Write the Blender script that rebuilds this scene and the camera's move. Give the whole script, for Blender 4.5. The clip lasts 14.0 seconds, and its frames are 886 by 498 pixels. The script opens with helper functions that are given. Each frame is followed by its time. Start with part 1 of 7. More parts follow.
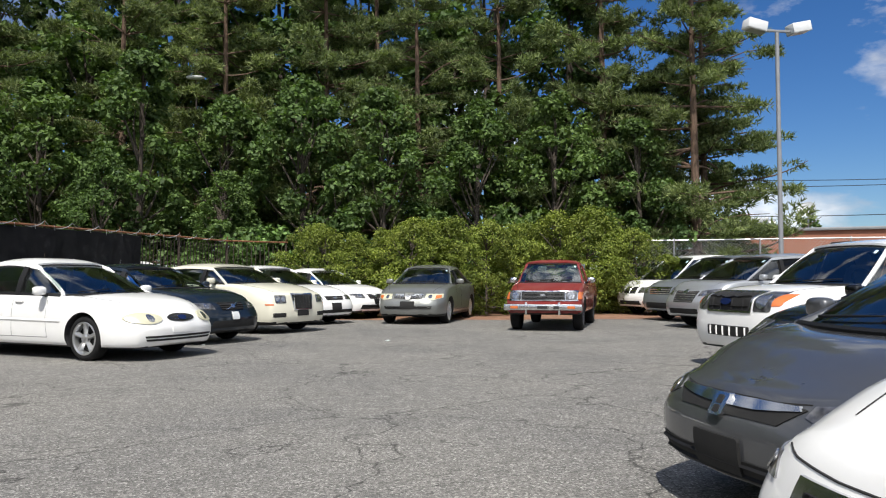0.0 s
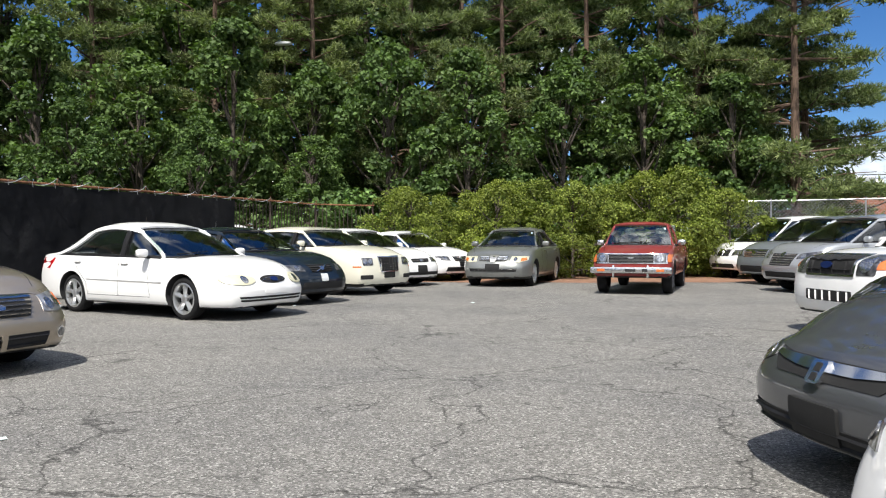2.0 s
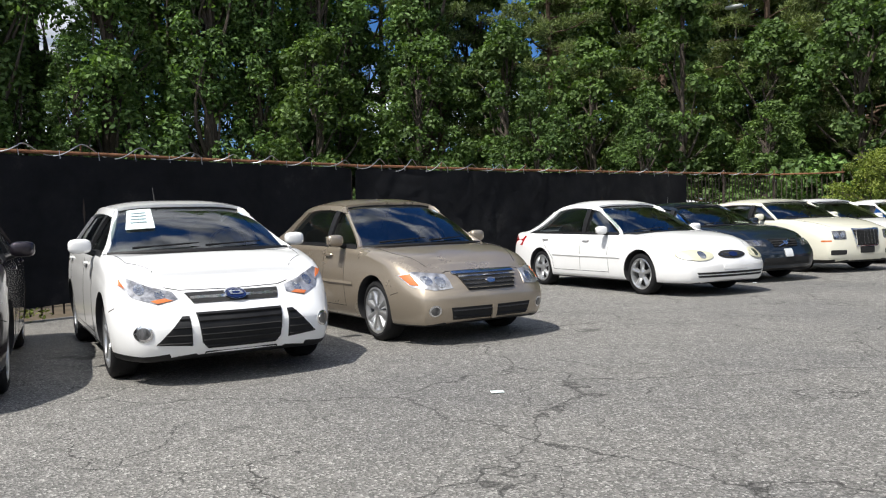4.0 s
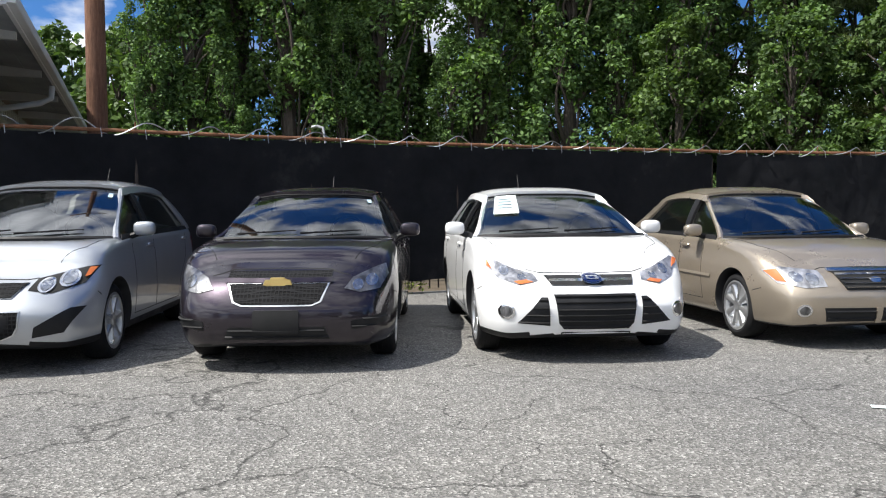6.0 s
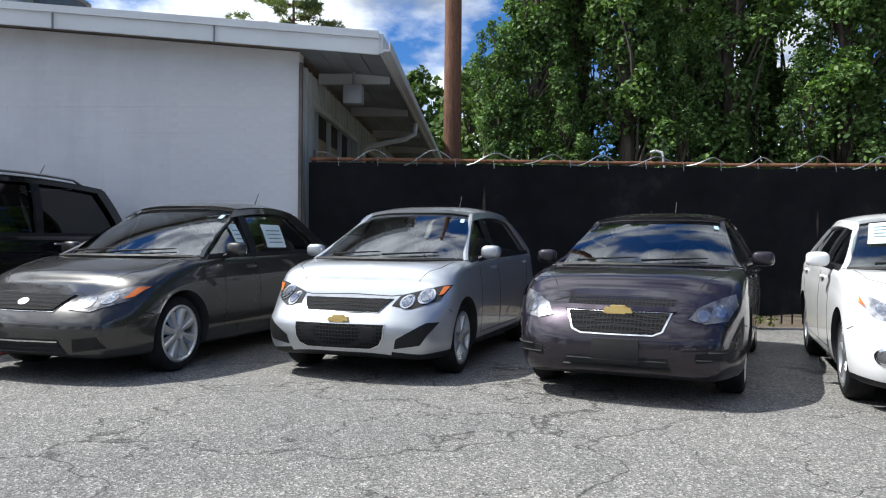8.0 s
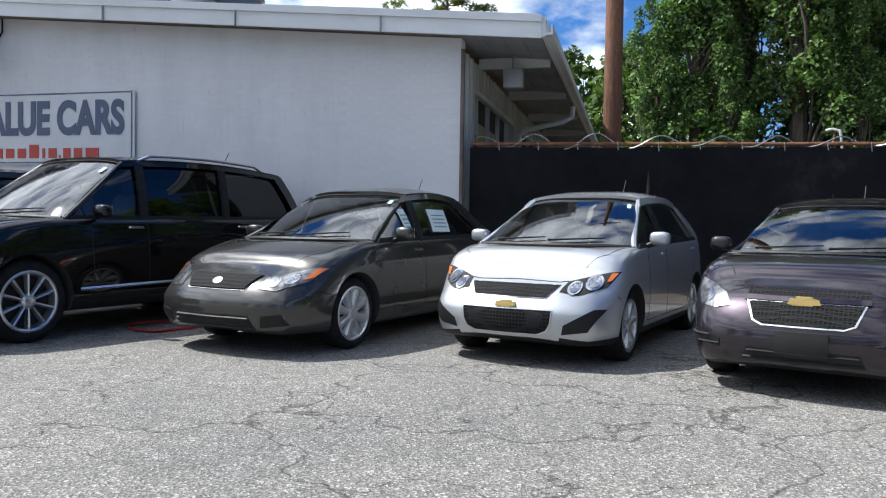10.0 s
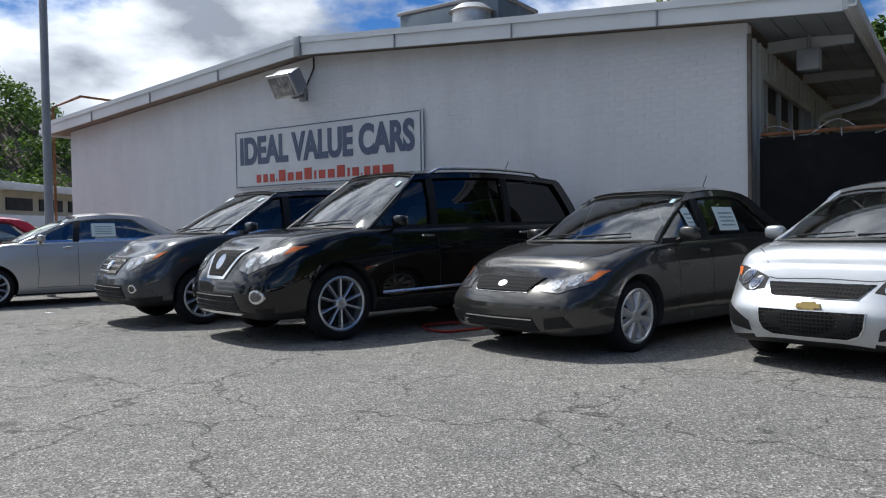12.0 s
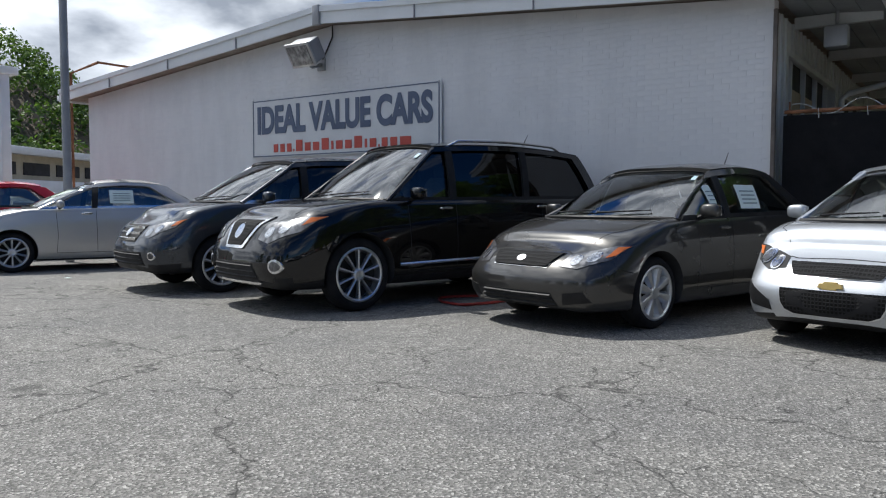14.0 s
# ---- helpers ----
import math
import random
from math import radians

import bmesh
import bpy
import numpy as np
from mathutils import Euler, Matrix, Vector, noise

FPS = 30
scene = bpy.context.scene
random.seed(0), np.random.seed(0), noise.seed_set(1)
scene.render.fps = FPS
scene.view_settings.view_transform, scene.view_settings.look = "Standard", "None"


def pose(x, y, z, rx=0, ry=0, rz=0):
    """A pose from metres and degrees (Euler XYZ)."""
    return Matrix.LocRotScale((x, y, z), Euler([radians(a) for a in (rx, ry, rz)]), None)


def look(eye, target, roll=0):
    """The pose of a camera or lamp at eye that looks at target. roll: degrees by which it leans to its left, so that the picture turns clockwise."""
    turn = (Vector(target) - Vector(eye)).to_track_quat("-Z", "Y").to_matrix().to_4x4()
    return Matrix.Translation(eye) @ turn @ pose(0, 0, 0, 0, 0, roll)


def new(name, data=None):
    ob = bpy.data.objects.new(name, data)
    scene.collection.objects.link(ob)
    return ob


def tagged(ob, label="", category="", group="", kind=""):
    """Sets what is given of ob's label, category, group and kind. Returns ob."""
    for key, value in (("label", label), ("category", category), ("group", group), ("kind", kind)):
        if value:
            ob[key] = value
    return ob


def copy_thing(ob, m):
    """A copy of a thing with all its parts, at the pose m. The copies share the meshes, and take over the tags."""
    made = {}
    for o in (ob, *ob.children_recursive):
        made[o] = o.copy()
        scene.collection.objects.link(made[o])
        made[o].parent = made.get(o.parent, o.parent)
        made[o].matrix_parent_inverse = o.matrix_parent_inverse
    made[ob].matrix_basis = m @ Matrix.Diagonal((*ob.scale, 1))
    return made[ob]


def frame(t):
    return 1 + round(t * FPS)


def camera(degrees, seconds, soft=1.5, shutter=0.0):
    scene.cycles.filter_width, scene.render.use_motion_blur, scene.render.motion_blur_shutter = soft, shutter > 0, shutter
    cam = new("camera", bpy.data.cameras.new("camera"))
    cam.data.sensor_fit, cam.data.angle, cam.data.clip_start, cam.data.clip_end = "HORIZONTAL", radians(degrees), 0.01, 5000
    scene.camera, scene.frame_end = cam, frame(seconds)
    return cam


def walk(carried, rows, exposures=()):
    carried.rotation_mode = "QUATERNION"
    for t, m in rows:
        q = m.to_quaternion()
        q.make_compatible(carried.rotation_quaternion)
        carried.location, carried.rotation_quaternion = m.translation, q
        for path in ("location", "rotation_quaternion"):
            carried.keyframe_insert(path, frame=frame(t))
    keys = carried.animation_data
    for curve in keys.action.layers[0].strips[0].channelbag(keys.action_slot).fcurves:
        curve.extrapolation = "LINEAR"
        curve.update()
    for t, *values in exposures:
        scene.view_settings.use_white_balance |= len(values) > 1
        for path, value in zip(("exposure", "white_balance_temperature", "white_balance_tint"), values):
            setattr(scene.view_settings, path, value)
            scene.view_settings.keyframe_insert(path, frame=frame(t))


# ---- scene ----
cam = camera(60.05, 14.0, soft=1.15)
# seconds, x, y, z, tilt, roll, turn
PATH = [
    (0.0, 0.069, 0.179, 1.162, 92.20, 0.16, -1.45),
    (0.5, 0.065, 0.186, 1.164, 91.32, 0.83, -1.04),
    (1.0, 0.063, 0.191, 1.160, 90.01, 0.67, -0.33),
    (1.5, 0.057, 0.183, 1.161, 89.81, 0.54, 1.45),
    (2.0, 0.080, 0.198, 1.166, 89.41, 0.23, 4.93),
    (2.5, 0.066, 0.168, 1.160, 89.41, 0.57, 9.04),
    (3.0, 0.030, 0.167, 1.164, 89.15, 1.11, 18.02),
    (3.5, -0.003, 0.140, 1.155, 89.19, 1.48, 28.20),
    (4.0, -0.035, 0.139, 1.150, 88.27, 1.83, 37.44),
    (4.2, -0.018, 0.082, 1.171, 88.43, 2.12, 41.94),
    (6.3, -0.009, 0.063, 1.156, 88.24, 0.53, 67.14),
    (6.5, -0.003, 0.052, 1.156, 88.68, 0.71, 70.20),
    (7.0, -0.022, 0.046, 1.160, 88.53, 1.03, 77.09),
    (7.5, -0.082, 0.049, 1.156, 89.12, 0.49, 82.65),
    (8.0, -0.130, 0.041, 1.157, 89.76, -0.51, 87.89),
    (8.2, -0.123, 0.041, 1.166, 89.99, -0.50, 90.44),
    (10.3, -0.073, -0.142, 1.179, 87.76, -0.68, 102.73),
    (10.5, -0.034, -0.110, 1.176, 88.06, -0.43, 107.20),
    (11.0, -0.072, -0.126, 1.178, 87.26, -1.00, 114.48),
    (11.5, -0.046, -0.147, 1.169, 87.80, -0.27, 117.73),
    (12.0, -0.046, -0.166, 1.162, 88.68, 0.98, 119.21),
    (12.5, -0.057, -0.196, 1.164, 87.98, 1.69, 118.65),
    (13.0, -0.045, -0.219, 1.163, 88.57, 0.31, 117.65),
    (13.5, -0.029, -0.224, 1.164, 87.63, 0.42, 119.90),
    (14.0, -0.021, -0.224, 1.165, 86.65, -0.06, 120.18),
]
walk(cam, [(t, pose(*p)) for t, *p in PATH], exposures=[(0.0, 0.0, 6500, 10), (1.5, 0.1, 6500, 10), (3.0, 0.48, 6500, 10), (3.5, 0.33, 6480, 10), (4.0, 0.1, 6450, 10), (6.5, 0.42, 6320, 10), (8.0, 0.36, 6130, 9),
                                                      (10.5, 0.5, 6150, 9), (11.0, 0.28, 6150, 9), (12.5, -0.14, 6180, 9), (14.0, -0.05, 6200, 9)])

# ---- world and sun ----
SUN_TURN, SUN_UP = radians(187.0), radians(57.0)
world = bpy.data.worlds.new("sky")
scene.world = world
world.use_nodes = True
wn, wl = world.node_tree.nodes, world.node_tree.links
wn.clear()
sky = wn.new("ShaderNodeTexSky")
sky.sky_type, sky.sun_disc = "NISHITA", False
sky.sun_elevation, sky.sun_rotation = SUN_UP, SUN_TURN
sky.air_density, sky.dust_density, sky.ozone_density = 1.0, 0.1, 1.6
tc = wn.new("ShaderNodeTexCoord")
sq = wn.new("ShaderNodeMapping")
sq.inputs["Scale"].default_value = (1.0, 1.0, 2.2)
wl.new(tc.outputs["Generated"], sq.inputs["Vector"])
cn = wn.new("ShaderNodeTexNoise")
cn.inputs["Scale"].default_value, cn.inputs["Detail"].default_value, cn.inputs["Roughness"].default_value = 3.1, 9.0, 0.56
wl.new(sq.outputs["Vector"], cn.inputs["Vector"])
cr = wn.new("ShaderNodeValToRGB")
cr.color_ramp.elements[0].position, cr.color_ramp.elements[1].position = 0.475, 0.58
# more cloud towards the sun's side of the sky
side = wn.new("ShaderNodeVectorMath")
side.operation = "DOT_PRODUCT"
side.inputs[1].default_value = (-0.05, -0.1, 0.032)
wl.new(tc.outputs["Generated"], side.inputs[0])
cover = wn.new("ShaderNodeMath")
cover.operation = "ADD"
wl.new(cn.outputs["Fac"], cover.inputs[0])
wl.new(side.outputs["Value"], cover.inputs[1])
# and over the street, on the open side of the lot
sx = wn.new("ShaderNodeSeparateXYZ")
wl.new(tc.outputs["Generated"], sx.inputs["Vector"])
east = wn.new("ShaderNodeMath")
east.operation, east.use_clamp = "MULTIPLY", True
east.inputs[1].default_value = 0.085
wl.new(sx.outputs["X"], east.inputs[0])
both = wn.new("ShaderNodeMath")
both.operation = "ADD"
wl.new(cover.outputs["Value"], both.inputs[0])
wl.new(east.outputs["Value"], both.inputs[1])
wl.new(both.outputs["Value"], cr.inputs["Fac"])
deep = wn.new("ShaderNodeHueSaturation")
deep.inputs["Saturation"].default_value = 1.3
wl.new(sky.outputs["Color"], deep.inputs["Color"])
cs = wn.new("ShaderNodeTexNoise")
cs.inputs["Scale"].default_value, cs.inputs["Detail"].default_value = 5.0, 6.0
wl.new(sq.outputs["Vector"], cs.inputs["Vector"])
cc = wn.new("ShaderNodeValToRGB")
cc.color_ramp.elements[0].position, cc.color_ramp.elements[1].position = 0.4, 0.6
cc.color_ramp.elements[0].color, cc.color_ramp.elements[1].color = (5.0, 5.5, 6.4, 1), (15.5, 16.0, 16.8, 1)
wl.new(cs.outputs["Fac"], cc.inputs["Fac"])
# clouds shine where they stand near the sun
near = wn.new("ShaderNodeVectorMath")
near.operation = "DOT_PRODUCT"
near.inputs[1].default_value = (-0.07, -0.54, 0.839)
wl.new(tc.outputs["Generated"], near.inputs[0])
halo = wn.new("ShaderNodeMapRange")
halo.interpolation_type = "SMOOTHSTEP"
halo.inputs["From Min"].default_value, halo.inputs["From Max"].default_value = 0.55, 1.0
halo.inputs["To Min"].default_value, halo.inputs["To Max"].default_value = 1.0, 2.2
wl.new(near.outputs["Value"], halo.inputs["Value"])
lit = wn.new("ShaderNodeVectorMath")
lit.operation = "SCALE"
wl.new(cc.outputs["Color"], lit.inputs[0])
# and low over the horizon, where they are seen from the sunlit side
low = wn.new("ShaderNodeMapRange")
low.inputs["From Min"].default_value, low.inputs["From Max"].default_value = 0.1, 0.6
low.inputs["To Min"].default_value, low.inputs["To Max"].default_value = 1.55, 1.0
wl.new(sx.outputs["Z"], low.inputs["Value"])
glow = wn.new("ShaderNodeMath")
glow.operation = "MULTIPLY"
wl.new(halo.outputs["Result"], glow.inputs[0])
wl.new(low.outputs["Result"], glow.inputs[1])
wl.new(glow.outputs["Value"], lit.inputs["Scale"])
cm = wn.new("ShaderNodeMixRGB")
wl.new(cr.outputs["Color"], cm.inputs["Fac"])
blue = wn.new("ShaderNodeMixRGB")
blue.blend_type = "MULTIPLY"
blue.inputs["Fac"].default_value = 1.0
blue.inputs["Color2"].default_value = (1.15, 1.42, 1.88, 1)
wl.new(deep.outputs["Color"], blue.inputs["Color1"])
wl.new(blue.outputs["Color"], cm.inputs["Color1"])
wl.new(lit.outputs["Vector"], cm.inputs["Color2"])
bg = wn.new("ShaderNodeBackground")
bg.inputs["Strength"].default_value = 0.05
wl.new(cm.outputs["Color"], bg.inputs["Color"])
wo = wn.new("ShaderNodeOutputWorld")
wl.new(bg.outputs["Background"], wo.inputs["Surface"])

sun_data = bpy.data.lights.new("sun", "SUN")
sun_data.energy, sun_data.angle, sun_data.color = 5.0, radians(0.55), (1.0, 0.955, 0.88)
sun = new("sun", sun_data)
# the sun stands high over the near end of the building, a little behind its gable
sun_way = Vector((-0.13, -1.0, 0.0)).normalized() * math.cos(SUN_UP) + Vector((0, 0, math.sin(SUN_UP)))
sun.matrix_world = look(sun_way * 60, (0, 0, 0))

# ---- materials ----
def shader(name):
    m = bpy.data.materials.new(name)
    m.use_nodes = True
    nt = m.node_tree
    return m, nt.nodes, nt.links, nt.nodes["Principled BSDF"]


def coords(n, kind="Object"):
    return n.new("ShaderNodeTexCoord").outputs[kind]


def tex_noise(n, l, at, scale, detail=4.0, rough=0.55):
    t = n.new("ShaderNodeTexNoise")
    t.inputs["Scale"].default_value, t.inputs["Detail"].default_value, t.inputs["Roughness"].default_value = scale, detail, rough
    l.new(at, t.inputs["Vector"])
    return t.outputs["Fac"]


def ramp(n, l, fac, *stops):
    r = n.new("ShaderNodeValToRGB")
    e = r.color_ramp.elements
    while len(e) < len(stops):
        e.new(0.5)
    for k, (p, c) in zip(e, stops):
        k.position = p
        k.color = (*c, 1) if isinstance(c, tuple) else (c, c, c, 1)
    l.new(fac, r.inputs["Fac"])
    return r.outputs["Color"]


def mix(n, l, fac, a, b, how="MIX"):
    m = n.new("ShaderNodeMixRGB")
    m.blend_type = how
    for s, v in (("Fac", fac), ("Color1", a), ("Color2", b)):
        if isinstance(v, (int, float)):
            m.inputs[s].default_value = v if s == "Fac" else (v, v, v, 1)
        elif isinstance(v, tuple):
            m.inputs[s].default_value = (*v, 1)
        else:
            l.new(v, m.inputs[s])
    return m.outputs["Color"]


def bump(n, l, bsdf, height, strength=0.3, dist=0.01):
    b = n.new("ShaderNodeBump")
    b.inputs["Strength"].default_value, b.inputs["Distance"].default_value = strength, dist
    l.new(height, b.inputs["Height"])
    l.new(b.outputs["Normal"], bsdf.inputs["Normal"])


def worn(name, colour, rough=0.6, metal=0.0, vary=0.18, scale=3.0, grain=60.0, relief=0.15, spec=0.5):
    """A plain surface with stains at a large scale and grain at a small one."""
    m, n, l, b = shader(name)
    at = coords(n)
    big, fine = tex_noise(n, l, at, scale, 5), tex_noise(n, l, at, grain, 3)
    dark, light = tuple(c * (1 - vary) for c in colour), tuple(min(1, c * (1 + vary * 0.6)) for c in colour)
    c = ramp(n, l, big, (0.3, dark), (0.7, light))
    c = mix(n, l, 0.25, c, ramp(n, l, fine, (0.3, dark), (0.7, light)))
    l.new(c, b.inputs["Base Color"])
    l.new(ramp(n, l, big, (0.3, min(1, rough * 1.15)), (0.7, rough * 0.85)), b.inputs["Roughness"])
    b.inputs["Metallic"].default_value, b.inputs["Specular IOR Level"].default_value = metal, spec
    if relief:
        bump(n, l, b, fine, relief, 0.004)
    return m


def paint(name, colour, metal=0.0, flake=0.0, rough=0.35, coat=1.0, dust=0.06):
    """Car paint: base coat with flake, a clear coat, and a film of dust and faint ripple."""
    m, n, l, b = shader(name)
    at = coords(n)
    c = colour
    if flake:
        fl = tex_noise(n, l, at, 900.0, 2, 0.8)
        c = ramp(n, l, fl, (0.35, tuple(k * (1 - flake) for k in colour)), (0.65, tuple(min(1, k * (1 + flake)) for k in colour)))
    film = tex_noise(n, l, at, 2.3, 6, 0.65)
    c = mix(n, l, ramp(n, l, film, (0.45, 0.0), (0.8, dust * 2)), c, (0.42, 0.39, 0.34))
    l.new(c, b.inputs["Base Color"])
    b.inputs["Metallic"].default_value = metal
    l.new(ramp(n, l, film, (0.3, rough * 0.8), (0.75, rough * 1.3)), b.inputs["Roughness"])
    b.inputs["Coat Weight"].default_value, b.inputs["Specular IOR Level"].default_value = coat, 0.06
    l.new(ramp(n, l, film, (0.4, 0.02), (0.8, 0.07)), b.inputs["Coat Roughness"])
    return m


def pane(name, tint, gloss=1.0):
    """Thin window glass: clear with a tint, and mirror-like by Fresnel."""
    m, n, l, b = shader(name)
    n.remove(b)
    out = n["Material Output"]
    tr, gl, mx, fr = n.new("ShaderNodeBsdfTransparent"), n.new("ShaderNodeBsdfGlossy"), n.new("ShaderNodeMixShader"), n.new("ShaderNodeFresnel")
    tr.inputs["Color"].default_value = (*tint, 1)
    gl.inputs["Roughness"].default_value, gl.inputs["Color"].default_value = 0.015, (gloss, gloss, gloss, 1)
    fr.inputs["IOR"].default_value = 2.5
    l.new(fr.outputs[0], mx.inputs[0]), l.new(tr.outputs[0], mx.inputs[1]), l.new(gl.outputs[0], mx.inputs[2])
    l.new(mx.outputs[0], out.inputs["Surface"])
    return m


def asphalt_material():
    m, n, l, b = shader("asphalt")
    at = coords(n)
    # stones of the aggregate, light and dark
    v = n.new("ShaderNodeTexVoronoi")
    v.inputs["Scale"].default_value = 88.0
    l.new(at, v.inputs["Vector"])
    sep = n.new("ShaderNodeSeparateColor")
    l.new(v.outputs["Color"], sep.inputs["Color"])
    c = ramp(n, l, sep.outputs["Red"], (0.0, (0.115, 0.112, 0.106)), (0.5, (0.21, 0.206, 0.194)), (0.86, (0.31, 0.301, 0.284)), (1.0, (0.53, 0.518, 0.49)))
    mid = tex_noise(n, l, at, 7.0, 6, 0.7)
    c = mix(n, l, 0.55, c, ramp(n, l, mid, (0.25, 0.45), (0.75, 1.15)), "MULTIPLY")
    big = tex_noise(n, l, at, 0.33, 6, 0.62)
    c = mix(n, l, 0.8, c, ramp(n, l, big, (0.3, (0.66, 0.66, 0.68)), (0.5, (0.93, 0.92, 0.9)), (0.72, (1.12, 1.1, 1.06))), "MULTIPLY")
    # oil spots
    oil = tex_noise(n, l, at, 1.15, 3, 0.5)
    c = mix(n, l, ramp(n, l, oil, (0.68, 0.0), (0.74, 0.6)), c, (0.04, 0.038, 0.036))
    # long wandering cracks
    wob = n.new("ShaderNodeTexNoise")
    wob.inputs["Scale"].default_value, wob.inputs["Detail"].default_value = 1.6, 6.0
    l.new(at, wob.inputs["Vector"])
    add = n.new("ShaderNodeMixRGB")
    add.blend_type = "ADD"
    add.inputs["Fac"].default_value = 0.9
    l.new(at, add.inputs["Color1"]), l.new(wob.outputs["Color"], add.inputs["Color2"])
    lines = []
    for scale, wide in ((0.42, 0.0023), (1.1, 0.0033)):
        e = n.new("ShaderNodeTexVoronoi")
        e.feature = "DISTANCE_TO_EDGE"
        e.inputs["Scale"].default_value = scale
        l.new(add.outputs["Color"], e.inputs["Vector"])
        lines.append(ramp(n, l, e.outputs["Distance"], (0.0, 0.0), (wide, 0.15), (wide * 2.4, 1.0)))
    patchy = ramp(n, l, tex_noise(n, l, at, 0.7, 3), (0.42, 0.0), (0.56, 1.0))
    fine = mix(n, l, patchy, 1.0, lines[1])
    crack = mix(n, l, 1.0, lines[0], fine, "MULTIPLY")
    c = mix(n, l, 0.72, c, crack, "MULTIPLY")
    l.new(c, b.inputs["Base Color"])
    b.inputs["Roughness"].default_value, b.inputs["Specular IOR Level"].default_value = 0.88, 0.35
    h = mix(n, l, 0.5, v.outputs["Distance"], crack, "MULTIPLY")
    bump(n, l, b, h, 0.55, 0.012)
    return m


def leaf_material(name, low, high, rough=0.55, shine=0.2):
    """Leaves: colour by leaf and by branch, some light through them."""
    m, n, l, b = shader(name)
    at = coords(n)
    g = n.new("ShaderNodeNewGeometry")
    c = ramp(n, l, g.outputs["Random Per Island"], (0.0, low), (0.8, high), (1.0, tuple(min(1, k * 1.35) for k in high)))
    c = mix(n, l, 0.7, c, ramp(n, l, tex_noise(n, l, at, 0.55, 3), (0.32, 0.5), (0.68, 1.25)), "MULTIPLY")
    o = n.new("ShaderNodeObjectInfo")
    c = mix(n, l, 0.5, c, ramp(n, l, o.outputs["Random"], (0.0, (0.75, 0.82, 0.8)), (1.0, (1.12, 1.1, 0.9))), "MULTIPLY")
    l.new(c, b.inputs["Base Color"])
    b.inputs["Roughness"].default_value, b.inputs["Specular IOR Level"].default_value = rough, shine
    t, mx, out = n.new("ShaderNodeBsdfTranslucent"), n.new("ShaderNodeMixShader"), n["Material Output"]
    l.new(mix(n, l, 1.0, c, (1.1, 1.25, 0.5), "MULTIPLY"), t.inputs["Color"])
    mx.inputs[0].default_value = 0.3
    l.new(b.outputs[0], mx.inputs[1]), l.new(t.outputs[0], mx.inputs[2]), l.new(mx.outputs[0], out.inputs["Surface"])
    return m


def bark_material(name, dark, light):
    m, n, l, b = shader(name)
    at = coords(n)
    mp = n.new("ShaderNodeMapping")
    mp.inputs["Scale"].default_value = (9.0, 9.0, 1.4)
    l.new(at, mp.inputs["Vector"])
    f = tex_noise(n, l, mp.outputs["Vector"], 3.0, 7, 0.7)
    l.new(ramp(n, l, f, (0.3, dark), (0.7, light)), b.inputs["Base Color"])
    b.inputs["Roughness"].default_value = 0.9
    bump(n, l, b, f, 0.7, 0.03)
    return m


def brick_material(name, low, high):
    """Painted or bare brick: each piece a little different, with stains."""
    m, n, l, b = shader(name)
    at = coords(n)
    o, g = n.new("ShaderNodeObjectInfo"), n.new("ShaderNodeNewGeometry")
    c = ramp(n, l, g.outputs["Random Per Island"], (0.0, low), (1.0, high))
    c = mix(n, l, 0.5, c, ramp(n, l, o.outputs["Random"], (0.0, low), (1.0, high)))
    mp = n.new("ShaderNodeMapping")
    mp.inputs["Scale"].default_value = (1.2, 1.2, 0.35)
    l.new(at, mp.inputs["Vector"])
    c = mix(n, l, 0.35, c, ramp(n, l, tex_noise(n, l, mp.outputs["Vector"], 1.7, 6, 0.65), (0.3, 0.72), (0.6, 1.0)), "MULTIPLY")
    l.new(c, b.inputs["Base Color"])
    b.inputs["Roughness"].default_value = 0.6
    bump(n, l, b, tex_noise(n, l, at, 45.0, 4), 0.3, 0.004)
    return m


ASPHALT = asphalt_material()
SOIL = worn("soil", (0.11, 0.085, 0.055), 0.95, vary=0.5, scale=1.2, grain=25.0, relief=0.6)
LITTER = worn("leaf_litter", (0.27, 0.145, 0.09), 0.95, vary=0.45, scale=3.0, grain=40.0, relief=0.8)
WHITE_BRICK = brick_material("painted_brick", (0.7, 0.71, 0.735), (0.75, 0.755, 0.77))
RED_BRICK = brick_material("red_brick", (0.3, 0.12, 0.075), (0.42, 0.18, 0.11))
WHITE_PAINT = worn("white_painted_metal", (0.72, 0.74, 0.75), 0.45, vary=0.12, scale=1.5, relief=0.05)
SIDING = worn("grey_siding", (0.5, 0.52, 0.53), 0.55, vary=0.2, scale=1.0, relief=0.1)
SOFFIT = worn("grey_soffit", (0.27, 0.29, 0.3), 0.7, vary=0.25, scale=1.5)
BOARD = worn("weathered_board", (0.36, 0.29, 0.21), 0.8, vary=0.3, scale=2.0)
# near-black colour that stands in for shade inside openings and hollows
SHADE_DARK = worn("painted_dark_shade", (0.03, 0.03, 0.032), 0.8)
OLD_TRIM = worn("rust_streaked_trim", (0.16, 0.135, 0.12), 0.8, 0.1, vary=0.5, scale=3.0)
ROOFING = worn("roof_gravel", (0.33, 0.28, 0.24), 0.9, vary=0.35, scale=4.0, grain=90.0, relief=0.5)
GALVANISED = worn("galvanised_steel", (0.5, 0.51, 0.52), 0.42, 0.85, vary=0.2, scale=5.0)
GREY_STEEL = worn("grey_painted_steel", (0.3, 0.31, 0.33), 0.5, 0.3, vary=0.2, scale=2.0)
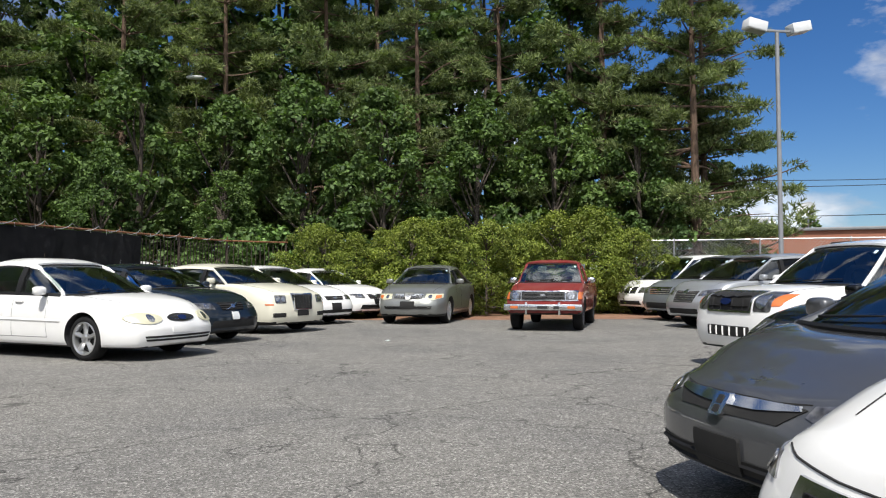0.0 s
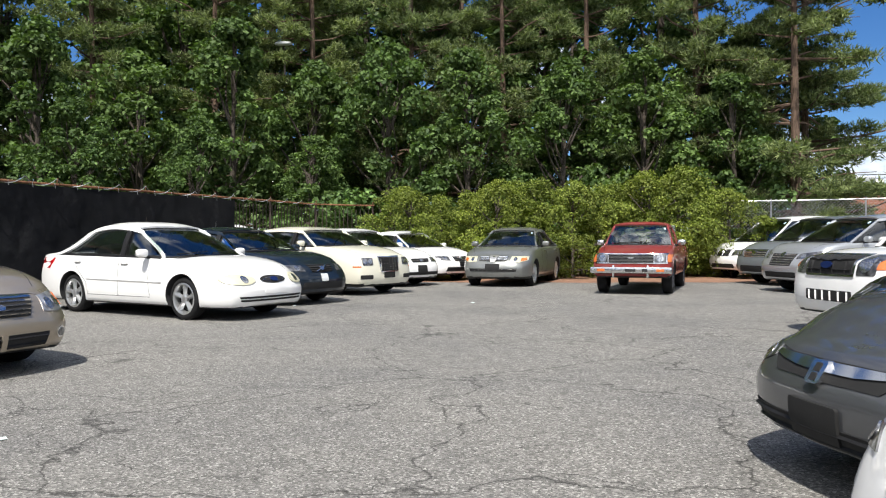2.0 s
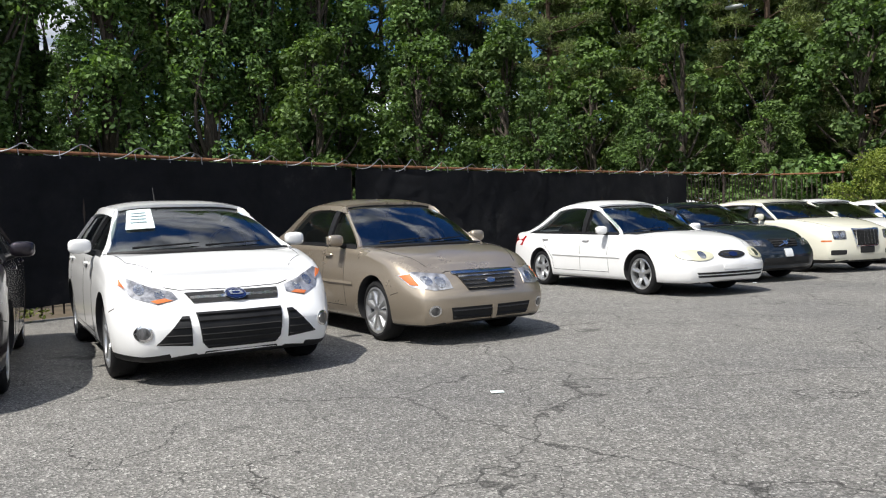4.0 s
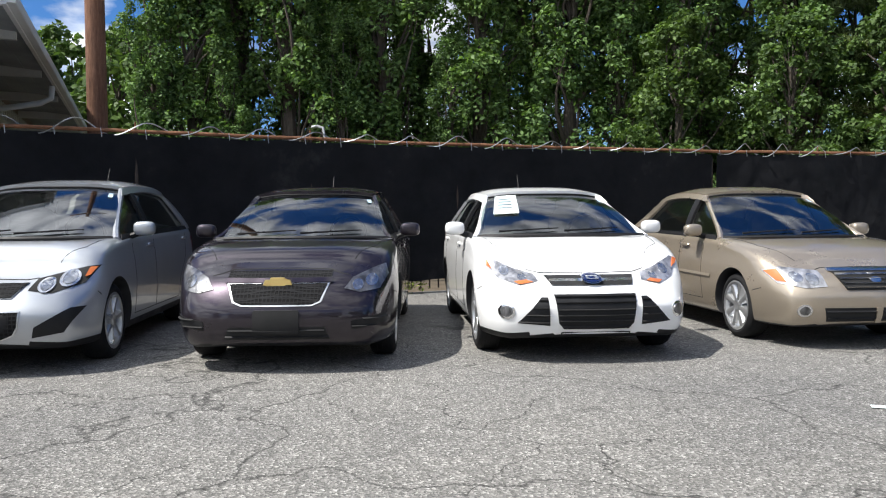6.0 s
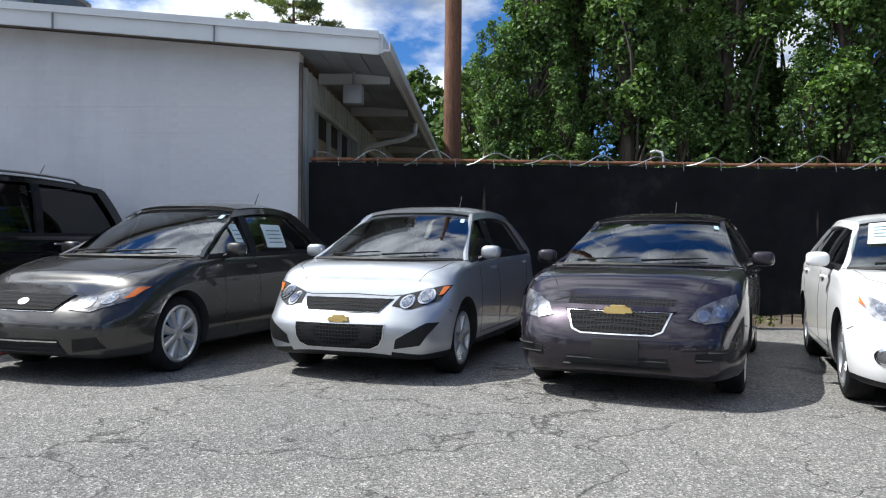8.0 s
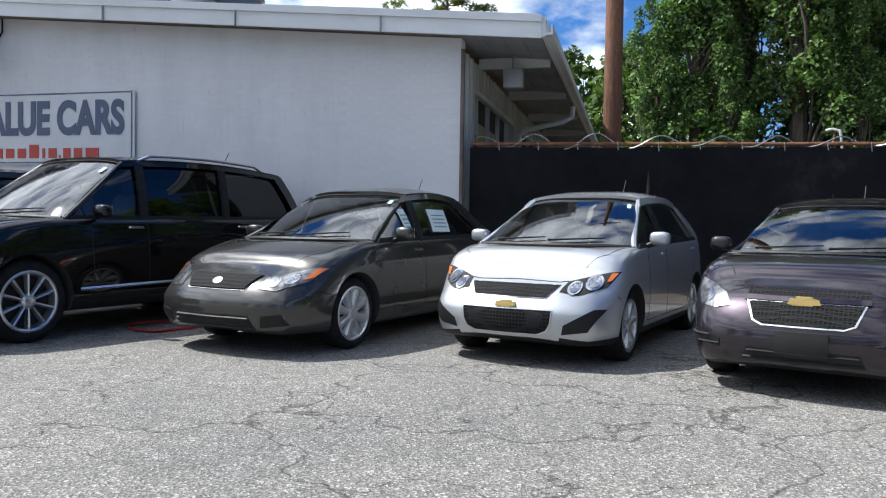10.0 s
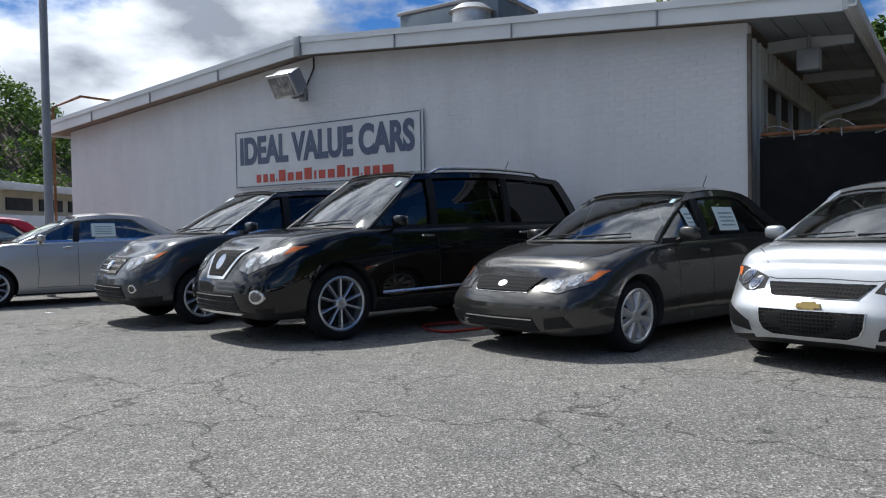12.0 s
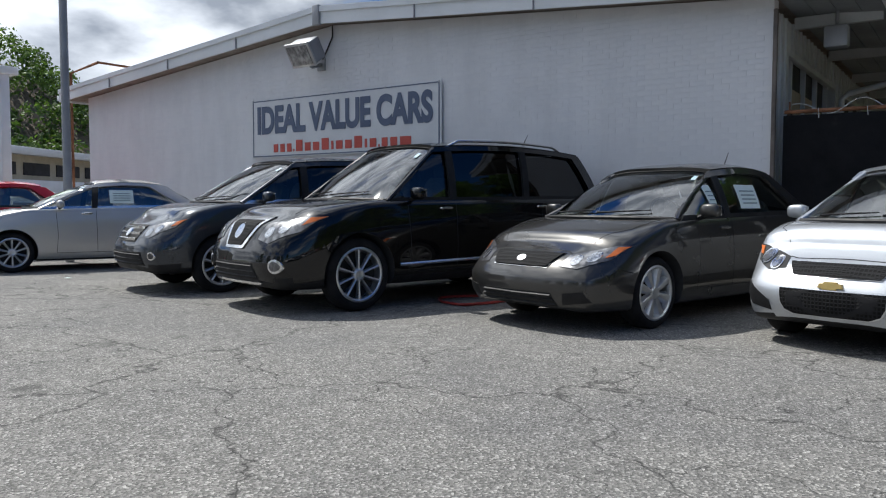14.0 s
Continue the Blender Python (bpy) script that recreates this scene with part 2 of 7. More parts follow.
RUST = worn("rusted_steel", (0.24, 0.11, 0.055), 0.85, 0.2, vary=0.55, scale=5.0, grain=80.0, relief=0.4)
TIMBER = bark_material("pole_timber", (0.1, 0.045, 0.025), (0.27, 0.135, 0.08))
BARK = bark_material("tree_bark", (0.035, 0.028, 0.022), (0.13, 0.105, 0.085))
PINE_BARK = bark_material("pine_bark", (0.06, 0.04, 0.028), (0.2, 0.13, 0.09))
BROADLEAF = leaf_material("broad_leaves", (0.053, 0.094, 0.034), (0.14, 0.215, 0.07))
VINE = leaf_material("vine_leaves", (0.068, 0.122, 0.048), (0.18, 0.285, 0.1))
SHRUB = leaf_material("shrub_leaves", (0.115, 0.16, 0.034), (0.3, 0.35, 0.08))
NEEDLE = leaf_material("pine_needles", (0.08, 0.115, 0.055), (0.26, 0.31, 0.14), 0.6)


def reflector_material(name, low, high):
    """A headlight: irregular reflections painted as light and dark greys, fine flutes, a clear cover."""
    m, n, l, b = shader(name)
    at = coords(n)
    mp = n.new("ShaderNodeMapping")
    mp.inputs["Scale"].default_value = (1.0, 1.0, 0.45)
    l.new(at, mp.inputs["Vector"])
    soft, flute = tex_noise(n, l, mp.outputs["Vector"], 15.0, 2, 0.5), tex_noise(n, l, mp.outputs["Vector"], 95.0, 2, 0.5)
    c = ramp(n, l, soft, (0.34, (low, low, low * 1.05)), (0.66, (high, high, high * 1.03)))
    c = mix(n, l, 0.35, c, ramp(n, l, flute, (0.35, 0.35), (0.65, 1.0)), "MULTIPLY")
    l.new(c, b.inputs["Base Color"])
    b.inputs["Metallic"].default_value, b.inputs["Roughness"].default_value = 0.6, 0.3
    b.inputs["Coat Weight"].default_value, b.inputs["Coat Roughness"].default_value = 1.0, 0.03
    bump(n, l, b, flute, 0.15, 0.006)
    return m


def screen_material():
    """Black woven privacy cloth: slight sheen, folds and dusty streaks."""
    m, n, l, b = shader("privacy_cloth")
    at = coords(n)
    f = tex_noise(n, l, at, 1.1, 6, 0.7)
    l.new(ramp(n, l, f, (0.35, (0.012, 0.013, 0.016)), (0.6, (0.022, 0.023, 0.027)), (0.78, (0.06, 0.06, 0.062))), b.inputs["Base Color"])
    b.inputs["Roughness"].default_value, b.inputs["Specular IOR Level"].default_value = 0.75, 0.25
    w = n.new("ShaderNodeTexWave")
    w.inputs["Scale"].default_value, w.inputs["Distortion"].default_value = 1.3, 6.0
    l.new(at, w.inputs["Vector"])
    bump(n, l, b, mix(n, l, 0.5, w.outputs["Fac"], f), 0.5, 0.05)
    return m


SCREEN = screen_material()


# ---- making meshes ----
def finish(name, bm, material, smooth=True):
    me = bpy.data.meshes.new(name)
    bmesh.ops.recalc_face_normals(bm, faces=bm.faces)
    bm.to_mesh(me)
    bm.free()
    for m in (material if isinstance(material, (list, tuple)) else [material]):
        me.materials.append(m)
    if smooth:
        me.shade_smooth()
        me.set_sharp_from_angle(angle=radians(38))
    return me


def part(name, bm, material, parent=None, label="", smooth=True):
    ob = new(name, finish(name, bm, material, smooth))
    if parent is not None:
        ob.parent = parent
    return tagged(ob, label)


def thing(name, label, category, m=None, group="", kind=""):
    ob = new(name)
    ob.empty_display_size = 0.2
    if m is not None:
        ob.matrix_basis = m
    return tagged(ob, label, category, group, kind)


def add_box(bm, size, at, turn=None, bevel=0.0, taper=None):
    m = Matrix.Translation(at) @ (turn or Matrix()) @ Matrix.Diagonal((*size, 1))
    made = bmesh.ops.create_cube(bm, size=1.0, matrix=m)["verts"]
    if bevel:
        edges = list({e for v in made for e in v.link_edges})
        bmesh.ops.bevel(bm, geom=edges, offset=bevel, segments=2, affect="EDGES", profile=0.5)
    return bm


def box(size, at, turn=None, bevel=0.0):
    return add_box(bmesh.new(), size, at, turn, bevel)


def add_tube(bm, path, radius, sides=8, cap=True):
    """A pipe along a line of points; radius is one number or one for each point."""
    pts = [Vector(p) for p in path]
    radii = radius if isinstance(radius, (list, tuple)) else [radius] * len(pts)
    rings, up = [], None
    for i, p in enumerate(pts):
        way = (pts[min(i + 1, len(pts) - 1)] - pts[max(i - 1, 0)]).normalized()
        if up is None:
            up = way.orthogonal().normalized()
        side = way.cross(up).normalized()
        up = side.cross(way).normalized()
        rings.append([bm.verts.new(p + (side * math.cos(a) + up * math.sin(a)) * radii[i]) for a in (2 * math.pi * k / sides for k in range(sides))])
    for a, b in zip(rings, rings[1:]):
        for k in range(sides):
            bm.faces.new((a[k], a[(k + 1) % sides], b[(k + 1) % sides], b[k]))
    if cap:
        bm.faces.new(rings[0][::-1]), bm.faces.new(rings[-1])
    return bm


def tube(path, radius, sides=8):
    return add_tube(bmesh.new(), path, radius, sides)


def add_grid(bm, rows):
    """Faces over rows of points."""
    vs = [[bm.verts.new(p) for p in r] for r in rows]
    for a, b in zip(vs, vs[1:]):
        for k in range(len(a) - 1):
            bm.faces.new((a[k], a[k + 1], b[k + 1], b[k]))
    return vs


def add_prism(bm, outline, depth):
    """A flat outline of 3D points, thickened by the vector depth."""
    a = [bm.verts.new(p) for p in outline]
    b = [bm.verts.new(Vector(p) + Vector(depth)) for p in outline]
    bm.faces.new(a), bm.faces.new(b[::-1])
    for k in range(len(a)):
        bm.faces.new((a[k], b[k], b[(k + 1) % len(a)], a[(k + 1) % len(a)]))
    return bm


def raw_mesh(name, verts, faces, material):
    """A mesh straight from arrays of points and equal-sided faces."""
    me = bpy.data.meshes.new(name)
    k = faces.shape[1]
    me.vertices.add(len(verts)), me.loops.add(faces.size), me.polygons.add(len(faces))
    me.vertices.foreach_set("co", np.asarray(verts, np.float32).ravel())
    me.loops.foreach_set("vertex_index", faces.astype(np.int32).ravel())
    me.polygons.foreach_set("loop_start", np.arange(0, faces.size, k, dtype=np.int32))
    me.update(calc_edges=True)
    for m in (material if isinstance(material, (list, tuple)) else [material]):
        me.materials.append(m)
    return me

# ---- ground ----
def ground():
    bm = bmesh.new()
    add_grid(bm, [[(x, y, -0.012) for x in (-900, -60, -12, 14, 60, 900)] for y in (-900, -60, 0, 27, 60, 900)])
    tagged(part("ground", bm, SOIL), "bare brown soil under the trees", "ground", kind="structure")
    bm = bmesh.new()
    edge = [(-11.2, -60), (40, -60), (40, 26.6), (7.2, 26.6), (6.6, 24.2), (4.0, 22.6), (0.0, 23.6), (-4.0, 24.5), (-8.5, 24.5), (-7.75, 20.0), (-10.0, 13.2), (-11.2, 6.0)]
    add_prism(bm, [(x, y, 0.0) for x, y in edge], (0, 0, -0.1))
    bmesh.ops.triangulate(bm, faces=[f for f in bm.faces if len(f.verts) > 4])
    tagged(part("parking_lot", bm, ASPHALT, smooth=False), "worn grey asphalt lot with cracks and oil spots", "asphalt", kind="structure")
    bm = bmesh.new()
    top, low = [], []
    for i in range(40):
        x = -5 + i * 0.36
        top.append((x, 21.7 + 0.5 * noise.noise((x * 0.7, 3, 0)), 0.004))
        low.append((x, 26.5, 0.03))
    add_grid(bm, [top, low])
    tagged(part("leaf_litter", bm, LITTER), "reddish brown leaf litter along the lot's edge", "leaf litter", kind="stuff")


ground()


# ---- white gable building ----
# local x runs along the gable to its fence corner, local y goes into the building
GABLE = Matrix(((0.0872, -0.9962, 0, -10.95), (0.9962, 0.0872, 0, -1.6), (0, 0, 1, 0), (0, 0, 0, 1)))
RIDGE_X, RIDGE_Z, EAVE_X, EAVE_Z, LEFT_X = -7.8, 4.74, 1.18, 3.98, -16.2


def roof_z(x):
    return RIDGE_Z - (RIDGE_Z - EAVE_Z) * abs(x - RIDGE_X) / (EAVE_X - RIDGE_X)


def building():
    b = thing("white_building", "white painted brick building with a low gable roof", "building", GABLE, kind="structure")
    top = lambda x: roof_z(x) - 0.22
    bm = bmesh.new()
    add_prism(bm, [(LEFT_X, 0.012, 0), (0, 0.012, 0), (0, 0.012, top(0)), (RIDGE_X, 0.012, top(RIDGE_X)), (LEFT_X, 0.012, top(LEFT_X))], (0, 0.25, 0))
    part("gable_wall", bm, WHITE_BRICK, b, smooth=False)
    bm = box((0.2, 38, 3.6), (LEFT_X + 0.1, 19.3, 1.8))
    part("side_wall", bm, WHITE_BRICK, b)
    # long side behind the fence: ribbed siding, openings backed by dark painted sheets
    for y0, y1, z0, z1 in ((0.27, 1.0, 0, 3.72), (1.0, 5.1, 0, 1.5), (1.0, 5.1, 3.35, 3.72), (5.1, 5.9, 0, 3.72), (5.9, 11.0, 0, 1.5), (5.9, 11.0, 3.35, 3.72), (11.0, 38, 0, 3.72)):
        bm = box((0.16, y1 - y0, z1 - z0), (-0.08, (y0 + y1) / 2, (z0 + z1) / 2))
        y = y0 + 0.15
        while y < y1 - 0.05:
            add_box(bm, (0.03, 0.05, z1 - z0), (0.012, y, (z0 + z1) / 2))
            y += 0.3
        part("siding", bm, SIDING, b)
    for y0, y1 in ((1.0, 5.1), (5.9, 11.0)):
        # no room behind: a near-black sheet paints the opening's shade
        w = part("window", box((0.02, y1 - y0, 1.85), (-0.14, (y0 + y1) / 2, 2.425)), SHADE_DARK, b, "opening closed by a sheet painted dark as shade")
        for k in range(4):
            part("mullion", box((0.07, 0.07, 1.85), (-0.09, y0 + (y1 - y0) * (k + 0.5) / 4, 2.425)), SIDING, w)
        for k in (0, 1, 2):
            part("board", box((0.02, (y1 - y0) / 4 - 0.1, 1.2 - 0.25 * (k == 2)), (-0.118, y0 + (y1 - y0) * (k + 1) / 4, 2.3)), BOARD, w, "weathered tan board")
        part("window_head", box((0.1, y1 - y0, 0.08), (-0.05, (y0 + y1) / 2, 3.31), bevel=0.006), SIDING, w)
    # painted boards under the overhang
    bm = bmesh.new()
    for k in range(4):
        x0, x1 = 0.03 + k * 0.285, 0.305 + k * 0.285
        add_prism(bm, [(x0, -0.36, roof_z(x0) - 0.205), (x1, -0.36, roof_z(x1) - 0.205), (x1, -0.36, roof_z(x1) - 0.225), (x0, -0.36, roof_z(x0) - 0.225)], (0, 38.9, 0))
    part("soffit", bm, SOFFIT, b, "grey boarded soffit, darker than the siding", smooth=False)
    # roof planes
    for x0, x1, nm in ((RIDGE_X, EAVE_X, "roof_slope"), (2 * RIDGE_X - EAVE_X, RIDGE_X, "roof_slope")):
        bm = bmesh.new()
        add_prism(bm, [(x0, -0.38, roof_z(x0) - 0.02), (x1, -0.38, roof_z(x1) - 0.02), (x1, -0.38, roof_z(x1) - 0.2), (x0, -0.38, roof_z(x0) - 0.2)], (0, 39, 0))
        part(nm, bm, ROOFING, b, "gravel roof on a low slope", smooth=False)
        bm = bmesh.new()
        add_prism(bm, [(x0, -0.42, roof_z(x0) + 0.02), (x1, -0.42, roof_z(x1) + 0.02), (x1, -0.42, roof_z(x1) - 0.27), (x0, -0.42, roof_z(x0) - 0.27)], (0, 0.04, 0))
        part("fascia", bm, WHITE_PAINT, b, "white sheet-metal fascia with a drip edge", smooth=False)
        bm = bmesh.new()
        add_prism(bm, [(x0, -0.455, roof_z(x0) + 0.04), (x1, -0.455, roof_z(x1) + 0.04), (x1, -0.455, roof_z(x1) - 0.06), (x0, -0.455, roof_z(x0) - 0.06)], (0, 0.034, 0))
        part("drip_edge", bm, WHITE_PAINT, b, smooth=False)
        for k in range(1, 4):
            x = x0 + (x1 - x0) * k / 4
            part("fascia_joint", box((0.018, 0.05, 0.3), (x, -0.425, roof_z(x) - 0.13)), GREY_STEEL, b)
    part("ridge_cap", box((0.16, 0.09, 0.36), (RIDGE_X, -0.43, RIDGE_Z - 0.12), bevel=0.01), GREY_STEEL, b, "dark stained joint at the ridge")
    for x in (EAVE_X, 2 * RIDGE_X - EAVE_X):
        s = 1 if x > RIDGE_X else -1
        bm = box((0.05, 39, 0.26), (x + 0.025 * s, 19.1, EAVE_Z - 0.12))
        add_box(bm, (0.12, 39, 0.03), (x + 0.085 * s, 19.1, EAVE_Z - 0.21)), add_box(bm, (0.02, 39, 0.12), (x + 0.14 * s, 19.1, EAVE_Z - 0.15))
        part("gutter", bm, WHITE_PAINT, b, "white box gutter")
    for k in range(13):
        y = 1.2 + k * 2.9
        part("rafter", box((1.1, 0.09, 0.16), (0.58, y, roof_z(0.58) - 0.3)), SIDING, b)
    for y in (5.3, 13.0, 22.0):
        part("downspout", tube([(EAVE_X, y, 3.7), (EAVE_X - 0.02, y, 3.48), (0.98, y, 3.38), (0.2, y, 3.22), (0.08, y, 3.1), (0.08, y, 0.1)], 0.055, 10), WHITE_PAINT, b, "white downspout pipe")
    part("corner_trim", box((0.05, 0.07, 3.7), (0.03, -0.005, 1.85), bevel=0.006), OLD_TRIM, b, "weathered metal corner trim")
    lamp = part("soffit_lamp", box((0.3, 0.22, 0.3), (0.6, 1.0, 3.45), bevel=0.03), GREY_STEEL, b, "small grey flood lamp under the eave")
    part("bracket", tube([(0.6, 1.0, 3.55), (0.6, 1.0, 3.8)], 0.025), GREY_STEEL, lamp)
    return b


BUILDING = building()


# ---- fence ----
FENCE = [(-11.05, -1.45), (-11.14, 5.0), (-10.45, 11.0), (-9.3, 15.2), (-7.6, 20.2), (-6.1, 24.6), (-4.3, 25.9)]


def fence_at(s):
    for (x0, y0), (x1, y1) in zip(FENCE, FENCE[1:]):
        d = math.hypot(x1 - x0, y1 - y0)
        if s <= d or (x1, y1) == FENCE[-1]:
            return Vector((x0 + (x1 - x0) * s / d, y0 + (y1 - y0) * s / d, 0)), Vector(((y1 - y0) / d, -(x1 - x0) / d, 0))
        s -= d


FENCE_END, SCREEN_END = 28.8, 22.6

# ---- vehicles ----
RUBBER = worn("tyre_rubber", (0.016, 0.016, 0.017), 0.85, vary=0.35, scale=6.0, relief=0.2, spec=0.2)
PLASTIC = worn("black_plastic", (0.012, 0.012, 0.013), 0.55, vary=0.3, scale=8.0, spec=0.3)
CLOTH = worn("grey_seat_cloth", (0.34, 0.333, 0.318), 0.9, vary=0.25, scale=9.0)
BEIGE = worn("beige_seat_cloth", (0.3, 0.26, 0.21), 0.9, vary=0.2, scale=9.0)
CABIN = worn("cabin_trim", (0.2, 0.197, 0.188), 0.7, vary=0.3)
GAP = worn("dark_panel_gap", (0.012, 0.012, 0.012), 0.8)
CHROME = worn("chrome", (0.76, 0.76, 0.76), 0.2, 1.0, vary=0.06, relief=0.0)
ALLOY = worn("wheel_alloy", (0.62, 0.63, 0.64), 0.32, 0.85, vary=0.15, scale=7.0, relief=0.0)
DARK_ALLOY = worn("dark_alloy", (0.09, 0.09, 0.1), 0.4, 0.6, vary=0.2)
LENS = reflector_material("lamp_reflector", 0.05, 0.27)
CLEAR_LENS = reflector_material("bright_lamp_reflector", 0.22, 0.7)
OLD_LENS = worn("yellowed_lamp_lens", (0.62, 0.6, 0.44), 0.3, 0.1, vary=0.15, scale=6.0, relief=0.05)
BULB = worn("lamp_bowl", (0.5, 0.51, 0.53), 0.18, 0.9, vary=0.5, scale=30.0, relief=0.0)
AMBER = worn("amber_lens", (0.62, 0.17, 0.05), 0.15, 0.0, vary=0.15, relief=0.0)
RED_LENS = worn("red_lens", (0.45, 0.01, 0.012), 0.15, 0.0, vary=0.15, relief=0.0)
GOLD = worn("gold_badge", (0.78, 0.58, 0.22), 0.3, 0.5, vary=0.1, relief=0.0)
BLUE = worn("blue_badge", (0.012, 0.025, 0.1), 0.25, 0.2, vary=0.1, relief=0.0)
PAPER = worn("pale_paper", (0.72, 0.82, 0.79), 0.7, vary=0.08, scale=12.0, relief=0.0)
TAG = worn("pale_blue_sticker", (0.5, 0.68, 0.78), 0.6, relief=0.0)
INK = worn("printed_ink", (0.25, 0.33, 0.36), 0.7, relief=0.0)
GLASS = pane("window_glass", (0.74, 0.82, 0.78))
TINTED = pane("tinted_glass", (0.05, 0.055, 0.06), 0.3)
SHADED = pane("shaded_glass", (0.3, 0.32, 0.32), 0.4)


def mesh_grille(name, colour, scale):
    """Honeycomb grille: dark cells between raised webs."""
    m, n, l, b = shader(name)
    v = n.new("ShaderNodeTexVoronoi")
    v.feature = "DISTANCE_TO_EDGE"
    v.inputs["Scale"].default_value, v.inputs["Randomness"].default_value = scale, 0.12
    l.new(coords(n), v.inputs["Vector"])
    web = ramp(n, l, v.outputs["Distance"], (0.1, 1.0), (0.2, 0.0))
    l.new(mix(n, l, web, (0.006, 0.006, 0.006), colour), b.inputs["Base Color"])
    b.inputs["Roughness"].default_value, b.inputs["Specular IOR Level"].default_value = 0.75, 0.15
    bump(n, l, b, web, 0.8, 0.012)
    return m


HONEYCOMB = mesh_grille("honeycomb_grille", (0.02, 0.02, 0.021), 34.0)

PAINTS = {
    "white": paint("white_car_paint", (0.86, 0.86, 0.85), rough=0.4),
    "cream": paint("cream_car_paint", (0.74, 0.72, 0.6), rough=0.4),
    "gold": paint("gold_car_paint", (0.4, 0.34, 0.265), 0.6, 0.15, rough=0.3, dust=0.03),
    "silver": paint("silver_car_paint", (0.47, 0.49, 0.515), 0.6, 0.12, dust=0.03),
    "champagne": paint("pale_silver_car_paint", (0.5, 0.49, 0.47), 0.55, 0.12),
    "plum": paint("plum_grey_car_paint", (0.03, 0.024, 0.031), 0.6, 0.3, rough=0.3, dust=0.0),
    "charcoal": paint("charcoal_car_paint", (0.1, 0.104, 0.112), 0.5, 0.25, rough=0.32, dust=0.004),
    "graphite": paint("graphite_car_paint", (0.058, 0.056, 0.053), 0.6, 0.25, rough=0.3, dust=0.004),
    "slate": paint("slate_car_paint", (0.045, 0.05, 0.058), 0.6, 0.25, rough=0.3, dust=0.004),
    "black": paint("black_car_paint", (0.003, 0.003, 0.0035), 0.0, 0.0, dust=0.0),
    "navy": paint("navy_car_paint", (0.012, 0.02, 0.032), 0.3, 0.2, dust=0.012),
    "grey": paint("dull_grey_car_paint", (0.2, 0.21, 0.205), 0.45, 0.12, dust=0.12),
    "red": paint("faded_red_paint", (0.21, 0.032, 0.03), 0.0, 0.0, rough=0.45, coat=0.6, dust=0.08),
    "bright_red": paint("red_car_paint", (0.42, 0.02, 0.03), 0.1, 0.1),
    "blue_grey": paint("blue_silver_car_paint", (0.3, 0.33, 0.37), 0.55, 0.12),
}


def smooth_line(points, at, reach=0.1):
    """Heights along a line of control points, with its corners rounded."""
    xs, zs = zip(*sorted(points))
    k = np.linspace(-reach, reach, 7)
    return np.mean([np.interp(np.asarray(at) + d, xs, zs) for d in k], axis=0)


def pebble(size, at, power=0.7, turn=None, rows=9, cols=14):
    """A rounded block, between a box and an egg."""
    bm = bmesh.new()
    g = lambda v: math.copysign(abs(v) ** power, v)
    m = Matrix.Translation(at) @ (turn or Matrix())
    grid = []
    for i in range(rows + 1):
        a = -math.pi / 2 + math.pi * i / rows
        grid.append([m @ Vector((size[0] / 2 * g(math.cos(a)) * g(math.cos(b)), size[1] / 2 * g(math.cos(a)) * g(math.sin(b)), size[2] / 2 * g(math.sin(a))))
                     for b in (2 * math.pi * j / cols for j in range(cols + 1))])
    add_grid(bm, grid)
    bmesh.ops.remove_doubles(bm, verts=bm.verts, dist=1e-4)
    return bm


def lathe(bm, profile, sides=36, index=0):
    """A profile of (radius, y) turned round the y axis."""
    rows = [[(r * math.cos(a), y, r * math.sin(a)) for r, y in profile] for a in (2 * math.pi * k / sides for k in range(sides + 1))]
    before = len(bm.faces)
    add_grid(bm, rows)
    bm.faces.ensure_lookup_table()
    for f in bm.faces[before:]:
        f.material_index = index
    return bm


WHEELS = {}


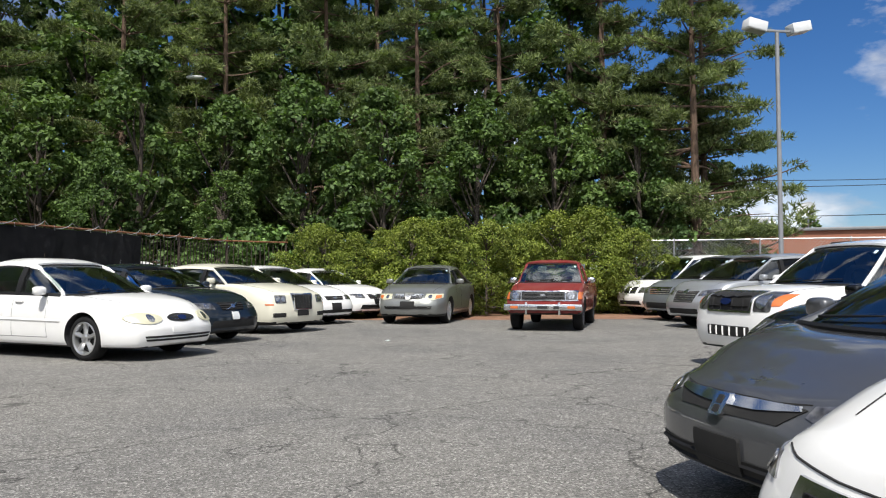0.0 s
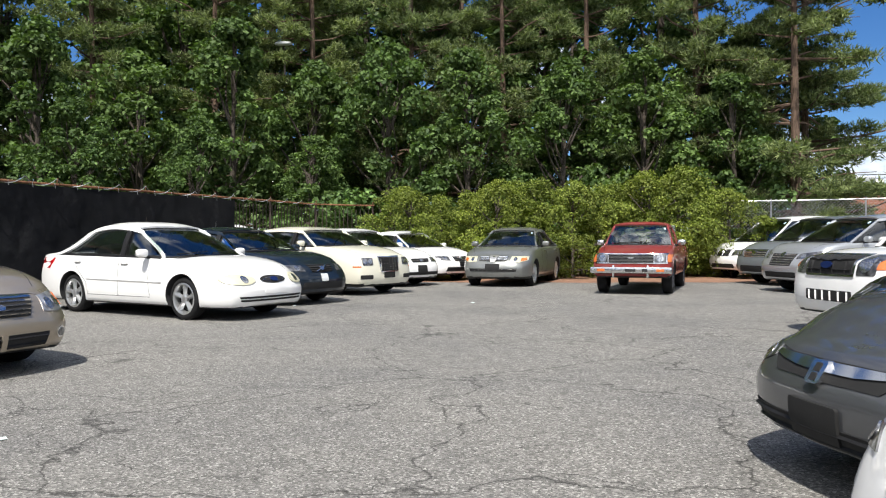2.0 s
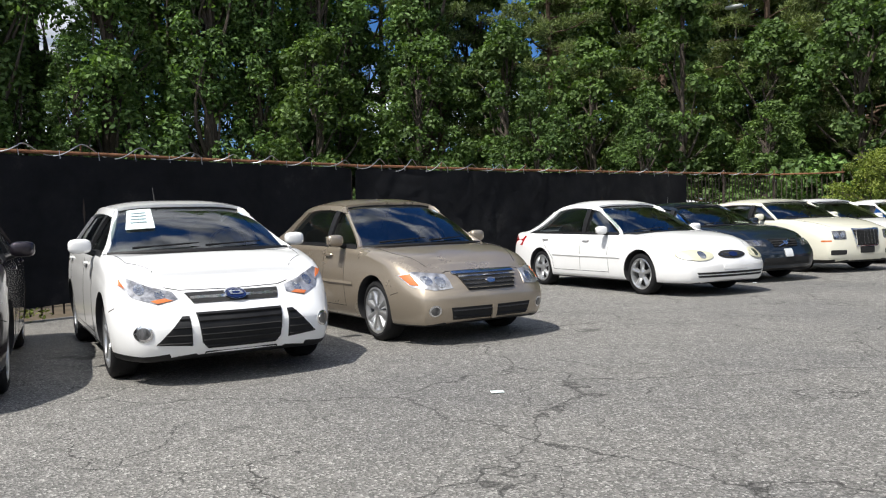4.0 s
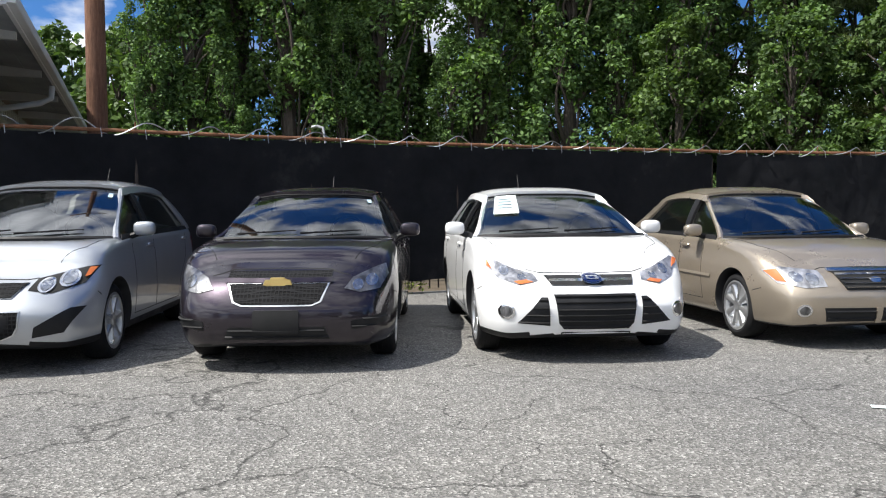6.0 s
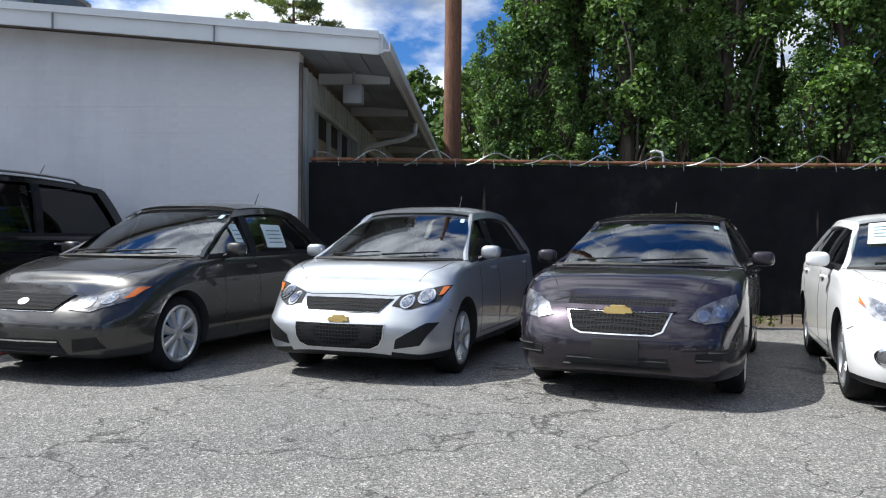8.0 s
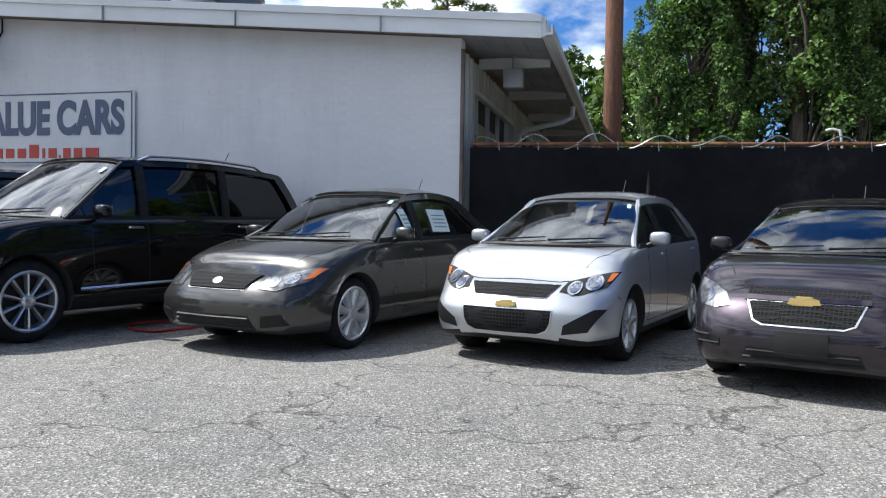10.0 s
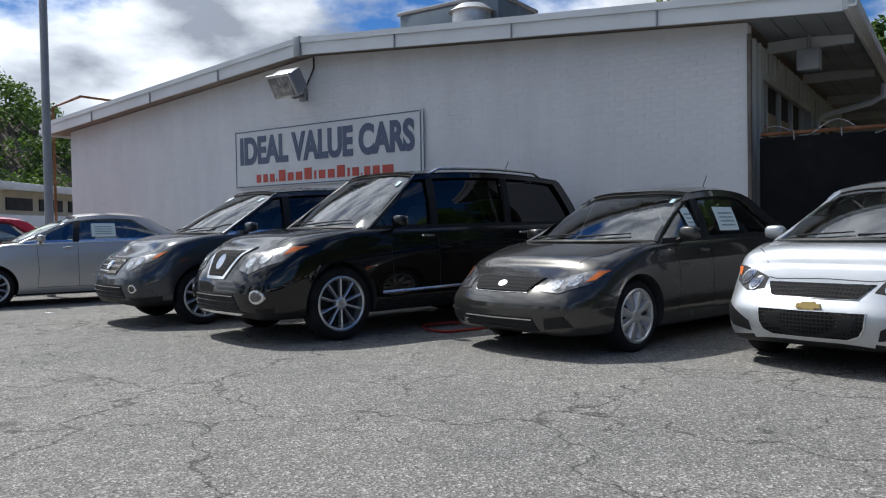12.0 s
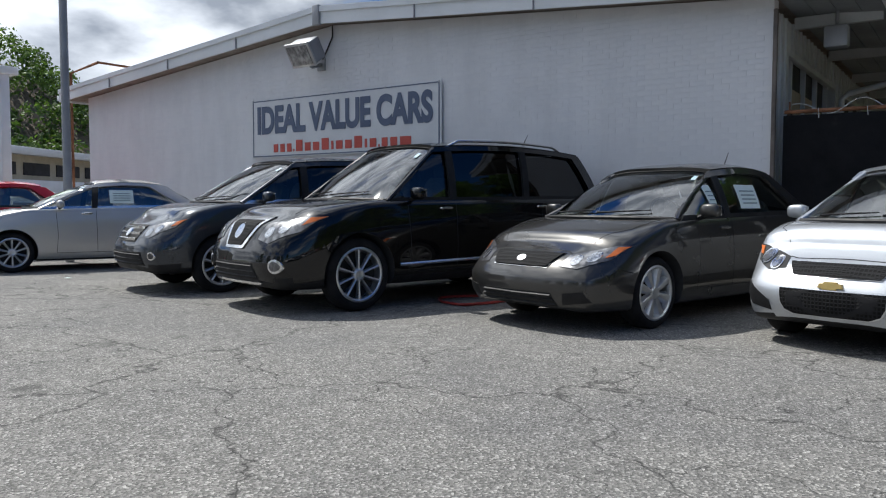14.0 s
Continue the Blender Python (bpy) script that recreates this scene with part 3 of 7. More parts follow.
def wheel_meshes(R, style):
    """Tyre and rim, outer face towards +y; the same meshes for all wheels of a kind."""
    key = (R, style)
    if key in WHEELS:
        return WHEELS[key]
    spokes, wide, share, metal = {"five": (5, 0.085, 0.735, ALLOY), "six": (6, 0.09, 0.735, ALLOY), "seven": (7, 0.078, 0.74, ALLOY), "cover": (8, 0.092, 0.755, ALLOY),
                                  "ten": (10, 0.045, 0.74, ALLOY), "steel": (14, 0.045, 0.62, DARK_ALLOY)}[style]
    rr = R * share
    bm = bmesh.new()
    lathe(bm, [(rr - 0.01, -0.1), (rr + 0.02, -0.108), (R - 0.05, -0.11), (R - 0.015, -0.095), (R, -0.07), (R, 0.07), (R - 0.015, 0.095), (R - 0.05, 0.11), (rr + 0.02, 0.108), (rr - 0.01, 0.098)])
    for k in range(3):
        lathe(bm, [(R + 0.001, -0.045 + k * 0.045 - 0.005), (R + 0.003, -0.045 + k * 0.045), (R + 0.001, -0.045 + k * 0.045 + 0.005)], 24)
    bmesh.ops.remove_doubles(bm, verts=bm.verts, dist=1e-4)
    tyre = finish("tyre", bm, RUBBER)
    bm = bmesh.new()
    lathe(bm, [(rr + 0.004, 0.103), (rr - 0.012, 0.108), (rr - 0.026, 0.1), (rr - 0.036, 0.06), (rr - 0.04, -0.08)])
    lathe(bm, [(rr - 0.036, 0.012), (0.0, 0.012)], 36, 1)
    lathe(bm, [(0.075, 0.05), (0.07, 0.088), (0.045, 0.1), (0.03, 0.096), (0.0, 0.094)], 20)
    for k in range(spokes):
        a = 2 * math.pi * k / spokes + 0.3
        m = Matrix.Rotation(-a, 4, "Y")
        w0, w1 = wide * 0.62, wide * (1.0 if style != "cover" else 1.3)
        pts = [(0.05, w0 / 2, 0.03), (rr - 0.025, w1 / 2, 0.05)]
        v = []
        for r, w, dep in pts:
            y = 0.09 if r < 0.1 else 0.096
            v.append([m @ Vector((r, y, w * 0.55)), m @ Vector((r, y + 0.008, 0)), m @ Vector((r, y, -w * 0.55)), m @ Vector((r, y - dep, -w)), m @ Vector((r, y - dep, w))])
        q = [[bm.verts.new(p) for p in ring] for ring in v]
        for j in range(5):
            bm.faces.new((q[0][j], q[0][(j + 1) % 5], q[1][(j + 1) % 5], q[1][j]))
    bmesh.ops.remove_doubles(bm, verts=bm.verts, dist=1e-4)
    rim = finish("rim", bm, [metal, GAP])
    WHEELS[key] = tyre, rim
    return WHEELS[key]


from mathutils.bvhtree import BVHTree


class Shape:
    """The lines of one car: its sizes turned into surfaces. x forward from the front axle, y to its left, z up."""

    def __init__(self, s):
        self.s = s
        self.half, self.xf, self.xr = s["W"] / 2, s["FO"], -s["WB"] - s["RO"]
        self.zs, self.H = s.get("zs", 0.19), s["H"]
        zn, zc, zd, zt = s["zn"], s["zc"], s["zd"], s["zt"]
        xf, xr = self.xf, self.xr
        tops = [(xr, zt - 0.1), (xr + 0.06, zt), (s["xrb"], zd), (s["xw"] - 0.5, (zc * 2 + zd) / 3), (s["xw"], zc),
                ((s["xw"] + xf) / 2, (zc + zn) / 2 + s.get("bulge", 0.03) * 0.5), (xf - 0.22, zn), (xf - 0.06, zn - s.get("drop", 0.05)), (xf, zn - s.get("drop", 0.05) * 2)]
        self.tops = tops
        self.wr = self.half * s.get("roof", 0.69)
        self.xm, self.rl = (s["xwt"] + s["xrt"]) / 2, max(0.3, (s["xwt"] - s["xrt"]) / 2)

    def top(self, x):
        f = min(1.0, max(0.0, (x - self.s["xw"] - 0.1) / 0.35)) * min(1.0, max(0.0, (self.xf - x) / 0.3))
        return float(smooth_line(self.tops, x, 0.09 + 0.17 * f))

    def width(self, x):
        w, s = self.half, self.s
        x1 = s.get("taper_from", 0.22)
        if x > x1:
            w *= 1 - s.get("nose", 0.26) * ((min(x, self.xf) - x1) / (self.xf - x1)) ** 2.0
        e = s.get("round", 0.15)
        for d in (self.xf - x, x - self.xr):
            if d < e:
                w *= 0.34 + 0.66 * math.sqrt(max(0.0, 1 - (1 - max(0.0, d) / e) ** 2))
        x2 = -s["WB"] - 0.1
        if x < x2:
            w *= 1 - s.get("tail", 0.16) * ((x2 - x) / (x2 - self.xr)) ** 2.2
        return w

    def belt(self, x):
        return self.width(x) * 0.915

    def roof(self, x):
        return self.H - self.s.get("arch", 0.05) * ((x - self.xm) / self.rl) ** 2

    def rail(self, x):
        return self.roof(x) - 0.045

    def rail_y(self, x):
        return self.wr * (1 - 0.045 * ((x - self.xm) / self.rl) ** 2)

    def front_edge(self, z):
        s = self.s
        xb, xt = s["xw"] - s.get("wrap", 0.2), s["xwt"] - 0.09
        zb, zt = self.top(xb), self.rail(xt)
        return xb + (xt - xb) * (z - zb) / (zt - zb)

    def rear_edge(self, z):
        s = self.s
        xb, xt = s["xrb"] + 0.1, s["xrt"] + 0.03
        zb, zt = self.top(xb), self.rail(xt)
        return xb + (xt - xb) * (z - zb) / (zt - zb)

    def side_y(self, x, z):
        zb, zt = self.top(x) - 0.02, self.rail(x)
        t = min(1.05, max(0.0, (z - zb) / max(0.05, zt - zb)))
        return self.belt(x) + (self.rail_y(x) - self.belt(x)) * t + 0.022 * math.sin(math.pi * min(1, t))

    def shell(self):
        """The lower body: nose, bonnet, flanks, deck and tail, closed all round."""
        s, bm = self.s, bmesh.new()
        n = 72
        u = [0.5 - 0.5 * math.cos(math.pi * i / n) for i in range(n + 1)]
        xs = [self.xr + (self.xf - self.xr) * (0.55 * a + 0.45 * i / n) for i, a in enumerate(u)]
        ends = (0.0, 0.003, 0.009, 0.018, 0.03, 0.045, 0.065, 0.09, 0.12)
        xs = sorted([x for x in xs if self.xr + 0.13 < x < self.xf - 0.13] + [self.xf - d for d in ends] + [self.xr + d for d in ends])
        rings = []
        zmid, crease = s.get("bump", 0.45), s.get("crease", 0.012)
        for x in xs:
            w, top, zs = self.width(x), self.top(x), self.zs
            e = max(0.0, 1 - (self.xf - x) / 0.14, 1 - (x - self.xr) / 0.14)
            zs += 0.05 * e * e
            hood = min(1, max(0, (x - s["xw"]) / 0.2)) * min(1, (self.xf - x) / 0.25 + 0.35)
            deck = min(1, max(0, (s["xrb"] - x) / 0.2))
            cr = s.get("crown", 0.04) * max(hood, deck * 0.6)
            zm = zs + (top - zs) * 0.52
            # a firm shoulder under the windows, a rounder one over the front wings
            f = min(1.0, max(0.0, (x - s["xw"] - 0.05) / max(0.2, self.xf - s["xw"] - 0.3)))
            f = f * f * (3 - 2 * f) * s.get("soft_wing", 1.0)
            k, d = min(1.0, (top - zm) / 0.24), zm - zs
            firm = ((0, 1.0, 0), (0.25, 0.97, 0), (0.5, 0.85, 0), (0.72, 0.55, 0), (0.84, 0.22, 0), (0.91, 0, -0.005), (0.952, 0, -0.03), (0.972, 0, -0.075), (0.985 - crease, 0, -0.14), (0.985, 0, -0.17))
            easy = ((0, 1.0, 0), (0.25, 0.95, 0), (0.5, 0.78, 0), (0.7, 0.35, -0.004), (0.81, 0.05, -0.016), (0.88, 0, -0.042), (0.928, 0, -0.078), (0.958, 0, -0.122), (0.978, 0, -0.17), (0.987, 0, -0.2))
            pts = [(u0 + (u1 - u0) * f, top + cr * (c0 + (c1 - c0) * f) + (z0 + (z1 - z0) * f) * k) for (u0, c0, z0), (u1, c1, z1) in zip(firm, easy)]
            pts += [(0.995, (pts[-1][1] + zm) / 2), (1.0, zm), (0.999, zs + 0.76 * d), (0.993, zs + 0.52 * d), (0.984, zs + 0.34 * d), (0.97, zs + 0.19 * d), (0.948, zs + 0.06 * d), (0.9, zs), (0.5, zs), (0.0, zs)]
            loop = [(w * f, z) for f, z in pts]
            ring = [(y, z) for y, z in loop] + [(-y, z) for y, z in reversed(loop[1:-1])]
            rings.append([(x, y, z) for y, z in ring])
        lean, under, tuck = s.get("lean", 0.16), s.get("under", 0.07), s.get("rear_lean", 0.1)
        zn, zt = s["zn"], s["zt"]

        def warp(p):
            x, y, z = p
            g = max(0.0, min(1.0, (x - self.xf + 0.6) / 0.6))
            g = g * g * (3 - 2 * g)
            x -= g * (lean * min(1.15, max(0, (z - zmid) / (zn - zmid))) ** 1.4 + under * min(1.0, max(0, (zmid - 0.05 - z) / (zmid - 0.05 - self.zs))) ** 2)
            h = max(0.0, min(1.0, (self.xr + 0.6 - x) / 0.6))
            h = h * h * (3 - 2 * h)
            x += h * (tuck * max(0, (z - 0.55) / (zt - 0.55)) ** 1.4 + 0.06 * max(0, (0.45 - z) / 0.3) ** 2)
            return x, y, z

        vs = [[bm.verts.new(warp(p)) for p in r] for r in rings]
        k = len(vs[0])
        for a, b in zip(vs, vs[1:]):
            for j in range(k):
                bm.faces.new((a[j], a[(j + 1) % k], b[(j + 1) % k], b[j]))
        # nose and tail faces: level strips from side to side, slightly bowed
        m, cols = k // 2, 6
        for r, out in ((vs[0], -0.012), (vs[-1], 0.016)):
            rows = []
            for j in range(1, m):
                a, b = r[j], r[k - j]
                inner = [bm.verts.new(a.co.lerp(b.co, i / cols) + Vector((out * (1 - (2 * i / cols - 1) ** 2), 0, 0))) for i in range(1, cols)]
                rows.append([a, *inner, b])
            for p, q in zip(rows, rows[1:]):
                for i in range(cols):
                    bm.faces.new((p[i], p[i + 1], q[i + 1], q[i]))
            for end, row in ((r[0], rows[0]), (r[m], rows[-1])):
                for i in range(cols):
                    bm.faces.new((end, row[i], row[i + 1]))
        bmesh.ops.recalc_face_normals(bm, faces=bm.faces)
        if bm.calc_volume(signed=True) < 0:
            bmesh.ops.reverse_faces(bm, faces=bm.faces[:])
        trim = s.get("trim", self.zs + 0.055)
        for f in bm.faces:
            c = f.calc_center_median()
            if f.normal.z > 0.6 and s["xrb"] + 0.06 < c.x < s["xw"] - 0.12 and c.z > self.zs + 0.2 and abs(c.y) < self.width(c.x) * 0.9:
                f.material_index = 1
            elif c.z < trim:
                f.material_index = 2
        return bm


def cut_arches(bm, sh, materials):
    """Cut the four wheel housings out of the lower body."""
    s = sh.s
    me = bpy.data.meshes.new("body")
    bm.to_mesh(me)
    bm.free()
    for k in materials:
        me.materials.append(k)
    body = new("body", me)
    cut = bmesh.new()
    for x in (0, -s["WB"]):
        for side in (1, -1):
            m = Matrix.Translation((x, side * (sh.half - 0.07), s["R"] + 0.01)) @ Matrix.Rotation(math.pi / 2, 4, "X")
            bmesh.ops.create_cone(cut, cap_ends=True, segments=40, radius1=s["R"] + s.get("arch_gap", 0.045), radius2=s["R"] + s.get("arch_gap", 0.045), depth=0.5, matrix=m)
    tool = new("tool", finish("tool", cut, SHADE_DARK, smooth=False))
    mod = body.modifiers.new("arches", "BOOLEAN")
    mod.operation, mod.object, mod.solver = "DIFFERENCE", tool, "EXACT"
    mod.material_mode = "TRANSFER"
    # the plain solver first, then the more tolerant ones, until the housings are really cut
    for solver, itself, holes in (("EXACT", False, False), ("EXACT", True, False), ("EXACT", True, True), ("FAST", False, False)):
        mod.solver = solver
        if solver == "EXACT":
            mod.use_self, mod.use_hole_tolerant = itself, holes
        bpy.context.view_layer.update()
        done = bpy.data.meshes.new_from_object(body.evaluated_get(bpy.context.evaluated_depsgraph_get()))
        if len(done.vertices) > 200 and min(v.co.z for v in done.vertices) > sh.zs - 0.02 and max(abs(v.co.y) for v in done.vertices) < sh.half + 0.03:
            break
    body.modifiers.clear()
    body.data = done
    bpy.data.objects.remove(tool)
    done.shade_smooth()
    done.set_sharp_from_angle(angle=radians(50))
    return body


def cast(tree, axis, a, b, sign=1):
    """The point of the body met from the front (a: y, b: z), the side (a: x, b: z) or above (a: x, b: y)."""
    o, d = {"front": ((5, a, b), (-1, 0, 0)), "rear": ((-9, a, b), (1, 0, 0)), "side": ((a, 3 * sign, b), (0, -sign, 0)), "top": ((a, b, 3), (0, 0, -1))}[axis]
    p, nrm, _, _ = tree.ray_cast(Vector(o), Vector(d))
    if p is None:
        g = {"front": (1, a, b), "rear": (-5, a, b), "side": (a, sign, b), "top": (a, b, 1)}[axis]
        p, nrm, _, _ = tree.find_nearest(Vector(g))
    return p, (nrm if nrm.dot(Vector(d)) < 0 else -nrm)


def decal(tree, axis, outline, proud=0.006, sign=1, cell=0.06, skirt=0.03, flat=False):
    """A piece that follows the body's surface: an outline seen along an axis, laid on it and given edges."""
    bm = bmesh.new()
    bm.faces.new([bm.verts.new((a, b, 0)) for a, b in outline])
    for k in (0, 1):
        lo, hi = min(p[k] for p in outline), max(p[k] for p in outline)
        count = int((hi - lo) / cell)
        for i in range(1, count + 1):
            c, nrm = [0, 0, 0], [0, 0, 0]
            c[k], nrm[k] = lo + (hi - lo) * i / (count + 1), 1
            bmesh.ops.bisect_plane(bm, geom=bm.verts[:] + bm.edges[:] + bm.faces[:], plane_co=c, plane_no=nrm)
    bmesh.ops.triangulate(bm, faces=[f for f in bm.faces if len(f.verts) > 4])
    back = Vector({"front": (-1, 0, 0), "rear": (1, 0, 0), "side": (0, -sign, 0), "top": (0, 0, -1)}[axis])
    seen = [(v, v.co.x, v.co.y) for v in bm.verts]
    for v, a, b in seen:
        p, nrm = cast(tree, axis, a, b, sign)
        v.co = p + nrm * proud
    if flat:
        front = max(v.co.x for v in bm.verts)
        for v, a, b in seen:
            v.co = (front, a, b)
    rim = [e for e in bm.edges if e.is_boundary]
    if skirt:
        ext = bmesh.ops.extrude_edge_only(bm, edges=rim)["geom"]
        for g in ext:
            if isinstance(g, bmesh.types.BMVert):
                g.co += back * skirt
    return bm


def ribbon(tree, axis, line, wide=0.008, proud=0.002, sign=1, step=0.05):
    """A thin strip along a line on the body's surface."""
    pts = []
    for (a0, b0), (a1, b1) in zip(line, line[1:]):
        n = max(1, int(math.hypot(a1 - a0, b1 - b0) / step))
        pts += [(a0 + (a1 - a0) * i / n, b0 + (b1 - b0) * i / n) for i in range(n)]
    pts.append(line[-1])
    rows = [[], [], []]
    for i, (a, b) in enumerate(pts):
        p, q = pts[max(0, i - 1)], pts[min(len(pts) - 1, i + 1)]
        d = Vector((q[0] - p[0], q[1] - p[1])).normalized() if p != q else Vector((1, 0))
        for row, k, up in ((rows[0], 0.5, 0.0), (rows[1], 0.0, 1.0), (rows[2], -0.5, 0.0)):
            c, nrm = cast(tree, axis, a - d.y * wide * k, b + d.x * wide * k, sign)
            row.append(c + nrm * (proud * (0.2 + up)))
    bm = bmesh.new()
    add_grid(bm, rows)
    return bm


def patch(fn, nu=10, nv=6, thick=0.0):
    bm = bmesh.new()
    add_grid(bm, [[fn(i / nu, j / nv) for i in range(nu + 1)] for j in range(nv + 1)])
    if thick:
        bmesh.ops.recalc_face_normals(bm, faces=bm.faces)
        bmesh.ops.solidify(bm, geom=bm.faces[:], thickness=thick)
    return bm


def rounded(cx, cz, w, h, r=0.3, n=5):
    """An outline with round corners; r is the share of the half height (1: an oval end)."""
    rad = r * min(w, h) / 2
    out = []
    for sx, sz, a0 in ((1, 1, 0), (-1, 1, 90), (-1, -1, 180), (1, -1, 270)):
        for i in range(n):
            a = radians(a0 + 90 * i / (n - 1))
            out.append((cx + sx * (w / 2 - rad) + rad * math.cos(a), cz + sz * (h / 2 - rad) + rad * math.sin(a)))
    return out


def oval(cx, cz, w, h, n=20):
    return [(cx + w / 2 * math.cos(2 * math.pi * i / n), cz + h / 2 * math.sin(2 * math.pi * i / n)) for i in range(n)]


def flip(outline):
    return [(-a, b) for a, b in outline][::-1]


def car(name, spec, m, label, category="car", group="parked cars"):
    s = spec
    sh = Shape(s)
    root = thing(name, label, category, m, group)
    body_paint = PAINTS[s["paint"]]
    bm = sh.shell()
    tree = BVHTree.FromBMesh(bm)
    body = cut_arches(bm, sh, [body_paint, CABIN, s.get("lower", PLASTIC)])
    body.name, body.parent = "body", root
    seat = s.get("seat", CLOTH)
    half = sh.half
    # wheels
    tyre, rim = wheel_meshes(s["R"], s.get("wheel", "five"))
    for x in (0, -s["WB"]):
        for side in (1, -1):
            t = new("wheel", tyre)
            t.parent, t.location = root, (x, side * (half - 0.148), s["R"])
            t.rotation_euler = (0, 0.4 * x, 0 if side > 0 else math.pi)
            r = new("rim", rim)
            r.parent = t
    # roof, pillars and glass
    def roof_pt(u, v):
        q = 2 * v - 1
        front, back = s["xwt"] - 0.09 * q * q, s["xrt"] + 0.03 * q * q
        x = front + (back - front) * u
        lift = (1 - (1 - min(1, u / 0.35)) ** 2) * (1 - (1 - min(1, (1 - u) / 0.35)) ** 2)
        return x, q * sh.rail_y(x), sh.roof(x) - 0.045 * abs(q) ** 3.4 + 0.014 * lift * (1 - q ** 4)
    part("roof", patch(roof_pt, 14, 14, -0.03), body_paint, root)

    def screen_pt(front):
        xb, xt = (s["xw"], s["xwt"]) if front else (s["xrb"], s["xrt"])
        wb, wt, k = (s.get("wrap", 0.2), 0.09, -1) if front else (0.1, 0.03, 1)
        def fn(u, v):
            q = 2 * u - 1
            x0, x1 = xb + k * wb * q * q, xt + k * wt * q * q
            z0 = sh.top(x0) + s.get("crown", 0.045) * 0.5 * (1 - q * q) * (1 if front else 0.4) - 0.006
            z1 = sh.roof(x1) - 0.045 * abs(q) ** 3.4 - 0.008
            y0, y1 = q * (sh.belt(x0) * 0.975 - 0.02), q * (sh.rail_y(x1) - 0.005)
            b = 0.03 * math.sin(math.pi * v)
            return x0 + (x1 - x0) * v + b * (0.5 if front else -0.5), y0 + (y1 - y0) * v, z0 + (z1 - z0) * v + b
        return fn
    ws = screen_pt(True)
    part("windshield", patch(ws, 14, 8), GLASS, root)
    if not s.get("pickup"):
        part("rear_window", patch(screen_pt(False), 12, 6), s.get("back_glass", GLASS), root)
    part("cowl", tube([Vector(ws(u / 12, 0.0)) + Vector((0.03, 0, 0.0)) for u in range(13)], 0.022, 6), PLASTIC, root)
    part("header_seal", tube([Vector(ws(u / 12, 1.0)) + Vector((0.008, 0, 0.002)) for u in range(13)], 0.008, 6), GAP, root)
    for u0, u1 in ((0.12, 0.47), (0.5, 0.85)):
        part("wiper", tube([Vector(ws(u0 + (u1 - u0) * k / 5, 0.05 + 0.05 * k / 5)) + Vector((0.01, 0, 0.018)) for k in range(6)], [0.012, 0.009, 0.008, 0.008, 0.007, 0.005], 5), PLASTIC, root)
    if s.get("tag", True):
        part("window_tag", patch(lambda u, v: Vector(ws(0.925 + 0.03 * u, 0.76 + 0.1 * v)) + Vector((0.008, 0, 0.008)), 2, 2), TAG, root, "small pale inspection sticker")
    ends = s.get("glass", None) or ((-s["WB"] * 0.40,), 0.2)
    posts, stop = ends
    for side in (1, -1):
        def pan(xl, xr, lo, hi, inset=0.0, nu=6, nv=6, thick=0.0, low_abs=None):
            def fn(u, v):
                zc = (sh.top(-0.6) + sh.H) / 2
                x = xl(zc) + (xr(zc) - xl(zc)) * u
                a, b = lo(x), hi(x)
                z = a + (b - a) * v
                x = xl(z) + (xr(z) - xl(z)) * u
                z = lo(x) + (hi(x) - lo(x)) * v
                return x, side * (sh.side_y(x, z) - inset), z
            return patch(fn, nu, nv, thick)
        sill = lambda x: sh.top(x) + 0.012
        low = lambda x: sh.top(x) - 0.03
        head = lambda x: sh.rail(x) - 0.05
        rail = lambda x: sh.rail(x) + 0.004
        fe, re = sh.front_edge, sh.rear_edge
        # pillars
        apath = []
        for k in range(9):
            z = sh.top(s["xw"] - 0.2) - 0.02 + (sh.rail(s["xwt"] - 0.09) - sh.top(s["xw"] - 0.2) + 0.02) * k / 8
            x = fe(z)
            apath.append((x - 0.012, side * (sh.side_y(x, z) - 0.012), z))
        part("front_pillar", tube(apath, 0.03, 8), body_paint, root)
        part("roof_rail", pan(lambda z: fe(z) - 0.02, lambda z: re(z) - 0.01, head, rail, 0.0, 14, 2, -0.025), body_paint, root)
        part("window_trim", pan(lambda z: fe(z) - 0.02, lambda z: re(z) + stop * 0.6, low, sill, -0.004, 14, 2, -0.02), s.get("trim_mat", PLASTIC), root)
        part("rear_pillar", pan(lambda z: re(z) + stop, lambda z: re(z) - 0.005, low, head, 0.0, 5, 6, -0.03), body_paint, root)
        cuts = [lambda z: fe(z) - 0.045] + [(lambda z, p=p: p + (z - 1.2) * s.get("post_lean", -0.12)) for p in posts] + [lambda z: re(z) + stop]
        for i, (xa, xb) in enumerate(zip(cuts, cuts[1:])):
            g0 = 0.0 if i == 0 else 0.045
            g1 = 0.0 if i == len(cuts) - 2 else 0.045
            tint = s.get("glass_mat", GLASS) if i else s.get("front_glass", GLASS)
            part("side_window", pan(lambda z: xa(z) - g0, lambda z: xb(z) + g1, sill, head, 0.014, 6, 5), tint, root)
        for p in posts:
            part("centre_pillar", pan(lambda z: p + 0.05 + (z - 1.2) * s.get("post_lean", -0.12), lambda z: p - 0.05 + (z - 1.2) * s.get("post_lean", -0.12), low, head, 0.002, 2, 5, -0.03), PLASTIC, root)
        # door gaps, handles, mirror
        xb = posts[0] if posts else -1.0
        z1, z0 = sh.top(xb) - 0.02, sh.zs + 0.13
        lines = [[(s["xw"] - 0.42, sh.top(s["xw"] - 0.42) - 0.02), (s["xw"] - 0.45, 0.62), (s["xw"] - 0.42, z0)], [(xb - 0.01, z1), (xb - 0.02, z0)]]
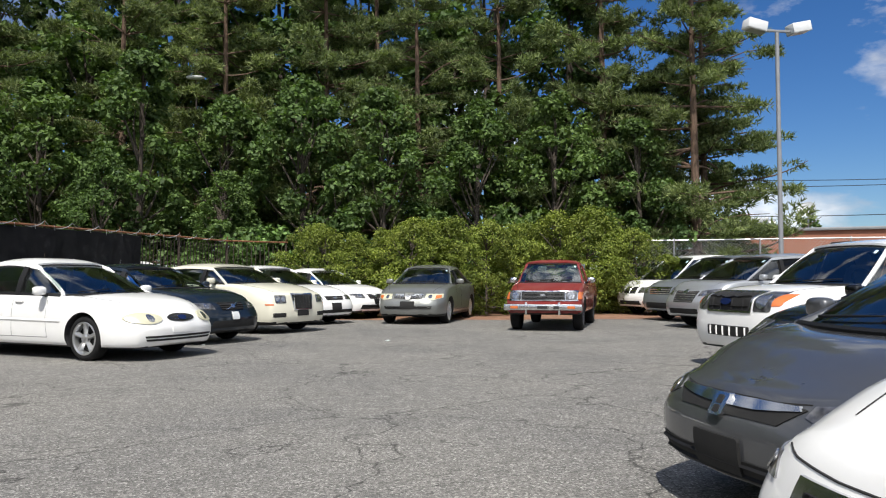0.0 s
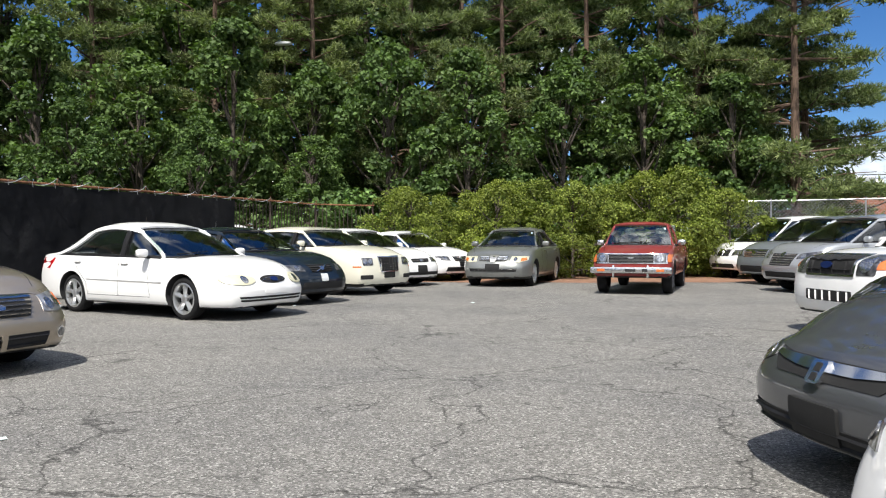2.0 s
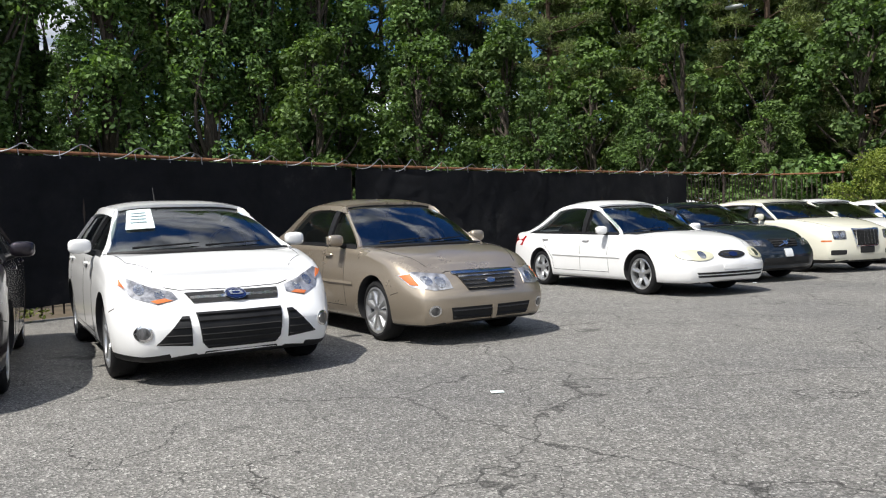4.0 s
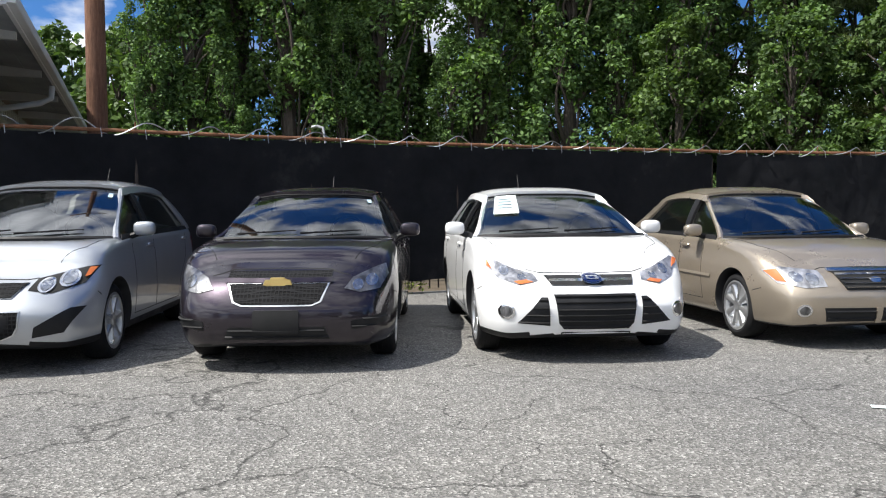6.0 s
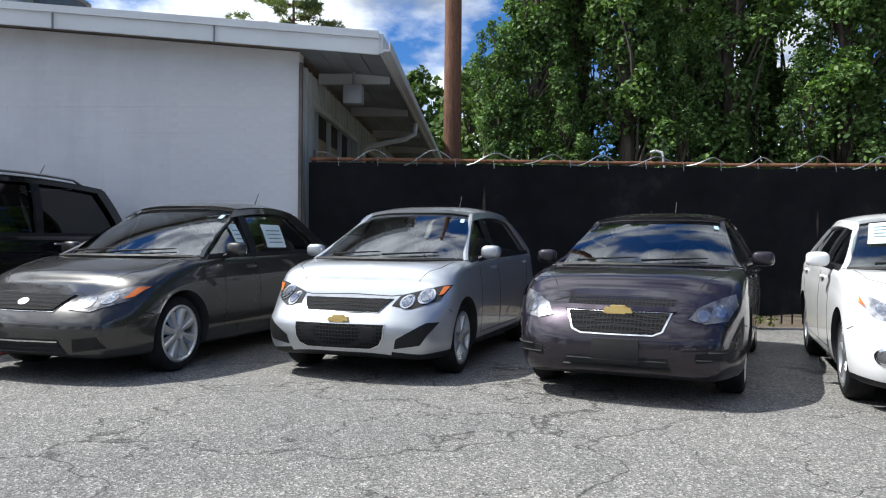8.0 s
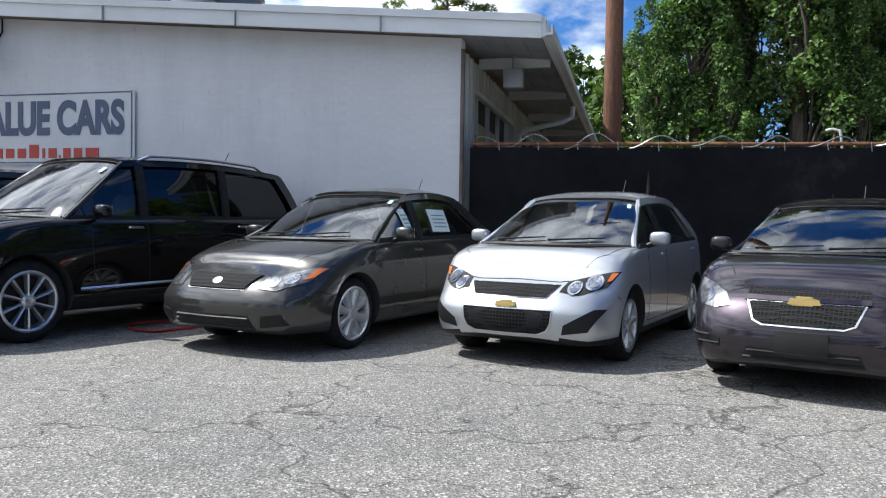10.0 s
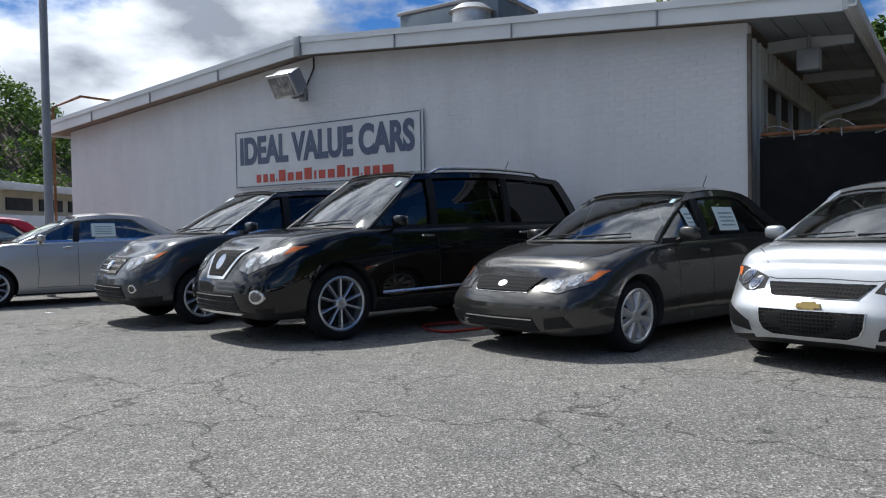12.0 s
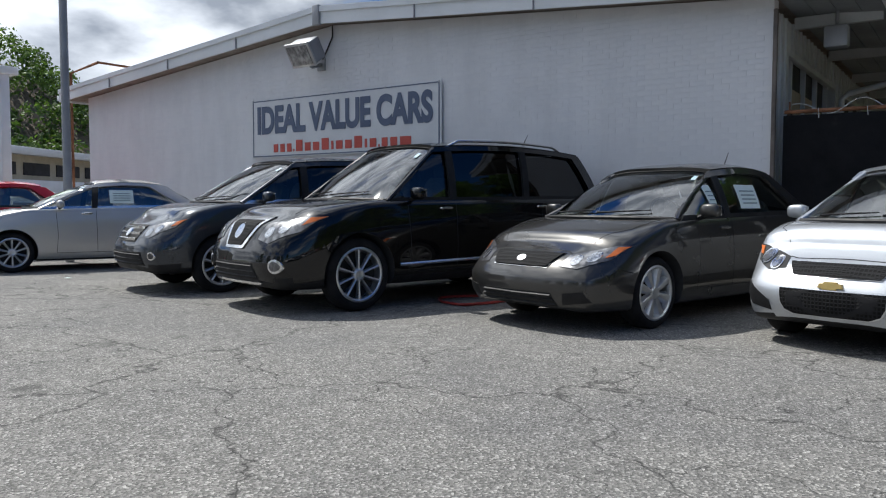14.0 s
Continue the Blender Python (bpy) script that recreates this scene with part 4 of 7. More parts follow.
        lines.append([(s["xw"] - 0.42, z0), (xb - 0.02, z0)])
        if s.get("doors", 4) == 4:
            xe = -s["WB"] + s["R"] + 0.02
            lines += [[(xe - 0.28, sh.top(xe - 0.3) - 0.02), (xe - 0.2, 0.75), (xe + 0.06, 0.52), (xe + 0.1, z0)], [(xb - 0.02, z0), (xe + 0.1, z0)]]
        for line in lines:
            part("door_gap", ribbon(tree, "side", line, 0.007, 0.002, side), GAP, body)
        for hx in [xb + 0.14] + ([-s["WB"] + 0.16] if s.get("doors", 4) == 4 else []):
            hz = sh.top(hx) - 0.11
            p, nrm = cast(tree, "side", hx, hz, side)
            part("door_handle", pebble((0.19, 0.04, 0.035), p + nrm * 0.012, 0.6, rows=6, cols=10), s.get("handle", body_paint), body)
        if s.get("moulding"):
            part("side_moulding", ribbon(tree, "side", [(-0.45, 0.56), (-s["WB"] + 0.42, 0.58)], 0.05, 0.012, side), s["moulding"], body)
        mx = s["xw"] - s.get("mirror", 0.48)
        mz = sh.top(mx) + 0.06
        mr = part("wing_mirror", pebble((0.12, 0.19, 0.13), (mx, side * (half + 0.07), mz), 0.62), s.get("mirror_mat", body_paint), root)
        part("mirror_glass", box((0.006, 0.15, 0.09), (mx - 0.061, side * (half + 0.07), mz), bevel=0.002), CHROME, mr)
        part("mirror_arm", tube([(mx, side * (half - 0.05), mz - 0.07), (mx, side * (half + 0.03), mz - 0.04)], 0.025, 6), PLASTIC, mr)
        # bonnet gap
        part("bonnet_gap", ribbon(tree, "top", [(s["xw"] - 0.02, side * half * 0.84), (s["xw"] * 0.5 + sh.xf * 0.3, side * sh.width(0.3) * 0.8), (sh.xf - s.get("lean", 0.16) - 0.2, side * sh.width(sh.xf - 0.2) * 0.72)], 0.006, 0.003), GAP, body)
        # tail lamp
        part("tail_lamp", decal(tree, "rear", [(side * a, b) for a, b in ((half * 0.62, s["zt"] - 0.06), (half * 0.95, s["zt"] - 0.06), (half * 0.95, s["zt"] - 0.24), (half * 0.68, s["zt"] - 0.22))][::side], 0.006, cell=0.1), RED_LENS, root)
    # seats and steering wheel
    zb = sh.top(-0.8)
    xs = s["xw"] - 1.28
    for side in (1, -1):
        st = part("front_seat", pebble((0.2, 0.46, 0.62), (xs, side * 0.36, zb - 0.04), 0.55, Matrix.Rotation(radians(-14), 4, "Y"), 7, 10), seat, root)
        part("headrest", pebble((0.1, 0.26, 0.17), (xs - 0.1, side * 0.36, zb + 0.33 * min(1, (s["H"] - zb) / 0.52)), 0.6, None, 6, 8), seat, st)
    if not s.get("pickup"):
        part("rear_seat", pebble((0.22, half * 1.45, 0.55), (xs - 0.85, 0, zb - 0.06), 0.5, Matrix.Rotation(radians(-18), 4, "Y"), 7, 10), seat, root)
    ring = [(xs + 0.62 + 0.06 * math.sin(a), 0.36 + 0.17 * math.cos(a), zb + 0.02 + 0.16 * math.sin(a)) for a in (2 * math.pi * k / 18 for k in range(19))]
    part("steering_wheel", tube(ring, 0.015, 6), PLASTIC, root)
    part("inner_mirror", pebble((0.03, 0.22, 0.06), (s["xwt"] + 0.1, 0, s["H"] - 0.14), 0.6, None, 6, 8), PLASTIC, root)
    # the face: pieces laid on the nose, both sides where they come in pairs
    for item in s["face"]:
        nm, mat, outline, opt = item if len(item) == 4 else (*item, {})
        for o in ([outline, flip(outline)] if opt.get("pair") else [outline]):
            ob = part(nm, decal(tree, "front", o, opt.get("proud", 0.005), cell=opt.get("cell", 0.032), skirt=opt.get("skirt", 0.03), flat=opt.get("flat", False)), mat, root, opt.get("label", ""))
            for n2, m2, o2, pr in opt.get("inner", ()):
                part(n2, decal(tree, "front", o2 if o is outline else flip(o2), pr, cell=0.04, skirt=0.02), m2, ob)
            if opt.get("bars"):
                lo, hi = min(p[1] for p in o), max(p[1] for p in o)
                l, r = min(p[0] for p in o), max(p[0] for p in o)
                nb = opt["bars"]
                for k in range(nb):
                    z = lo + (hi - lo) * (k + 0.5) / nb
                    xs_in = [a + (c - a) * t for t in (i / 60 for i in range(61)) for a, c in [(l, r)]]
                    inside = [a for a in xs_in if point_in(o, a, z)]
                    if len(inside) > 2:
                        part("grille_bar", ribbon(tree, "front", [(inside[0], z), (inside[-1], z)], opt.get("bar", 0.016), opt.get("proud", 0.005) + 0.012, step=0.03), opt.get("bar_mat", CHROME), ob)
            if opt.get("uprights"):
                lo, hi = min(p[1] for p in o), max(p[1] for p in o)
                l, r = min(p[0] for p in o), max(p[0] for p in o)
                for k in range(opt["uprights"]):
                    y = l + (r - l) * (k + 0.5) / opt["uprights"]
                    part("grille_upright", ribbon(tree, "front", [(y, lo + 0.01), (y, hi - 0.01)], opt.get("bar", 0.016), opt.get("proud", 0.005) + 0.012, step=0.05), opt.get("bar_mat", CHROME), ob)
    if s.get("lip"):
        line = s["lip"]
        part("bonnet_edge", ribbon(tree, "front", [(-a, b) for a, b in line[::-1]] + list(line), 0.006, 0.004, step=0.03), GAP, body)
    if s.get("seam"):
        y, z = s["seam"]
        for side in (1, -1):
            part("bumper_seam", ribbon(tree, "side", [(sh.xf - 0.42, z), (s["R"] + 0.06, z - 0.03)], 0.008, 0.003, side, step=0.04), GAP, body)
    for item in s.get("sheets", ()):
        kind, corner = item
        if kind == "screen":
            u0, v0, u1, v1 = corner
            fn = lambda u, v: Vector(ws(u0 + (u1 - u0) * u, v0 + (v1 - v0) * v)) + Vector((0.012, 0, 0.012))
            pp = part("window_sticker", patch(fn, 4, 4), PAPER, root, "pale printed price sheet")
            for k in range(4):
                f2 = lambda u, v: Vector(ws(u0 + (u1 - u0) * (0.15 + 0.6 * u), v0 + (v1 - v0) * (0.25 + 0.16 * k + 0.04 * v))) + Vector((0.017, 0, 0.017))
                part("print_line", patch(f2, 3, 1), INK, pp)
        else:
            side, x0, x1 = corner
            zl, zh = sh.top(x0) + 0.06, sh.top(x0) + 0.3
            fn = lambda u, v: (x0 + (x1 - x0) * u, side * (sh.side_y(x0 + (x1 - x0) * u, zl + (zh - zl) * v) + 0.004), zl + (zh - zl) * v)
            pp = part("window_sticker", patch(fn, 3, 3), PAPER, root, "pale printed price sheet")
            for k in range(4):
                f2 = lambda u, v: (x0 + (x1 - x0) * (0.15 + 0.7 * u), side * (sh.side_y(x0 + (x1 - x0) * u, zl + (zh - zl) * (0.2 + 0.17 * k)) + 0.009), zl + (zh - zl) * (0.2 + 0.17 * k + 0.05 * v))
                part("print_line", patch(f2, 2, 1), INK, pp)
    if s.get("antenna"):
        x = s["antenna"]
        part("antenna", tube([(x, 0, sh.roof(x) - 0.01), (x - 0.02, 0, sh.roof(x) + 0.03), (x - 0.16, 0, sh.roof(x) + 0.26)], [0.016, 0.008, 0.003], 6), PLASTIC, root)
    if s.get("rack"):
        for side in (1, -1):
            pts = [(s["xwt"] - 0.25 - k * (s["xwt"] - s["xrt"] - 0.55) / 10, side * (sh.wr - 0.03), 0) for k in range(11)]
            pts = [(x, y, sh.roof(x) - 0.045 + (0.075 if 0 < i < 10 else 0.0)) for i, (x, y, _) in enumerate(pts)]
            part("roof_rack_bar", tube(pts, 0.017, 8), CHROME if s["rack"] == 1 else PLASTIC, root)
    if s.get("extra"):
        s["extra"](root, sh, tree, body_paint)
    return root


def point_in(poly, x, y):
    hit = False
    for (x0, y0), (x1, y1) in zip(poly, poly[1:] + poly[:1]):
        if (y0 > y) != (y1 > y) and x < x0 + (x1 - x0) * (y - y0) / (y1 - y0):
            hit = not hit
    return hit


PLATE = lambda z: ("number_plate_holder", GAP, rounded(0, z, 0.34, 0.17, 0.2), {"proud": 0.018, "skirt": 0.04, "label": "empty black number plate holder"})


def sedan(**k):
    d = dict(W=1.77, H=1.46, WB=2.65, FO=0.92, RO=0.98, R=0.32, zn=0.76, zc=0.98, zd=1.02, zt=1.0, xw=-0.3, xwt=-1.2, xrt=-2.3, xrb=-3.02, glass=((-1.2,), 0.28))
    d.update(k)
    return d


def lamp(outline, bowls=(), amber=None, mat=None, proud=0.006):
    inner = [("lamp_bowl", BULB, oval(y, z, w, w), proud + 0.004) for y, z, w in bowls]
    if amber:
        inner.append(("turn_signal", AMBER, amber, proud + 0.005))
    return ("headlight", mat or LENS, outline, {"pair": True, "proud": proud, "inner": inner})


def badge(z, w=0.13, h=0.06, mat=CHROME, proud=0.02):
    return ("badge", mat, oval(0, z, w, h), {"proud": proud, "skirt": 0.02})


def bow(z, w=0.2, h=0.062):
    a, b = w / 2, h / 2
    return ("badge", GOLD, [(-a, -b * 0.55 + z), (-a * 0.42, -b * 0.55 + z), (-a * 0.42, z - b), (a * 0.5, z - b), (a * 0.5, -b * 0.55 + z), (a, -b * 0.55 + z), (a * 0.86, b * 0.55 + z), (a * 0.42, b * 0.55 + z), (a * 0.42, z + b), (-a * 0.5, z + b), (-a * 0.5, b * 0.55 + z), (-a * 0.86, b * 0.55 + z)],
            {"proud": 0.014, "skirt": 0.06, "cell": 1.0, "flat": True, "label": "gold badge with a silver edge"})


def trapeze(z0, z1, w0, w1):
    return [(-w0, z0), (w0, z0), (w1, z1), (-w1, z1)]


FLEET = []


def park(name, spec, x, y, heading, label, category="car", group="cars parked along the fence", size=1.0):
    FLEET.append(car(name, spec, pose(x, y, 0, 0, 0, heading) @ Matrix.Scale(size, 4), label, category, group))


FOG = lambda y, z, w=0.11: ("fog_lamp", CHROME, oval(y, z, w, w), {"pair": True, "proud": 0.008, "inner": [("fog_lens", LENS, oval(y, z, w * 0.68, w * 0.68), 0.014)]})

# white hatchback
park("white_hatchback", sedan(
    paint="white", W=1.82, H=1.47, WB=2.65, FO=0.88, RO=0.82, R=0.325, zn=0.75, zc=0.99, zd=1.06, zt=1.06, xw=-0.16, xwt=-1.12, xrt=-2.75, xrb=-3.2, wheel="five", glass=((-1.25,), 0.34),
    nose=0.3, drop=0.07, lean=0.3, bulge=0.05, antenna=-2.5, trim=0.24, lip=[(0.05, 0.705), (0.4, 0.712), (0.5, 0.735)], seam=(0, 0.6),
    sheets=[("screen", (0.08, 0.42, 0.25, 0.95))],
    face=[("upper_grille", GAP, trapeze(0.615, 0.685, 0.33, 0.37), {"proud": 0.01, "bars": 1, "bar": 0.013}), ("badge_rim", CHROME, oval(0, 0.65, 0.165, 0.075), {"proud": 0.03, "skirt": 0.03}), badge(0.65, 0.15, 0.06, BLUE, 0.035), ("badge_script", CHROME, rounded(0, 0.65, 0.1, 0.02, 0.9), {"proud": 0.038, "skirt": 0.01}),
          ("lower_grille", PLASTIC, [(-0.26, 0.285), (0.26, 0.285), (0.3, 0.33), (0.33, 0.545), (-0.33, 0.545), (-0.3, 0.33)], {"proud": 0.014, "bars": 6, "bar": 0.014, "bar_mat": GAP}),
          ("side_vent", PLASTIC, [(0.37, 0.31), (0.62, 0.33), (0.43, 0.53), (0.38, 0.53)], {"pair": True, "bars": 4, "bar": 0.012, "bar_mat": GAP}),
          ("chin_slot", GAP, rounded(0, 0.245, 0.56, 0.025, 0.8), {"proud": 0.004}),
          lamp([(0.43, 0.65), (0.58, 0.615), (0.74, 0.67), (0.84, 0.8), (0.78, 0.83), (0.62, 0.75), (0.45, 0.7)], [(0.55, 0.675, 0.07), (0.68, 0.725, 0.08)], [(0.47, 0.638), (0.58, 0.62), (0.62, 0.64), (0.52, 0.655)], CLEAR_LENS),
          ("turn_signal", AMBER, [(0.775, 0.735), (0.81, 0.76), (0.838, 0.8), (0.805, 0.815)], {"pair": True, "proud": 0.014}),
          FOG(0.7, 0.42, 0.12)]),
     -5.69, 4.2, -22, "white hatchback with a price sheet in its windshield")

# gold sedan
park("gold_sedan", sedan(
    paint="gold", W=1.74, H=1.47, WB=2.61, FO=0.9, RO=0.98, R=0.31, zn=0.735, zc=0.94, zd=1.02, zt=1.0, xw=-0.22, xwt=-1.08, xrt=-2.3, xrb=-2.98, wheel="cover", moulding=PAINTS["gold"], trim=0.22, seat=BEIGE, lip=[(0.05, 0.71), (0.4, 0.705), (0.46, 0.69)], seam=(0, 0.52),
    face=[("grille", GAP, [(-0.27, 0.52), (0.27, 0.52), (0.35, 0.67), (-0.35, 0.67)], {"bars": 4, "bar": 0.014, "proud": 0.01}), badge(0.6, 0.1, 0.05),
          ("grille_trim", CHROME, [(-0.37, 0.672), (0.37, 0.672), (0.36, 0.695), (-0.36, 0.695)], {"proud": 0.014}),
          ("lower_grille", GAP, [(-0.44, 0.25), (0.44, 0.25), (0.47, 0.37), (-0.47, 0.37)], {"bars": 2, "bar": 0.016, "bar_mat": PLASTIC}),
          ("bumper_divider", PAINTS["gold"], rounded(0, 0.31, 0.05, 0.13, 0.2), {"proud": 0.02}),
          lamp([(0.43, 0.55), (0.6, 0.535), (0.76, 0.57), (0.81, 0.68), (0.7, 0.71), (0.45, 0.68)], [(0.53, 0.61, 0.1), (0.64, 0.625, 0.085)], [(0.71, 0.58), (0.76, 0.59), (0.8, 0.675), (0.73, 0.69)], CLEAR_LENS),
          FOG(0.62, 0.345, 0.11)]),
     -5.06, 6.68, -20, "gold metallic sedan with steel-spoked wheel covers")

# plum compact sedan
park("dark_sedan", sedan(
    paint="plum", W=1.79, H=1.477, WB=2.685, FO=0.93, RO=0.98, R=0.325, zn=0.81, zc=0.99, zd=1.05, zt=1.03, xw=-0.15, xwt=-1.1, xrt=-2.35, xrb=-3.1, wheel="five", mirror_mat=PAINTS["plum"], antenna=-2.4, nose=0.27, lean=0.24, drop=0.06, trim=0.22, seat=BEIGE, lip=[(0.05, 0.785), (0.38, 0.778), (0.46, 0.75), (0.53, 0.735)], seam=(0, 0.6),
    face=[("upper_grille", HONEYCOMB, trapeze(0.715, 0.765, 0.4, 0.4), {"proud": 0.006}),
          ("grille_bar", PAINTS["plum"], trapeze(0.68, 0.712, 0.41, 0.41), {"proud": 0.014}), bow(0.69, 0.22, 0.07),
          ("grille_trim", CHROME, [(-0.266, 0.512), (0.266, 0.512), (0.335, 0.54), (0.392, 0.682), (-0.392, 0.682), (-0.335, 0.54)], {"proud": 0.008}),
          ("lower_grille", HONEYCOMB, [(-0.26, 0.524), (0.26, 0.524), (0.322, 0.55), (0.374, 0.672), (-0.374, 0.672), (-0.322, 0.55)], {"proud": 0.014}),
          ("air_intake", GAP, trapeze(0.265, 0.36, 0.4, 0.36), {"bars": 2, "bar": 0.012, "bar_mat": PLASTIC}), PLATE(0.4),
          ("corner_vent", PLASTIC, [(0.56, 0.33), (0.82, 0.37), (0.8, 0.44), (0.56, 0.4)], {"pair": True, "bars": 2, "bar": 0.012, "bar_mat": GAP}),
          lamp([(0.5, 0.635), (0.62, 0.605), (0.76, 0.625), (0.82, 0.73), (0.8, 0.81), (0.72, 0.785), (0.56, 0.715)], [(0.6, 0.66, 0.08), (0.7, 0.69, 0.09)])]),
     -6.53, 1.92, -26, "dark plum compact sedan with a gold badge")

# silver hatchback
park("silver_hatchback", sedan(
    paint="silver", W=1.735, H=1.53, WB=2.525, FO=0.83, RO=0.68, R=0.315, zn=0.755, zc=0.99, zd=1.08, zt=1.08, xw=-0.05, xwt=-1.0, xrt=-2.55, xrb=-2.95, wheel="seven", mirror_mat=PAINTS["silver"], antenna=-2.4, glass=((-1.15,), 0.2), lean=0.26, nose=0.28, drop=0.06, trim=0.25, bulge=0.05, lip=[(0.05, 0.715), (0.38, 0.705), (0.45, 0.715)], seam=(0, 0.6),
    face=[("grille_surround", ALLOY, trapeze(0.575, 0.68, 0.331, 0.407), {"proud": 0.008}), ("upper_grille", HONEYCOMB, trapeze(0.58, 0.675, 0.325, 0.4), {"proud": 0.014}), bow(0.525, 0.19, 0.06),
          ("grille_surround", ALLOY, [(-0.288, 0.282), (0.288, 0.282), (0.365, 0.312), (0.398, 0.37), (0.41, 0.487), (-0.41, 0.487), (-0.398, 0.37), (-0.365, 0.312)], {"proud": 0.008}), ("lower_grille", HONEYCOMB, [(-0.28, 0.29), (0.28, 0.29), (0.355, 0.32), (0.388, 0.375), (0.4, 0.478), (-0.4, 0.478), (-0.388, 0.375), (-0.355, 0.32)], {"proud": 0.014}),
          ("side_vent", PLASTIC, [(0.48, 0.29), (0.68, 0.32), (0.79, 0.5), (0.72, 0.5), (0.5, 0.37)], {"pair": True}),
          ("headlight", GAP, [(0.42, 0.63), (0.58, 0.605), (0.76, 0.67), (0.83, 0.8), (0.74, 0.79), (0.45, 0.71)], {"pair": True, "proud": 0.004, "label": "black bezel with two round lamps",
           "inner": [("lamp_bowl", CHROME, oval(0.53, 0.66, 0.11, 0.105), 0.012), ("lamp_bowl", CHROME, oval(0.66, 0.705, 0.13, 0.125), 0.012), ("lamp_lens", BULB, oval(0.53, 0.66, 0.075, 0.075), 0.018), ("lamp_lens", BULB, oval(0.66, 0.705, 0.09, 0.09), 0.018),
                     ("turn_signal", AMBER, [(0.745, 0.71), (0.775, 0.72), (0.81, 0.785), (0.765, 0.78)], 0.012)]})]),
     -7.42, -0.3, -21, "silver small hatchback with black twin-lamp bezels", size=1.02)

# graphite sedan with a sheet in the rear side window
park("graphite_sedan", sedan(
    paint="graphite", W=1.775, H=1.5, WB=2.65, FO=0.92, RO=0.96, R=0.32, zn=0.725, zc=0.96, zd=1.03, zt=1.02, bulge=-0.02, xw=-0.18, xwt=-1.15, xrt=-2.4, xrb=-3.05, wheel="cover", antenna=-2.45, nose=0.3, lean=0.24, trim=0.22, lip=[(0.05, 0.7), (0.4, 0.69), (0.46, 0.67)], seam=(0, 0.55), sheets=[("side", (1, -1.5, -1.88)), ("side", (1, -0.98, -1.1))],
    face=[("grille_trim", CHROME, [(-0.32, 0.552), (0.32, 0.552), (0.402, 0.673), (-0.402, 0.673)], {"proud": 0.006}),
          ("grille", HONEYCOMB, [(-0.31, 0.56), (0.31, 0.56), (0.39, 0.665), (-0.39, 0.665)], {"proud": 0.016}), badge(0.615, 0.1, 0.05),
          ("air_intake", GAP, trapeze(0.235, 0.35, 0.45, 0.4), {"bars": 3, "bar": 0.014, "bar_mat": PLASTIC}),
          ("corner_vent", PLASTIC, [(0.5, 0.25), (0.72, 0.28), (0.68, 0.37), (0.52, 0.35)], {"pair": True}),
          lamp([(0.43, 0.57), (0.6, 0.555), (0.77, 0.63), (0.84, 0.75), (0.75, 0.74), (0.46, 0.66)], [(0.55, 0.62, 0.08), (0.66, 0.65, 0.085)], [(0.73, 0.64), (0.78, 0.66), (0.83, 0.735), (0.77, 0.73)])]),
     -7.48, -2.92, -20, "graphite grey sedan with a price sheet in a rear window", size=1.06)


def suv(**k):
    d = dict(W=1.9, H=1.78, WB=2.75, FO=0.95, RO=0.95, R=0.37, zs=0.26, zn=1.0, zc=1.2, zd=1.24, zt=1.2, xw=-0.2, xwt=-1.0, xrt=-3.25, xrb=-3.58, roof=0.73, glass=((-1.22, -2.35), 0.16), glass_mat=TINTED, back_glass=TINTED, trim=0.36, bump=0.55, arch=0.06)
    d.update(k)
    return d


park("black_suv", suv(
    paint="black", W=1.96, H=1.86, WB=2.9, FO=0.98, RO=1.28, R=0.385, zn=0.985, zc=1.16, zd=1.22, zt=1.18, xw=-0.2, xwt=-1.1, xrt=-3.72, xrb=-4.12, rack=1, wheel="ten", handle=CHROME, front_glass=SHADED, nose=0.27, lean=0.22, glass=((-1.3, -2.5), 0.18), antenna=-3.3, moulding=None,
    face=[("grille_trim", CHROME, [(-0.2, 0.66), (0.2, 0.66), (0.38, 0.98), (-0.38, 0.98)], {"proud": 0.012}),
          ("grille", HONEYCOMB, [(-0.16, 0.69), (0.16, 0.69), (0.29, 0.94), (-0.29, 0.94)], {"proud": 0.018}), badge(0.83, 0.15, 0.15),
          ("air_intake", GAP, trapeze(0.36, 0.52, 0.5, 0.42), {"bars": 3, "bar": 0.016, "bar_mat": PLASTIC}), ("chin_trim", CHROME, trapeze(0.31, 0.335, 0.5, 0.55), {"proud": 0.016}),
          lamp([(0.42, 0.76), (0.6, 0.72), (0.84, 0.84), (0.92, 0.99), (0.82, 0.99), (0.44, 0.92)], [(0.55, 0.83, 0.11), (0.7, 0.87, 0.1)], [(0.82, 0.9), (0.89, 0.94), (0.92, 0.99), (0.84, 0.98)]), FOG(0.74, 0.5, 0.14)],
    extra=lambda root, sh, tree, pt: [part("sill_trim", ribbon(tree, "side", [(-0.5, 0.47), (-2.35, 0.5)], 0.035, 0.012, sd), CHROME, root, "bright sill trim") for sd in (1, -1)]),
     -7.06, -6.08, -20, "black three-row suv with a bright grille and roof bars", "suv", size=1.04)

